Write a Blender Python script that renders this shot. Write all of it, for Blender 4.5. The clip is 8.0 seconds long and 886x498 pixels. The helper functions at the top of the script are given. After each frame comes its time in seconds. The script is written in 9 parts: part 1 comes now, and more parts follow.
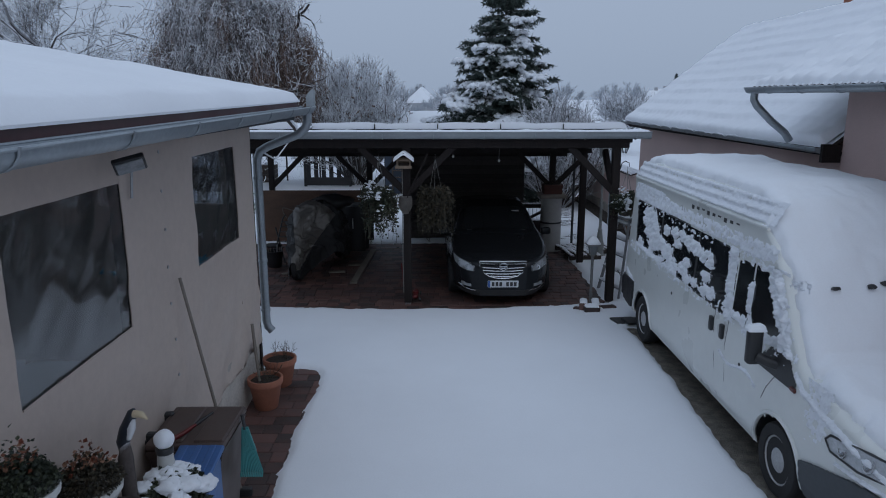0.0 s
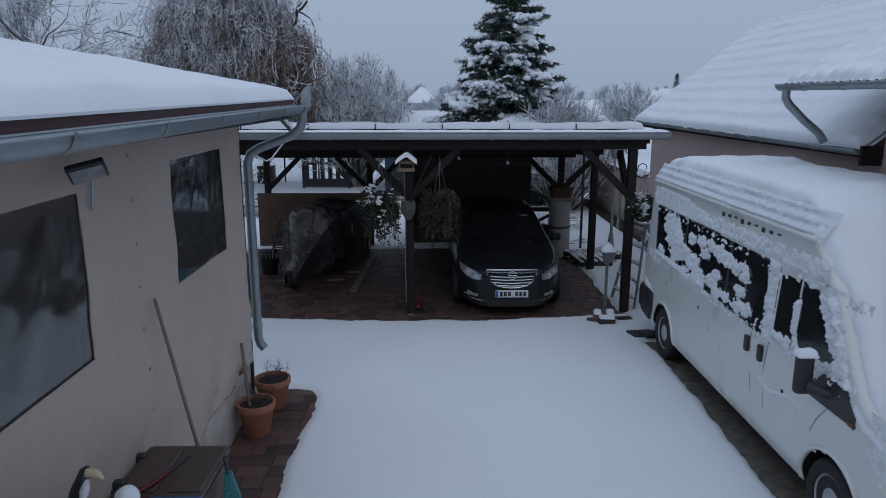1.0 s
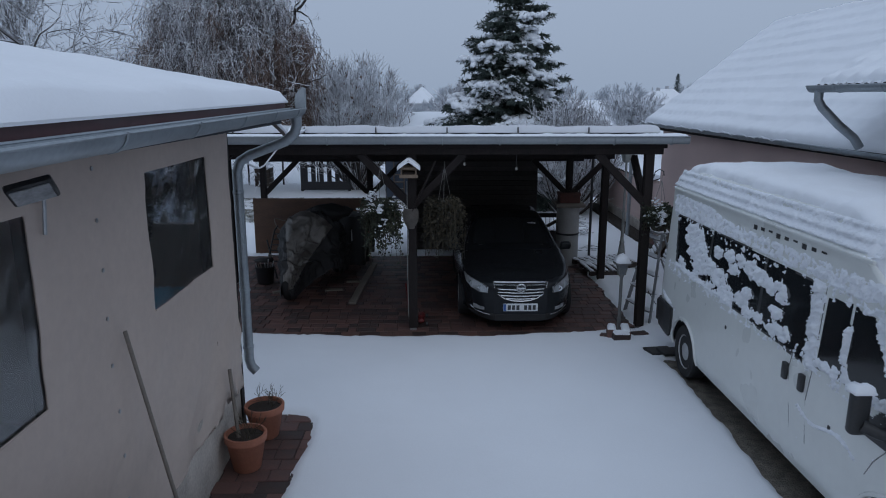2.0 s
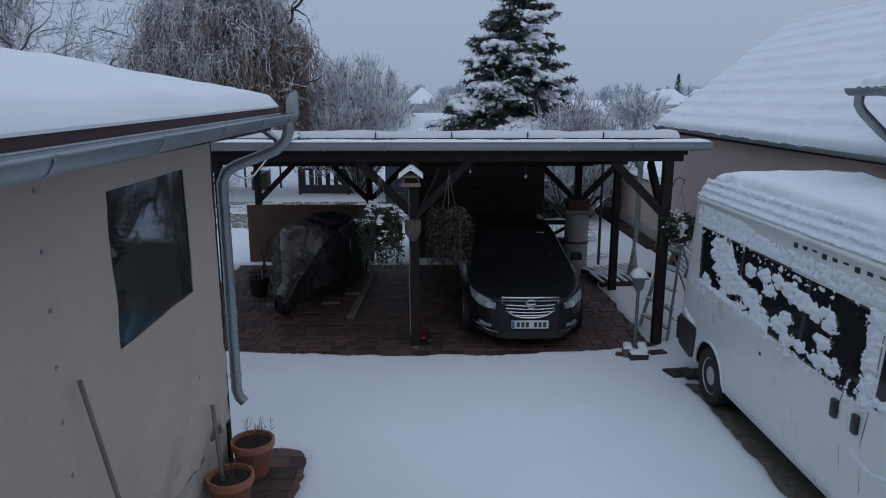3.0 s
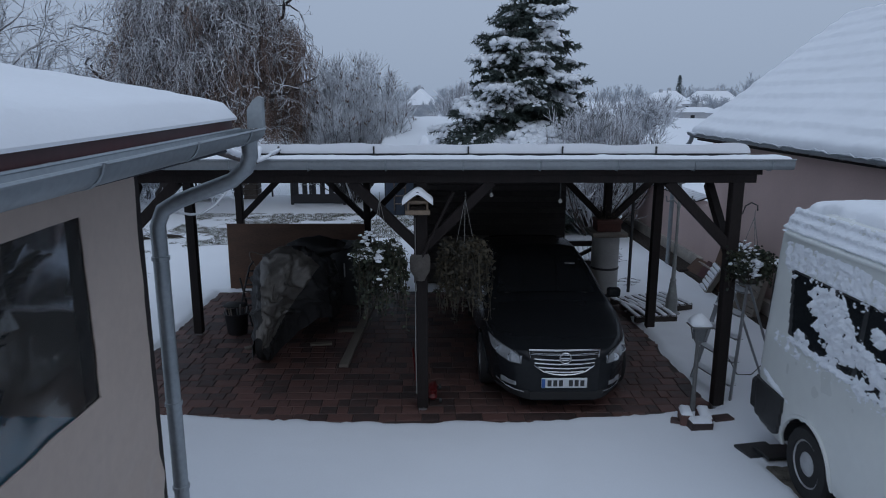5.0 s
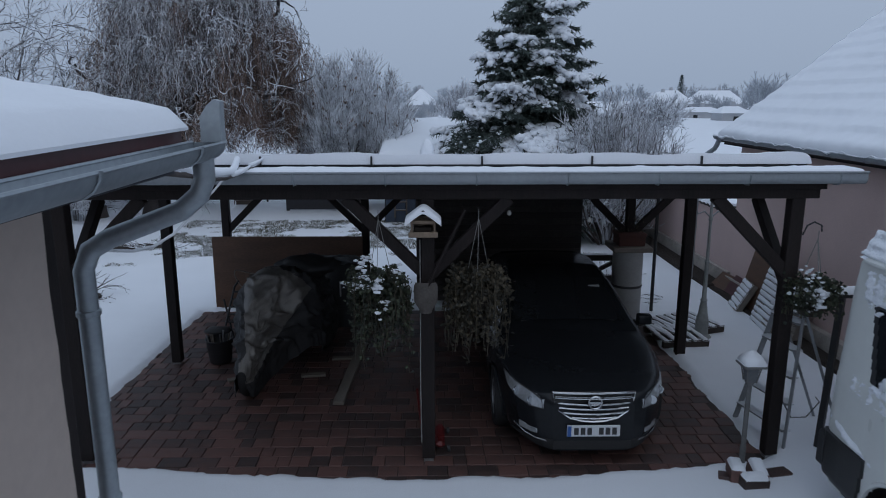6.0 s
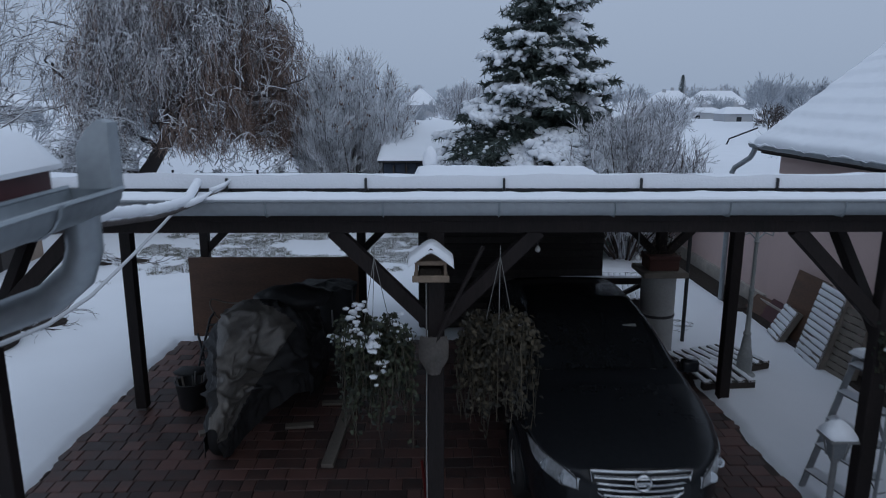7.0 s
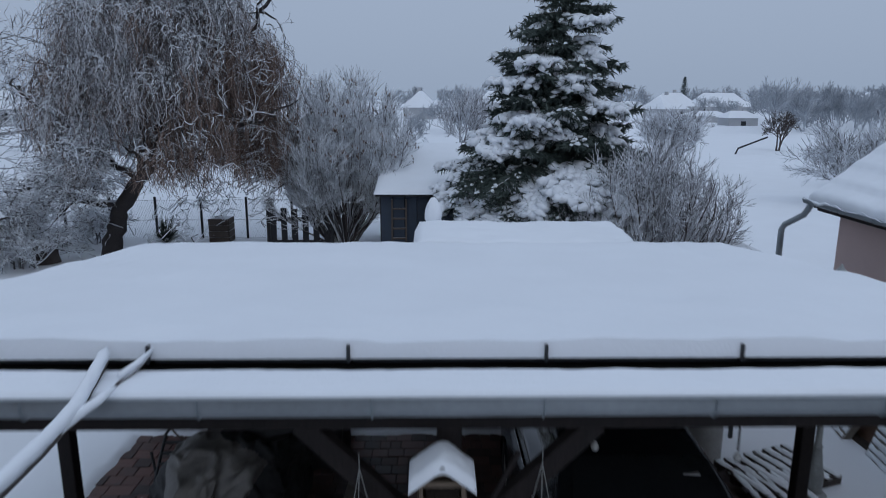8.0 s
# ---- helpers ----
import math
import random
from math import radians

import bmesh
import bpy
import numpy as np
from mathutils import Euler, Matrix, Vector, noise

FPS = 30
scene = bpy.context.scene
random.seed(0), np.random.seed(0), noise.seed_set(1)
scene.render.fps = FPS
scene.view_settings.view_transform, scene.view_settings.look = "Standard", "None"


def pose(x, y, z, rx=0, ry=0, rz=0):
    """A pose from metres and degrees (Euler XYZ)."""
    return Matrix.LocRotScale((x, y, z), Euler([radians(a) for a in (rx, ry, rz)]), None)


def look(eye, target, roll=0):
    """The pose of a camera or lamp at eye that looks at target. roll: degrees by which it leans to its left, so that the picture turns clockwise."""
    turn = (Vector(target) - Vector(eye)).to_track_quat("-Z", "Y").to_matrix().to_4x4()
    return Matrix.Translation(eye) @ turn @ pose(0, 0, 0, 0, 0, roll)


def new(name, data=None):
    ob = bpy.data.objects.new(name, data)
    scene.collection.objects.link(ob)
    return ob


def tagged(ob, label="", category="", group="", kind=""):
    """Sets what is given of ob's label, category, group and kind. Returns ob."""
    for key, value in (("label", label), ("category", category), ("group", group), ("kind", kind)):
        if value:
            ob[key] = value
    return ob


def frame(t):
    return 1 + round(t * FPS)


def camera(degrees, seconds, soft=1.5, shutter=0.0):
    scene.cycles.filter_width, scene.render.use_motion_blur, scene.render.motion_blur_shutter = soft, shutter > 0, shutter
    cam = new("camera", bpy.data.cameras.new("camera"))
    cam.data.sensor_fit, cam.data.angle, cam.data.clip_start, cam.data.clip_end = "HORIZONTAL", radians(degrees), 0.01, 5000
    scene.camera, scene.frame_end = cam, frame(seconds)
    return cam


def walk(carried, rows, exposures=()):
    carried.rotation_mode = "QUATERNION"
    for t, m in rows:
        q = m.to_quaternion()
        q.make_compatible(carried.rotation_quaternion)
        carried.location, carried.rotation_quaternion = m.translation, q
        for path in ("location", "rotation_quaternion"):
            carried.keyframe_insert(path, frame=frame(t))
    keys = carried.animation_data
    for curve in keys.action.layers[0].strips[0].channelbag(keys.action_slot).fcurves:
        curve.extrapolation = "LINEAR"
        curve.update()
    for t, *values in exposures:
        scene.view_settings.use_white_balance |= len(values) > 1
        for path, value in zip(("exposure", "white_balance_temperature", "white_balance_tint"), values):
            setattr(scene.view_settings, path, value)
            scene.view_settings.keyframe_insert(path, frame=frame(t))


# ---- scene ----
cam = camera(65.9, 8.0, soft=1.0, shutter=0.4)
PATH = [
    (0, (0.058, -0.386, 3.538), (0.084, 1.566, 3.104), -0.0),
    (0.5, (0.018, -0.047, 3.514), (0.045, 1.905, 3.081), 0.0),
    (1, (-0.019, 0.32, 3.508), (0.008, 2.272, 3.074), -0.0),
    (1.5, (-0.053, 0.64, 3.514), (-0.026, 2.592, 3.081), -0.0),
    (3, (-0.136, 1.655, 3.569), (-0.108, 3.607, 3.136), -0.0),
    (3.5, (-0.177, 2.054, 3.582), (-0.147, 4.006, 3.149), -0.0),
    (4, (-0.215, 2.549, 3.602), (-0.184, 4.501, 3.17), 0.0),
    (4.5, (-0.253, 3.022, 3.611), (-0.22, 4.975, 3.181), 0.1),
    (6, (-0.359, 4.698, 3.633), (-0.327, 6.651, 3.203), -0.0),
    (6.5, (-0.399, 5.267, 3.641), (-0.365, 7.22, 3.212), 0.1),
    (7, (-0.438, 6.049, 3.692), (-0.403, 8.001, 3.261), 0.1),
    (7.5, (-0.462, 6.833, 3.992), (-0.428, 8.785, 3.558), 0.1),
    (8, (-0.498, 7.826, 4.383), (-0.461, 9.778, 3.949), 0.2),
]
walk(cam, [(t, look(eye, target, roll)) for t, eye, target, roll in PATH])

# ---- overcast winter sky ----
world = bpy.data.worlds.new("overcast_sky")
scene.world = world
world.use_nodes = True
wt = world.node_tree
wt.nodes.clear()
w_out = wt.nodes.new("ShaderNodeOutputWorld")
w_bg = wt.nodes.new("ShaderNodeBackground")
w_sky = wt.nodes.new("ShaderNodeTexSky")
w_sky.sky_type = "NISHITA"
w_sky.sun_disc = False
w_sky.sun_elevation = radians(14)
w_sky.sun_rotation = radians(200)
w_sky.dust_density = 4.0
w_hsv = wt.nodes.new("ShaderNodeHueSaturation")
w_hsv.inputs["Saturation"].default_value = 0.35
w_hsv.inputs["Value"].default_value = 0.06
w_mix = wt.nodes.new("ShaderNodeMix")
w_mix.data_type = "RGBA"
w_mix.inputs[0].default_value = 0.93
w_coord = wt.nodes.new("ShaderNodeTexCoord")
w_sep = wt.nodes.new("ShaderNodeSeparateXYZ")
w_ramp = wt.nodes.new("ShaderNodeValToRGB")
w_ramp.color_ramp.elements[0].position = 0.0
w_ramp.color_ramp.elements[0].color = (0.275, 0.345, 0.465, 1)
w_ramp.color_ramp.elements[1].position = 0.30
w_ramp.color_ramp.elements[1].color = (0.325, 0.402, 0.54, 1)
w_ramp.color_ramp.elements.new(1.0).color = (0.43, 0.53, 0.69, 1)
wt.links.new(w_coord.outputs["Generated"], w_sep.inputs[0])
wt.links.new(w_sep.outputs["Z"], w_ramp.inputs[0])
wt.links.new(w_sky.outputs[0], w_hsv.inputs["Color"])
wt.links.new(w_hsv.outputs[0], w_mix.inputs[6])
wt.links.new(w_ramp.outputs[0], w_mix.inputs[7])
wt.links.new(w_mix.outputs[2], w_bg.inputs[0])
wt.links.new(w_bg.outputs[0], w_out.inputs[0])
w_bg.inputs[1].default_value = 1.13

sun = new("sun", bpy.data.lights.new("sun", "SUN"))
sun.data.energy = 0.25
sun.data.angle = radians(60)
sun.data.color = (1.0, 0.97, 0.93)
sun.matrix_world = look((0, 0, 30), (-10, 24, 0))
scene.view_settings.exposure = 0.0

# ---- mesh tools ----
PLACED = {}


def thing(name, at, label, category, group="", kind="", rz=0.0, rx=0.0, ry=0.0):
    """An empty at a thing's base, tagged."""
    ob = tagged(new(name), label, category, group, kind)
    ob.matrix_basis = pose(*at, rx, ry, rz)
    ob.empty_display_size = 0.2
    PLACED[ob] = ob.matrix_basis.copy()
    return ob


def finish(bm, name, material, smooth=None):
    me = bpy.data.meshes.new(name)
    bmesh.ops.recalc_face_normals(bm, faces=bm.faces)
    bm.to_mesh(me)
    bm.free()
    if smooth:
        me.polygons.foreach_set("use_smooth", [True] * len(me.polygons))
        me.set_sharp_from_angle(angle=radians(smooth))
    me.materials.append(material)
    return me


def part(name, bm, material, parent, label="", smooth=None, world=False):
    """One mesh object under a thing or a part, in its coordinates or in the world's."""
    me = finish(bm, name, material, smooth) if isinstance(bm, bmesh.types.BMesh) else bm
    if world:
        me.transform(PLACED[parent].inverted())
    ob = new(name, me)
    ob.parent = parent
    PLACED[ob] = PLACED[parent].copy()
    return tagged(ob, label)


def solo(name, bm, material, label, category, group="", kind="", smooth=None, at=None):
    """A thing that is one mesh."""
    me = finish(bm, name, material, smooth) if isinstance(bm, bmesh.types.BMesh) else bm
    ob = tagged(new(name, me), label, category, group, kind)
    if at is not None:
        ob.matrix_basis = at
    PLACED[ob] = ob.matrix_basis.copy()
    return ob


def raw(name, verts, faces, material, smooth=None):
    me = bpy.data.meshes.new(name)
    me.from_pydata([tuple(map(float, v)) for v in verts], [], faces)
    me.update()
    if smooth:
        me.polygons.foreach_set("use_smooth", [True] * len(me.polygons))
        if smooth < 170:
            me.set_sharp_from_angle(angle=radians(smooth))
    me.materials.append(material)
    return me


def box(bm, x0, x1, y0, y1, z0, z1, bevel=0.0, m=None, segments=1):
    b = bmesh.new()
    bmesh.ops.create_cube(b, size=1)
    bmesh.ops.transform(b, verts=b.verts, matrix=Matrix.Translation(((x0 + x1) / 2, (y0 + y1) / 2, (z0 + z1) / 2))
                        @ Matrix.Diagonal((abs(x1 - x0), abs(y1 - y0), abs(z1 - z0), 1)))
    if bevel:
        bmesh.ops.bevel(b, geom=b.edges[:], offset=bevel, segments=segments, affect="EDGES", profile=0.5)
    merge(bm, b, m)
    return bm


def merge(bm, b, m=None):
    if m is not None:
        bmesh.ops.transform(b, verts=b.verts, matrix=m)
    tmp = bpy.data.meshes.new("tmp")
    b.to_mesh(tmp)
    b.free()
    bm.from_mesh(tmp)
    bpy.data.meshes.remove(tmp)


def boxes(*rows, bevel=0.0):
    bm = bmesh.new()
    for r in rows:
        box(bm, *r, bevel=bevel)
    return bm


def tube(bm, pts, radius, sides=8, caps=True, flat=1.0):
    """A round bar along points; radius is one number or one a point."""
    pts = [Vector(p) for p in pts]
    rad = [radius] * len(pts) if isinstance(radius, (int, float)) else list(radius)
    rings, up = [], None
    for i, p in enumerate(pts):
        d = (pts[min(i + 1, len(pts) - 1)] - pts[max(i - 1, 0)]).normalized()
        if up is None:
            up = d.cross(Vector((0, 0, 1)) if abs(d.z) < 0.9 else Vector((1, 0, 0))).normalized()
        up = (up - d * up.dot(d)).normalized()
        side = d.cross(up)
        rings.append([bm.verts.new(p + rad[i] * (math.cos(a) * up + flat * math.sin(a) * side))
                      for a in [2 * math.pi * k / sides for k in range(sides)]])
    for a, b in zip(rings, rings[1:]):
        for k in range(sides):
            bm.faces.new((a[k], a[(k + 1) % sides], b[(k + 1) % sides], b[k]))
    if caps:
        bm.faces.new(rings[0][::-1])
        bm.faces.new(rings[-1])
    return bm


def bar(bm, a, b, w, h, bevel=0.004):
    """A squared timber from a to b, w wide and h high."""
    a, b = Vector(a), Vector(b)
    d = b - a
    m = Matrix.Translation((a + b) / 2) @ d.to_track_quat("Y", "Z").to_matrix().to_4x4()
    box(bm, -w / 2, w / 2, -d.length / 2, d.length / 2, -h / 2, h / 2, bevel, m)
    return bm


def lathe(bm, profile, sides=20, m=None, ox=0.0, oy=0.0):
    """A turned form from (radius, height) pairs."""
    rings = []
    for r, z in profile:
        rings.append([bm.verts.new((ox + r * math.cos(2 * math.pi * k / sides), oy + r * math.sin(2 * math.pi * k / sides), z)) for k in range(sides)])
    for a, b in zip(rings, rings[1:]):
        for k in range(sides):
            bm.faces.new((a[k], a[(k + 1) % sides], b[(k + 1) % sides], b[k]))
    bm.faces.new(rings[0][::-1])
    bm.faces.new(rings[-1])
    if m is not None:
        bmesh.ops.transform(bm, verts=bm.verts, matrix=m)
    return bm


def smoothstep(a, b, v):
    k = min(1.0, max(0.0, (v - a) / (b - a)))
    return k * k * (3 - 2 * k)


def fbm(x, y, z=0.0, octaves=3):
    return noise.fractal(Vector((x, y, z)), 1.0, 2.0, octaves)


def drift(surface, nu, nv, lu, lv, thick, rim=0.08, rough=0.012, seed=0.0, ragged=0.0, name="snow", material=None, cut=None):
    """A layer of lying snow on surface(u, v), u and v from 0 to 1, lu by lv metres, with soft rounded rims."""
    verts, faces = [], []
    for j in range(nv + 1):
        for i in range(nu + 1):
            u, v = i / nu, j / nv
            p = Vector(surface(u, v))
            e = 1e-3
            du = Vector(surface(min(u + e, 1), v)) - Vector(surface(max(u - e, 0), v))
            dv = Vector(surface(u, min(v + e, 1))) - Vector(surface(u, max(v - e, 0)))
            n = du.cross(dv)
            n = n.normalized() if n.length > 1e-12 else Vector((0, 0, 1))
            if n.z < 0:
                n = -n
            n = (n + Vector((0, 0, 1))).normalized()
            d = min(u * lu, (1 - u) * lu, v * lv, (1 - v) * lv)
            if ragged:
                d -= ragged * max(0.0, fbm(p.x * 5 + seed, p.y * 5, p.z * 5))
            k = min(1.0, max(0.0, d / rim))
            h = thick * math.sqrt(max(0.0, 1 - (1 - k) ** 2)) * (1 + 0.25 * fbm(p.x * 1.7 + seed, p.y * 1.7, p.z))
            h += rough * fbm(p.x * 9 + seed, p.y * 9, p.z * 9) * k
            if cut:
                h *= cut(p)
            verts.append(p + n * h - n * 0.004)
    w = nu + 1
    for j in range(nv):
        for i in range(nu):
            faces.append((j * w + i, j * w + i + 1, (j + 1) * w + i + 1, (j + 1) * w + i))
    off = len(verts)
    border = [i for i in range(w)] + [j * w + nu for j in range(1, nv + 1)] + [nv * w + i for i in range(nu - 1, -1, -1)] + [j * w for j in range(nv - 1, 0, -1)]
    low = {}
    for b in border:
        low[b] = len(verts)
        verts.append(verts[b] - Vector((0, 0, 0.015)))
    for a, b in zip(border, border[1:] + border[:1]):
        faces.append((a, b, low[b], low[a]))
    me = raw(name, verts, faces, material or SNOW, smooth=60)
    bm = bmesh.new()
    bm.from_mesh(me)
    bmesh.ops.recalc_face_normals(bm, faces=bm.faces)
    bm.to_mesh(me)
    bm.free()
    return me


def blob(bm, at, rx, ry, rz, seed=0.0, rough=0.25, sub=2, freq=2.2):
    """A lumpy clump."""
    b = bmesh.new()
    bmesh.ops.create_icosphere(b, subdivisions=sub, radius=1)
    for v in b.verts:
        v.co *= 1 + rough * fbm(v.co.x * freq + seed, v.co.y * freq + seed * 0.7, v.co.z * freq)
    merge(bm, b, Matrix.Translation(at) @ Matrix.Diagonal((rx, ry, rz, 1)))
    return bm


# ---- materials ----
def mat(name, col, rough=0.6, metal=0.0, var=0.18, s1=2.0, s2=35.0, bump=0.15, bdist=0.004, rand=0.0, island=0.0,
        col2=None, spec=0.5, snowy=0.0, edge=(0.25, 0.55), coat=0.0, stretch=None, trans=0.0):
    """A procedural surface: colour varied at two scales, fine relief, and, where snowy, snow lying on what faces up."""
    m = bpy.data.materials.new(name)
    m.use_nodes = True
    nt = m.node_tree
    ns, ln = nt.nodes, nt.links
    bs = ns["Principled BSDF"]
    bs.inputs["Roughness"].default_value = rough
    bs.inputs["Metallic"].default_value = metal
    bs.inputs["Specular IOR Level"].default_value = spec
    bs.inputs["Coat Weight"].default_value = coat
    bs.inputs["Transmission Weight"].default_value = trans
    tc = ns.new("ShaderNodeTexCoord")
    mp = ns.new("ShaderNodeMapping")
    if stretch:
        mp.inputs["Scale"].default_value = stretch
    ln.new(tc.outputs["Object"], mp.inputs[0])

    def tex(scale, detail):
        n = ns.new("ShaderNodeTexNoise")
        n.inputs["Scale"].default_value = scale
        n.inputs["Detail"].default_value = detail
        ln.new(mp.outputs[0], n.inputs["Vector"])
        return n.outputs["Fac"]

    def math_node(op, a, b):
        n = ns.new("ShaderNodeMath")
        n.operation = op
        for k, v in ((0, a), (1, b)):
            if isinstance(v, (int, float)):
                n.inputs[k].default_value = v
            else:
                ln.new(v, n.inputs[k])
        return n.outputs[0]

    big, fine = tex(s1, 3.0), tex(s2, 4.0)
    both = math_node("ADD", math_node("MULTIPLY", big, 0.6), math_node("MULTIPLY", fine, 0.4))
    if rand:
        oi = ns.new("ShaderNodeObjectInfo")
        both = math_node("ADD", both, math_node("MULTIPLY", math_node("SUBTRACT", oi.outputs["Random"], 0.5), rand))
    if island:
        ge = ns.new("ShaderNodeNewGeometry")
        both = math_node("ADD", both, math_node("MULTIPLY", math_node("SUBTRACT", ge.outputs["Random Per Island"], 0.5), island))
    rp = ns.new("ShaderNodeValToRGB")
    c = Vector(col)
    lo = c * (1 - var)
    hi = Vector(col2) if col2 else c * (1 + var)
    rp.color_ramp.elements[0].position, rp.color_ramp.elements[0].color = 0.3, (*lo, 1)
    rp.color_ramp.elements[1].position, rp.color_ramp.elements[1].color = 0.7, (*hi, 1)
    ln.new(both, rp.inputs[0])
    colour = rp.outputs[0]
    rg = ns.new("ShaderNodeMapRange")
    rg.inputs["From Min"].default_value, rg.inputs["From Max"].default_value = 0.3, 0.7
    rg.inputs["To Min"].default_value, rg.inputs["To Max"].default_value = max(0.02, rough - 0.08), min(1.0, rough + 0.08)
    ln.new(big, rg.inputs["Value"])
    roughness = rg.outputs[0]
    if snowy:
        ge = ns.new("ShaderNodeNewGeometry")
        sx = ns.new("ShaderNodeSeparateXYZ")
        ln.new(ge.outputs["Normal"], sx.inputs[0])
        up = math_node("ADD", sx.outputs["Z"], math_node("MULTIPLY", math_node("SUBTRACT", tex(6.0, 4.0), 0.5), 1.2))
        mr = ns.new("ShaderNodeMapRange")
        mr.inputs["From Min"].default_value, mr.inputs["From Max"].default_value = edge
        mr.inputs["To Max"].default_value = snowy
        ln.new(up, mr.inputs["Value"])
        mx = ns.new("ShaderNodeMix")
        mx.data_type = "RGBA"
        ln.new(mr.outputs[0], mx.inputs[0])
        ln.new(colour, mx.inputs[6])
        mx.inputs[7].default_value = (0.80, 0.83, 0.88, 1)
        colour = mx.outputs[2]
    ln.new(colour, bs.inputs["Base Color"])
    ln.new(roughness, bs.inputs["Roughness"])
    if bump:
        bp = ns.new("ShaderNodeBump")
        bp.inputs["Strength"].default_value = bump
        bp.inputs["Distance"].default_value = bdist
        ln.new(fine, bp.inputs["Height"])
        ln.new(bp.outputs[0], bs.inputs["Normal"])
    return m


SNOW = mat("snow", (0.82, 0.845, 0.885), 0.85, var=0.03, s1=0.8, s2=60, bump=0.35, bdist=0.006, spec=0.2)
SNOW_CLUMPED = mat("clumped_snow", (0.80, 0.83, 0.875), 0.85, var=0.05, s1=5, s2=45, bump=0.7, bdist=0.02, spec=0.2)
TARP = mat("beige_tarpaulin", (0.485, 0.40, 0.345), 0.55, var=0.10, s1=0.9, s2=14, bump=0.25, bdist=0.01, spec=0.4)
PLINTH = mat("stained_plaster_plinth", (0.42, 0.38, 0.34), 0.85, var=0.35, s1=3.0, s2=40, bump=0.5, bdist=0.01)
ZINC = mat("weathered_zinc", (0.30, 0.335, 0.36), 0.42, metal=0.55, var=0.2, s1=3, s2=30, bump=0.08)
FASCIA = mat("red_brown_metal_edging", (0.075, 0.024, 0.026), 0.5, var=0.25, s1=2, s2=20, bump=0.1)
DARK_WOOD = mat("dark_stained_timber", (0.020, 0.0155, 0.015), 0.7, var=0.45, s1=2, s2=26, bump=0.5, bdist=0.004, stretch=(3, 3, 0.6), spec=0.25)
DARK_PANEL = mat("blackened_planks", (0.046, 0.040, 0.038), 0.75, var=0.5, s1=2, s2=22, bump=0.4, rand=0.5)
PINK = mat("pink_rendered_wall", (0.57, 0.43, 0.40), 0.9, var=0.13, s1=0.8, s2=70, bump=0.5, bdist=0.005)
PLY = mat("weathered_plywood", (0.115, 0.064, 0.042), 0.7, var=0.4, s1=1.5, s2=18, bump=0.2, stretch=(1, 1, 4))
PAVER = mat("clay_red_concrete_pavers", (0.066, 0.044, 0.041), 0.6, var=0.35, s1=5, s2=60, bump=0.5, bdist=0.004, rand=0.5, island=0.0, col2=(0.130, 0.066, 0.056))
PAVER_JOINED = mat("clay_red_pavers_joined", (0.066, 0.044, 0.041), 0.6, var=0.35, s1=5, s2=60, bump=0.5, bdist=0.004, island=0.5, col2=(0.130, 0.066, 0.056))
SAND = mat("dark_joint_sand", (0.045, 0.034, 0.031), 0.95, var=0.3, s1=6, s2=80, bump=0.4)
GRAVEL = mat("wet_gravel_asphalt", (0.13, 0.11, 0.09), 0.8, var=0.6, s1=9, s2=55, bump=1.0, bdist=0.03, col2=(0.30, 0.27, 0.225))
VAN_PAINT = mat("white_van_paint", (0.68, 0.70, 0.68), 0.32, var=0.05, s1=1.2, s2=9, bump=0.02, coat=0.4)
BLACK_PLASTIC = mat("black_plastic", (0.028, 0.029, 0.031), 0.5, var=0.3, s1=4, s2=60, bump=0.2)
RUBBER = mat("tyre_rubber", (0.018, 0.018, 0.019), 0.8, var=0.3, s1=8, s2=60, bump=0.3)
DARK_GLASS = mat("tinted_glass", (0.016, 0.018, 0.020), 0.06, var=0.2, bump=0.0, spec=0.5)
CAR_PAINT = mat("black_car_paint", (0.015, 0.0165, 0.019), 0.2, var=0.2, s1=1, s2=20, bump=0.0, spec=0.22)
CHROME = mat("chrome", (0.62, 0.64, 0.66), 0.18, metal=1.0, var=0.06, bump=0.0)
STEEL = mat("dull_steel", (0.36, 0.37, 0.38), 0.38, metal=0.8, var=0.15, s1=6, s2=40, bump=0.1)
LAMP_GLASS = mat("headlamp_glass", (0.42, 0.44, 0.46), 0.12, metal=0.35, var=0.3, s1=14, s2=60, bump=0.1)
TERRACOTTA = mat("terracotta", (0.34, 0.135, 0.085), 0.75, var=0.2, s1=7, s2=50, bump=0.25)
SOIL = mat("potting_soil", (0.03, 0.022, 0.017), 0.95, var=0.4, s1=12, s2=70, bump=0.8, bdist=0.02)
BARK = mat("frosted_bark", (0.075, 0.062, 0.058), 0.9, var=0.4, s1=4, s2=30, bump=0.5, bdist=0.01, snowy=0.95, edge=(0.35, 0.75))

# ---- ground ----
def bare(x, y):
    """How far a spot lies outside the swept or sheltered areas, in metres."""
    front = 10.74 + 0.030 * (x + 0.3) ** 2 * (1 if abs(x) < 3.2 else 0.8)
    d = max(-4.32 - x, x - 3.06, front - y, y - 16.15)
    d = min(d, max(-9 - x, x + 1.45, y - 8.15, math.hypot(max(0, x + 1.75), max(0, y - 7.85)) - 0.3, 1.0 - y))
    d = min(d, max(3.10 - x - 0.035 * math.sin(y * 1.3), x - 5.2, 2.0 - y, y - 9.75))
    return d


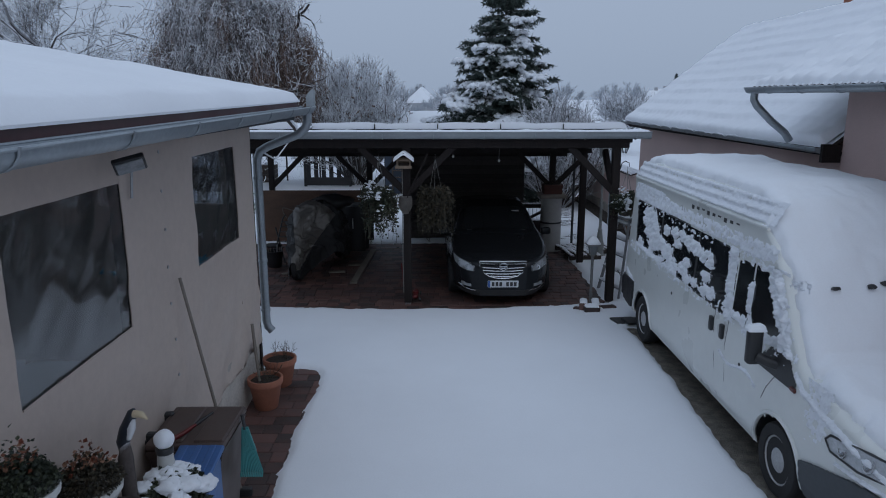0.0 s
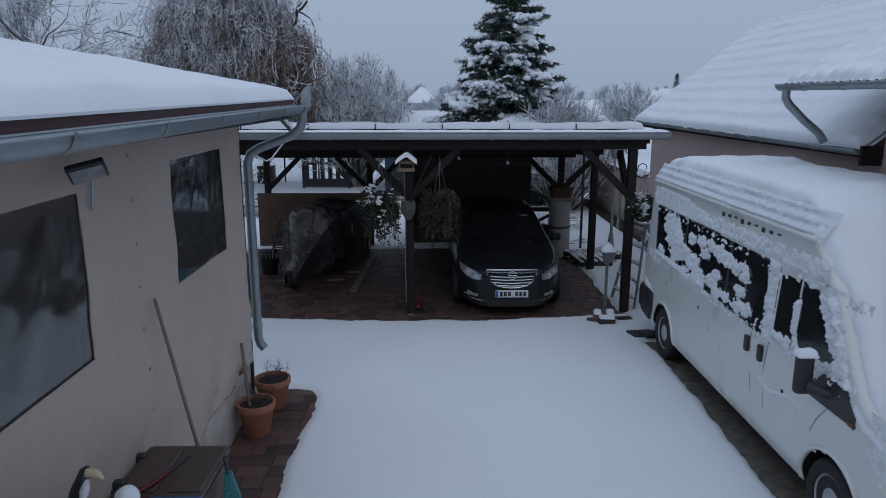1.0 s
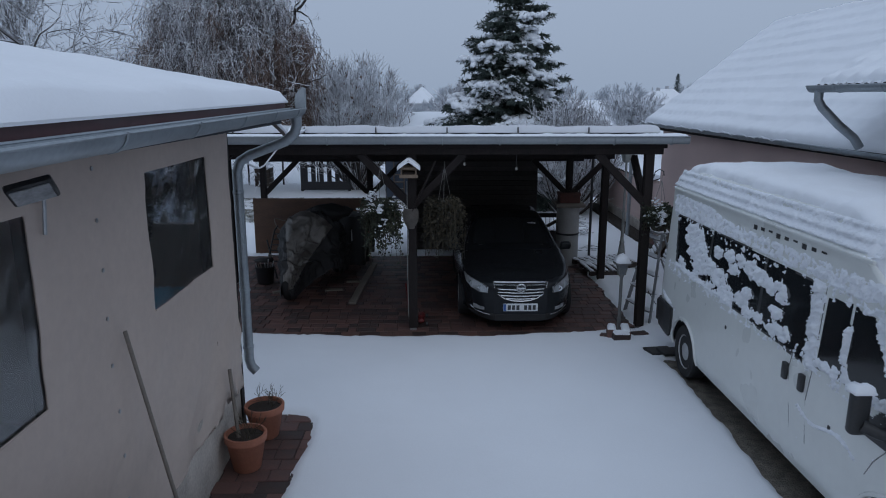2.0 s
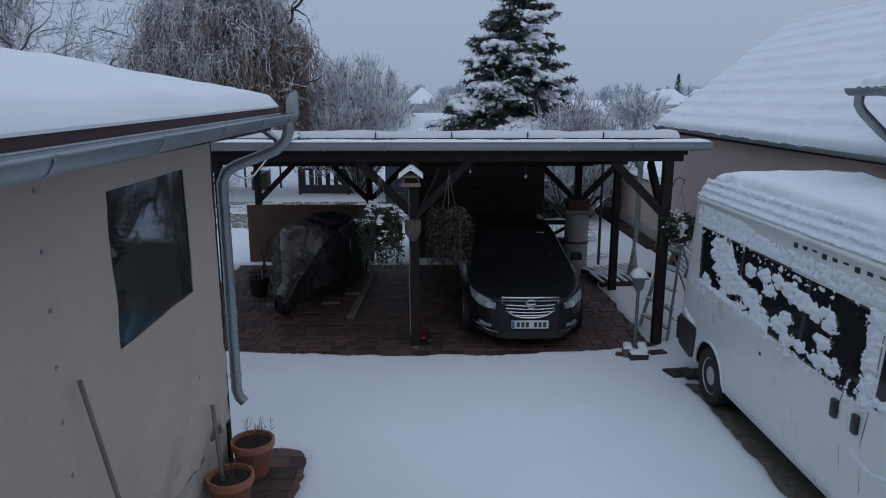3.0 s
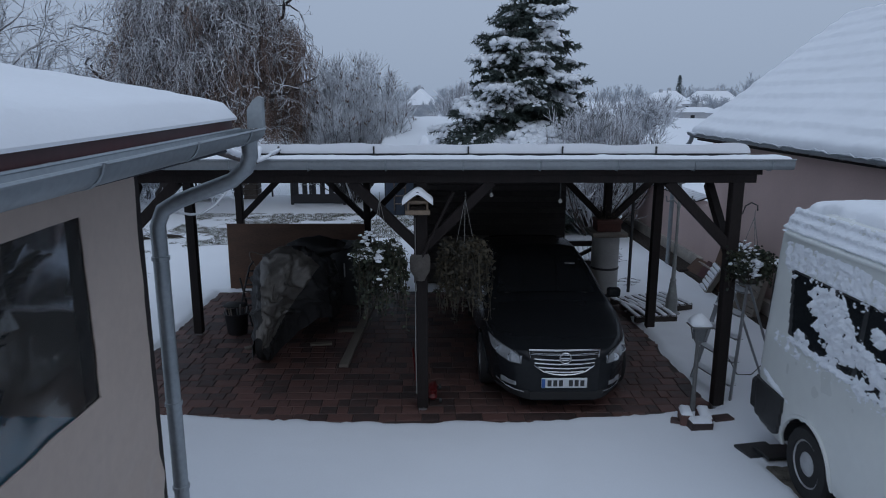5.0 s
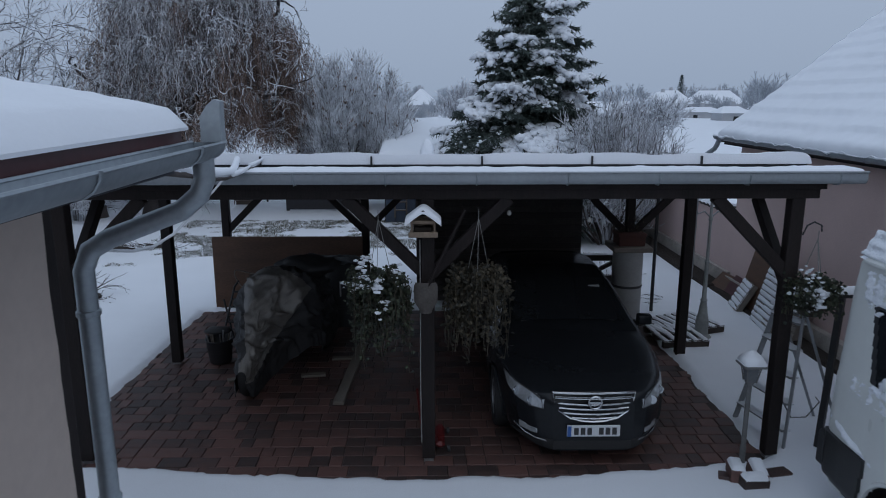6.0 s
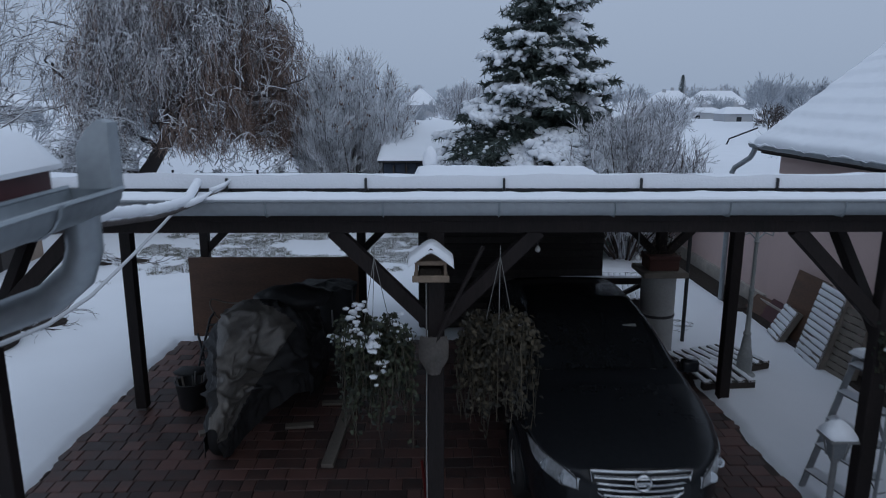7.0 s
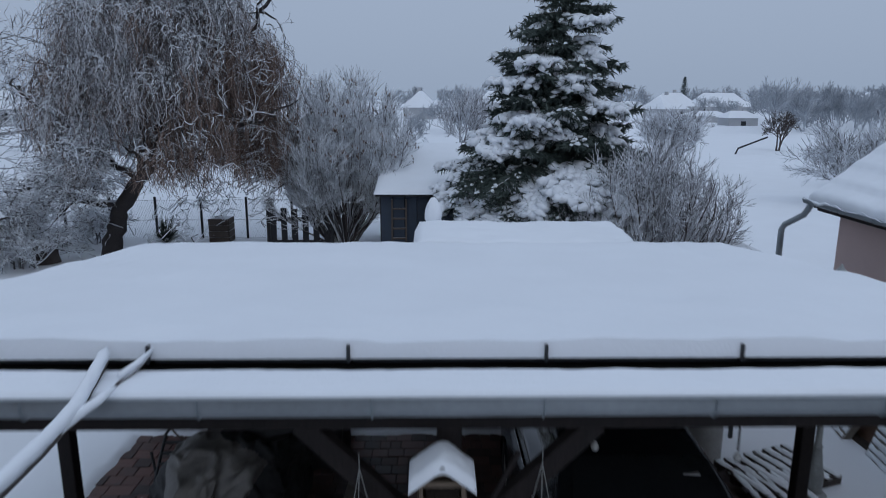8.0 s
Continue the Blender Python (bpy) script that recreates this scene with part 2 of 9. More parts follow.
def snow_height(x, y):
    d = bare(x, y) + 0.045 * fbm(x * 2.3, y * 2.3, 0.3) + 0.03 * fbm(x * 11, y * 11, 2.0)
    k = smoothstep(-0.05, 0.09, d)
    h = -0.05 + k * (0.10 + 0.012 * fbm(x * 0.6, y * 0.6, 4.0) + 0.004 * fbm(x * 5, y * 5, 1.0))
    far = smoothstep(19, 40, math.hypot(x, y - 8))
    h += far * 0.25 * fbm(x * 0.08, y * 0.08, 7.0) * k
    if y > 18.5 and x < -1.5:
        h += 0.02 * max(0.0, fbm(x * 6, y * 6, 9.0)) * smoothstep(18.5, 21, y) * (1 - smoothstep(24, 30, y))
    return h


def build_ground():
    def axis(a, b, step, lo, hi):
        mid = list(np.arange(a, b + 1e-6, step))
        out, s, v = [], step, b
        while v < hi:
            s *= 1.16
            v += s
            out.append(v)
        low, s, v = [], step, a
        while v > lo:
            s *= 1.16
            v -= s
            low.append(v)
        return low[::-1] + mid + out
    xs, ys = axis(-4.9, 5.3, 0.065, -700, 700), axis(4.6, 17.6, 0.065, -400, 900)
    verts = [(x, y, snow_height(x, y)) for y in ys for x in xs]
    w = len(xs)
    faces = [(j * w + i, j * w + i + 1, (j + 1) * w + i + 1, (j + 1) * w + i) for j in range(len(ys) - 1) for i in range(w - 1)]
    tagged(new("ground", raw("ground", verts, faces, SNOW, smooth=175)), "smooth fresh snow over the yard, garden and fields", "snow", kind="structure")


build_ground()
tagged(new("gravel_strip", finish(boxes((2.85, 5.35, 1.5, 10.1, -0.06, -0.002)), "gravel_strip", GRAVEL)), "dark wet gravel left bare beside and under the van", "gravel", kind="structure")

# ---- left building: tarpaulin-clad terrace under a flat snowy roof ----
WX, WY1 = -2.1, 7.95
terrace = thing("terrace_building", (-5.0, 3.0, 0.0), "low terrace annex clad in beige tarpaulin with clear plastic windows under a snowy roof", "building", kind="structure")


WIN_A, WIN_B = (2.95, 4.31, 1.93, 2.96), (5.74, 7.06, 2.02, 3.02)


def tarp_wall():
    """The tarpaulin sheet, slightly slack and creased towards its foot."""
    y0, y1, z0, z1 = -4.0, 7.735, 0.52, 3.30
    def spread(a, b, step, fixed):
        out = []
        stops = sorted({a, b, *fixed})
        for p, q in zip(stops, stops[1:]):
            n = max(1, round((q - p) / step))
            out += [p + (q - p) * k / n for k in range(n)]
        return out + [b]
    gy = spread(y0, y1, 0.06, [v for w in (WIN_A, WIN_B) for v in w[:2]])
    gz = spread(z0, z1, 0.03, [v for w in (WIN_A, WIN_B) for v in w[2:]])
    ny, nz = len(gy) - 1, len(gz) - 1
    verts, faces, index = [], [], {}
    def slack(y, z):
        low = smoothstep(1.9, 0.6, z)
        d = 0.016 * fbm(y * 0.9, z * 0.9, 3.0) + 0.008 * fbm(y * 3 - z * 2.2, z * 2.0, 5.0)
        d += low * (1 + 0.8 * smoothstep(5.5, 7.2, y)) * (0.045 * fbm(y * 1.6 - z * 1.3, z * 1.2 + y * 0.4, 8.0) + 0.02 * math.sin(5.0 * (y - 0.8 * z)))
        return d
    for side in (0, 1):
        for j in range(nz + 1):
            for i in range(ny + 1):
                y, z = gy[i], gz[j]
                if j == 0:
                    z += 0.05 * math.sin(y * 2.3) + (0.3 * smoothstep(6.5, 7.7, y))
                index[side, i, j] = len(verts)
                verts.append((WX + slack(y, z) - 0.006 * side, y, z))
    def hole(y, z):
        return any(a < y < b and c < z < d for a, b, c, d in (WIN_A, WIN_B))
    def cut(i, j):
        return hole((gy[i] + gy[i + 1]) / 2, (gz[j] + gz[j + 1]) / 2)
    for j in range(nz):
        for i in range(ny):
            if cut(i, j):
                continue
            for side in (0, 1):
                q = (index[side, i, j], index[side, i + 1, j], index[side, i + 1, j + 1], index[side, i, j + 1])
                faces.append(q if side == 0 else q[::-1])
    return raw("tarpaulin", verts, faces, TARP, smooth=170), slack


tarp_mesh, slack = tarp_wall()
part("tarpaulin", tarp_mesh, TARP, terrace, "beige tarpaulin sheet, creased at the foot", world=True)
part("plinth", boxes((-2.24, WX - 0.03, -4.0, 7.72, -0.05, 0.75)), PLINTH, terrace, "grey stained plinth", world=True)
bmw = bmesh.new()
box(bmw, -2.20, -2.125, 7.765, 7.86, 0, 3.3, 0.006)
part("corner_post", bmw, DARK_WOOD, terrace, world=True)
for y in (1.2, 2.86, 4.42, 5.64, 7.16):
    part("post", boxes((-2.22, -2.13, y - 0.04, y + 0.04, 0.7, 3.3)), DARK_WOOD, terrace, world=True)
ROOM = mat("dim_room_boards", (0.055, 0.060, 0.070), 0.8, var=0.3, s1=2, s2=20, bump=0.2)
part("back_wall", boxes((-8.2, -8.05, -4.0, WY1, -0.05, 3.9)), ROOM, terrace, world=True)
for a, b, c, d in ((-8.05, -2.26, -0.05, 2.28), (-8.05, -2.26, 2.98, 3.3), (-8.05, -3.95, 2.28, 2.98), (-2.50, -2.26, 2.28, 2.98)):
    part("end_wall", boxes((a, b, WY1 - 0.16, WY1 - 0.02, c, d)), TARP, terrace, world=True)
part("rear_wall", boxes((-8.05, -2.26, -4.0, -3.86, -0.05, 3.3)), TARP, terrace, world=True)
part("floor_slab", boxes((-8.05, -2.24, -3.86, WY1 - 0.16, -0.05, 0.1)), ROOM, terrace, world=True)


def roof_z(x):
    return 3.40 - 0.172 * (x + 1.72)


def roof_slab(x0, x1, y0, y1, top, bottom):
    bm = bmesh.new()
    vs = [bm.verts.new((x, y, roof_z(x) + d)) for d in (bottom, top) for x, y in ((x0, y0), (x1, y0), (x1, y1), (x0, y1))]
    for q in ((3, 2, 1, 0), (4, 5, 6, 7), (0, 1, 5, 4), (1, 2, 6, 5), (2, 3, 7, 6), (3, 0, 4, 7)):
        bm.faces.new([vs[k] for k in q])
    return bm


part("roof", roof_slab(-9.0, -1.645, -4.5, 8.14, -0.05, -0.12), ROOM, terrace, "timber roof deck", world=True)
edging = boxes((-1.645, -1.605, -4.5, 8.165, 3.34, 3.495))
for v in edging.verts:
    v.co.z -= 0.0105 * (8.165 - v.co.y)
part("edging", edging, FASCIA, terrace, "red-brown metal edging", world=True)
part("verge", roof_slab(-9.0, -1.65, 8.142, 8.165, 0.115, -0.07), FASCIA, terrace, "red-brown metal verge", world=True)
solo("roof_snow", drift(lambda u, v: (-9.0 + 7.42 * u, -4.5 + 12.70 * v, roof_z(-9.0 + 7.42 * u) + 0.122 - 0.133 * (1 - v)), 110, 300, 7.4, 12.7, 0.105, rim=0.15, rough=0.009, name="roof_snow", ragged=0.035),
     SNOW, "thick smooth snow lying on the terrace roof", "snow", kind="stuff")


def half_gutter(bm, a, b, r=0.075, thick=0.006, sides=10):
    """An open half-round gutter from a to b, which runs level."""
    a, b = Vector(a), Vector(b)
    d = (b - a).normalized()
    s = d.cross(Vector((0, 0, 1))).normalized()
    rings = []
    for p in (a, b):
        ring = []
        for rr in (r, r - thick):
            seq = range(sides + 1) if rr == r else range(sides, -1, -1)
            ring += [bm.verts.new(p + s * rr * math.cos(math.pi * k / sides) - Vector((0, 0, 1)) * rr * math.sin(math.pi * k / sides)) for k in seq]
        rings.append(ring)
    n = len(rings[0])
    for k in range(n):
        bm.faces.new((rings[0][k], rings[0][(k + 1) % n], rings[1][(k + 1) % n], rings[1][k]))
    for p in (a, b):
        vs = [bm.verts.new(p + s * (r - 0.001) * math.cos(math.pi * k / sides) - Vector((0, 0, 1)) * (r - 0.001) * math.sin(math.pi * k / sides)) for k in range(sides + 1)]
        bm.faces.new(vs)
    for sgn in (1, -1):
        tube(bm, [a + s * r * sgn, b + s * r * sgn], 0.009, 6)
    return bm


gutter_l = thing("roof_gutter", (-1.53, 3.0, 3.3), "grey zinc half-round gutter with brackets and a bent downpipe", "gutter")
part("channel", half_gutter(bmesh.new(), (-1.56, -4.5, 3.287), (-1.475, 8.17, 3.42), r=0.085), ZINC, gutter_l, smooth=40, world=True)
for k in range(13):
    y = -3.6 + 0.95 * k
    bm = bmesh.new()
    gx = -1.53 + 0.0067 * (y - 0.0)
    tube(bm, [(gx + 0.094 * math.cos(a), y, 3.342 + 0.0105 * y + 0.094 * math.sin(a)) for a in [math.pi * (1 + q / 8) for q in range(9)]], 0.013, 6, flat=0.4)
    part("bracket", bm, ZINC, gutter_l, world=True)
# pointed end plate of the gutter at the corner
bm = bmesh.new()
pts = [(-1.388, 3.425), (-1.490, 3.425), (-1.488, 3.545), (-1.452, 3.60), (-1.415, 3.63), (-1.388, 3.62)]
a_ = [bm.verts.new((x, 8.10, z)) for x, z in pts]
b_ = [bm.verts.new((x, 8.172, z)) for x, z in pts]
bm.faces.new(a_)
bm.faces.new(b_[::-1])
for i in range(len(pts)):
    bm.faces.new((a_[i], a_[(i + 1) % 6], b_[(i + 1) % 6], b_[i]))
part("end_plate", bm, ZINC, gutter_l, world=True)
bm = bmesh.new()
tube(bm, [(-1.475, 8.07, 3.37), (-1.475, 8.07, 3.25), (-1.505, 8.07, 3.17), (-1.60, 8.07, 3.09), (-1.97, 8.07, 2.95), (-2.07, 8.065, 2.89), (-2.11, 8.06, 2.79), (-2.11, 8.06, 0.72), (-2.09, 8.06, 0.64), (-2.04, 8.06, 0.58)],
     0.052, 14)
part("downpipe", bm, ZINC, gutter_l, "grey zinc downpipe", smooth=50, world=True)
for z in (2.55, 1.5, 0.85):
    bm = bmesh.new()
    lathe(bm, [(0.054, z), (0.06, z + 0.004), (0.06, z + 0.03), (0.054, z + 0.034)], 14, ox=-2.11, oy=8.06)
    part("pipe_clip", bm, ZINC, gutter_l, world=True)

# ---- carport ----
carport = thing("carport", (-0.4, 11.14, 0.0), "dark-stained timber carport with braced posts under solar panels and snow", "carport", kind="structure")


def cr(y):
    """Top of the carport's sloping deck."""
    return 2.93 - 0.108 * (y - 11.3)


POSTS = [(-3.87, 11.14), (-0.40, 11.14), (3.13, 11.14), (-3.93, 13.8), (3.2, 13.95), (-3.93, 16.45), (-1.52, 16.45), (2.80, 15.4)]
for px, py in POSTS:
    foot = 1.36 if py == 15.4 else 0.0
    part("post", boxes((px - 0.065, px + 0.065, py - 0.065, py + 0.065, foot + 0.03, cr(py) - 0.1), bevel=0.008), DARK_WOOD, carport, world=True)
    part("post_shoe", boxes((px - 0.05, px + 0.05, py - 0.05, py + 0.05, foot - 0.01, foot + 0.03)), STEEL, carport, world=True)
for y, hh in ((11.14, 0.17), (13.85, 0.18), (16.45, 0.18)):
    part("beam", boxes((-4.12, 3.32, y - 0.07, y + 0.07, cr(y) - 0.19 - hh + 0.12, cr(y) - 0.10), bevel=0.006), DARK_WOOD, carport, world=True)
part("front_board", boxes((-4.15, 3.36, 11.035, 11.062, 2.80, 2.868), bevel=0.004), DARK_WOOD, carport, world=True)
for k in range(11):
    x = -4.0 + 0.723 * k
    bm = bmesh.new()
    bar(bm, (x, 11.07, cr(11.07) - 0.10), (x, 16.62, cr(16.62) - 0.10), 0.07, 0.13)
    part("rafter", bm, DARK_WOOD, carport, world=True)
for px, py, ax in ((-3.87, 11.14, 1), (-0.40, 11.14, 1), (-0.40, 11.14, -1), (3.13, 11.14, -1), (-3.93, 16.45, 1), (-1.52, 16.45, 1), (-1.52, 16.45, -1), (2.80, 15.4, 1), (2.80, 15.4, -1)):
    top = cr(py) - 0.26
    bm = bmesh.new()
    bar(bm, (px + 0.03 * ax, py, top - 0.72), (px + 0.78 * ax, py, top + 0.03), 0.09, 0.11)
    part("brace", bm, DARK_WOOD, carport, world=True)
for px in (-3.87, 3.13):
    bm = bmesh.new()
    bar(bm, (px, 11.17, 1.86), (px, 11.92, 2.60), 0.09, 0.11)
    part("brace", bm, DARK_WOOD, carport, world=True)


def carport_slab(x0, x1, y0, y1, top, bottom):
    bm = bmesh.new()
    vs = [bm.verts.new((x, y, cr(y) + d)) for d in (bottom, top) for x, y in ((x0, y0), (x1, y0), (x1, y1), (x0, y1))]
    for q in ((3, 2, 1, 0), (4, 5, 6, 7), (0, 1, 5, 4), (1, 2, 6, 5), (2, 3, 7, 6), (3, 0, 4, 7)):
        bm.faces.new([vs[k] for k in q])
    return bm


part("roof", carport_slab(-4.2, 3.42, 11.07, 16.7, 0.0, -0.035), DARK_PANEL, carport, "dark roof boarding", world=True)
part("rear_roof", boxes((-0.72, 2.36, 16.72, 18.2, 2.28, 2.34)), DARK_PANEL, carport, world=True)
PANEL_FRAME = mat("black_anodised_panel", (0.02, 0.021, 0.024), 0.35, var=0.2, bump=0.05)
for c in range(7):
    x0 = -4.105 + 1.0585 * c
    for r in range(3):
        y0 = 11.30 + 1.77 * r
        part("solar_panel", carport_slab(x0 + 0.012, x0 + 1.046, y0, y0 + 1.75, 0.10, 0.055), PANEL_FRAME, carport, "snow-covered solar panel", world=True)


for c in range(1, 7):
    x = -4.105 + 1.0585 * c - 0.006
    part("panel_clamp", boxes((x - 0.009, x + 0.009, 11.255, 11.30, 2.995, 3.095), bevel=0.003), PANEL_FRAME, carport, "black end clamp", world=True)
solo("panel_snow", drift(lambda u, v: (-4.115 + 7.43 * u, 11.275 + 5.36 * v * v, cr(11.275 + 5.36 * v * v) + 0.102), 560, 46, 7.43, 5.36, 0.088, rim=0.085, rough=0.002, name="panel_snow"),
     SNOW, "even deep snow lying on the solar panels", "snow", kind="stuff")
solo("rear_roof_snow", drift(lambda u, v: (-0.74 + 3.1 * u, 16.7 + 1.56 * v, 2.34 + 0.02 * v), 40, 24, 3.1, 1.56, 0.17, rim=0.12, rough=0.006, name="rear_roof_snow"),
     SNOW, "deep snow on the carport's rear roof", "snow", kind="stuff")
# front eave: pale gutter with snow along it
gutter_c = thing("carport_gutter", (-0.4, 10.93, 2.9), "pale zinc gutter along the carport's front, filled with snow", "gutter")
PALE_ZINC = mat("pale_zinc", (0.27, 0.295, 0.315), 0.45, metal=0.3, var=0.15, s1=2, s2=25, bump=0.08)
prof = [(10.856, 2.985), (10.855, 2.925), (10.862, 2.890), (10.882, 2.870), (10.975, 2.864), (10.998, 2.880), (11.004, 2.975), (10.999, 2.975), (10.993, 2.885), (10.972, 2.870), (10.885, 2.876), (10.868, 2.893), (10.861, 2.926), (10.862, 2.985)]
bm = bmesh.new()
rings = [[bm.verts.new((x, y, z)) for y, z in prof] for x in (-4.25, 3.62)]
for k in range(14):
    bm.faces.new((rings[0][k], rings[0][(k + 1) % 14], rings[1][(k + 1) % 14], rings[1][k]))
for ring in rings:
    bm.faces.new(ring)
part("channel", bm, PALE_ZINC, gutter_c, smooth=40, world=True)
bm = bmesh.new()
tube(bm, [(-4.25, 10.853, 2.978), (3.62, 10.853, 2.978)], 0.011, 8)
part("rim", bm, PALE_ZINC, gutter_c, smooth=60, world=True)
part("back_flashing", boxes((-4.25, 3.5, 11.021, 11.029, 2.872, 2.975)), PALE_ZINC, gutter_c, world=True)
for k in range(10):
    x = -4.1 + 0.83 * k
    bm = bmesh.new()
    tube(bm, [(x, 10.852, 2.985), (x, 10.851, 2.925), (x, 10.858, 2.888), (x, 10.880, 2.866), (x, 10.975, 2.860)], 0.010, 6, flat=0.4)
    part("bracket", bm, ZINC, gutter_c, world=True)
solo("gutter_snow", drift(lambda u, v: (-4.25 + 7.87 * u, 10.866 + 0.31 * v, 2.972 + 0.008 * v), 200, 12, 7.87, 0.31, 0.034, rim=0.05, rough=0.008, name="gutter_snow"),
     SNOW, "rounded snow ridge lying along the carport gutter", "snow", kind="stuff")
# dark store closing the car bay
store = thing("rear_store", (0.8, 16.7, 0.0), "blackened plank store at the back of the car bay", "shed", kind="structure")
for k in range(21):
    z = 0.02 + 0.11 * k
    part("plank", boxes((-0.62, 2.30, 16.63, 16.66 + 0.004 * (k % 2), z, z + 0.104), bevel=0.004), DARK_PANEL, store, world=True)
part("body", boxes((-0.64, 2.32, 16.68, 18.15, 0.0, 2.27)), DARK_PANEL, store, world=True)

# ---- house with the snow-covered tiled roof ----
HX = 5.42
house = thing("house", (7.9, 12.0, 0.0), "pink rendered house under a steep tiled roof deep in snow", "house")
part("wall", boxes((HX, 10.6, 8.35, 17.45, -0.05, 2.95)), PINK, house, "low pink rendered wall", world=True)
bm = bmesh.new()
vs = [bm.verts.new(p) for p in ((HX, 17.2, 2.95), (10.6, 17.2, 2.95), (8.0, 17.2, 5.1), (HX, 17.45, 2.95), (10.6, 17.45, 2.95), (8.0, 17.45, 5.1))]
for q in ((0, 1, 2), (5, 4, 3), (0, 3, 4, 1), (1, 4, 5, 2), (2, 5, 3, 0)):
    bm.faces.new([vs[k] for k in q])
part("gable", bm, PINK, house, world=True)
part("high_wall", boxes((5.25, 12.0, -3.0, 8.3, -0.05, 3.9)), PINK, house, "taller pink rendered wall", world=True)
TILE = mat("dark_roof_tiles", (0.035, 0.028, 0.027), 0.7, var=0.4, s1=4, s2=30, bump=0.4, snowy=0.9, edge=(0.2, 0.6))


def tile_snow(x0, z0, x1, z1, y0, y1, course, thick, name, wave, seed, lump=0.02):
    """Snow on a tiled slope: the courses and the tile rolls still show through."""
    length = math.hypot(x1 - x0, z1 - z0)
    nu, nv = int(length / course) * 7, int((y1 - y0) / 0.06)
    nx, nz = -(z1 - z0) / length, (x1 - x0) / length
    verts, faces = [], []
    for j in range(nv + 1):
        for i in range(nu + 1):
            u, y = i / nu, y0 + (y1 - y0) * j / nv
            s = u * length
            ph = (s / course + 0.12 * fbm(y * 0.7, s * 0.5, seed)) % 1.0
            step = 0.050 * (1 - ph) ** 1.5 * (0.35 + 0.65 * smoothstep(0.0, 0.16, ph)) * (0.55 + 0.8 * abs(fbm(y * 0.8, s * 0.8, seed + 3)))
            roll = wave * math.sin(2 * math.pi * y / 0.30) * (0.4 + 0.6 * smoothstep(2.0, 0.0, s))
            edge = min(1.0, min(s, (y - y0), (y1 - y)) / 0.12)
            h = thick * math.sqrt(max(0.0, 1 - (1 - edge) ** 2)) + (step + roll + lump * fbm(y * 2.2, s * 2.2, seed)) * edge
            verts.append((x0 + (x1 - x0) * u + nx * h, y, z0 + (z1 - z0) * u + nz * h))
    w = nu + 1
    for j in range(nv):
        for i in range(nu):
            faces.append((j * w + i, (j + 1) * w + i, (j + 1) * w + i + 1, j * w + i + 1)[::-1])
    return raw(name, verts, faces, SNOW, smooth=50)


def slope(bm, x0, z0, x1, z1, y0, y1, t=0.06):
    vs = [bm.verts.new((x, y, z - d)) for d in (t, 0.0) for x, z, y in ((x0, z0, y0), (x1, z1, y0), (x1, z1, y1), (x0, z0, y1))]
    for q in ((3, 2, 1, 0), (4, 5, 6, 7), (0, 1, 5, 4), (1, 2, 6, 5), (2, 3, 7, 6), (3, 0, 4, 7)):
        bm.faces.new([vs[k] for k in q])
    return bm


part("roof", slope(slope(bmesh.new(), 5.06, 2.90, 7.95, 5.16, 8.32, 17.62), 7.95, 5.16, 10.9, 2.90, 8.32, 17.62), TILE, house, "dark tiles", world=True)
part("high_roof", slope(slope(bmesh.new(), 4.46, 3.66, 8.6, 6.02, -3.2, 9.15), 8.6, 6.02, 12.7, 3.66, -3.2, 9.15), TILE, house, "dark tiles", world=True)
solo("house_roof_snow", tile_snow(5.03, 2.905, 7.97, 5.2, 8.4, 17.65, 0.36, 0.10, "house_roof_snow", 0.006, 2.0), SNOW, "deep snow on the low tiled roof, courses showing", "snow", kind="stuff")
for nm, x0, z0, x1, z1, y0, y1 in (("rear_slope_snow", 7.97, 5.2, 10.95, 2.9, 8.4, 17.65), ("high_rear_slope_snow", 8.6, 6.04, 12.75, 3.66, -3.2, 9.17)):
    solo(nm, drift(lambda u, v: (x0 + (x1 - x0) * u, y0 + (y1 - y0) * v, z0 + (z1 - z0) * u + 0.01), 24, 60, 3.6, y1 - y0, 0.09, rim=0.12, rough=0.012, name=nm), SNOW, "snow on the far slope of the house roof", "snow", kind="stuff")
solo("house_high_roof_snow", tile_snow(4.45, 3.67, 8.6, 6.04, -3.2, 9.17, 0.36, 0.06, "house_high_roof_snow", 0.022, 6.0, lump=0.05), SNOW, "lumpy snow on the higher tiled roof", "snow", kind="stuff")
# tile noses along the higher eave
for k in range(30):
    y = 9.1 - 0.15 * k
    bm = bmesh.new()
    tube(bm, [(4.43, y, 3.655), (4.72, y, 3.82)], 0.055, 8, flat=0.6)
    part("eave_tile", bm, TILE, house, world=True)
part("verge_board", boxes((5.0, 5.24, 8.30, 8.36, 2.72, 2.95)), DARK_WOOD, house, world=True)
part("soffit", boxes((4.55, 5.25, -3.0, 9.05, 3.60, 3.63)), DARK_WOOD, house, world=True)
part("soffit", boxes((5.1, HX, 8.35, 17.5, 2.80, 2.83)), DARK_WOOD, house, world=True)
part("chimney", boxes((8.25, 8.75, 13.4, 13.9, 4.6, 5.62), (8.2, 8.8, 13.35, 13.95, 5.5, 5.58)), TERRACOTTA, house, "brick chimney", world=True)

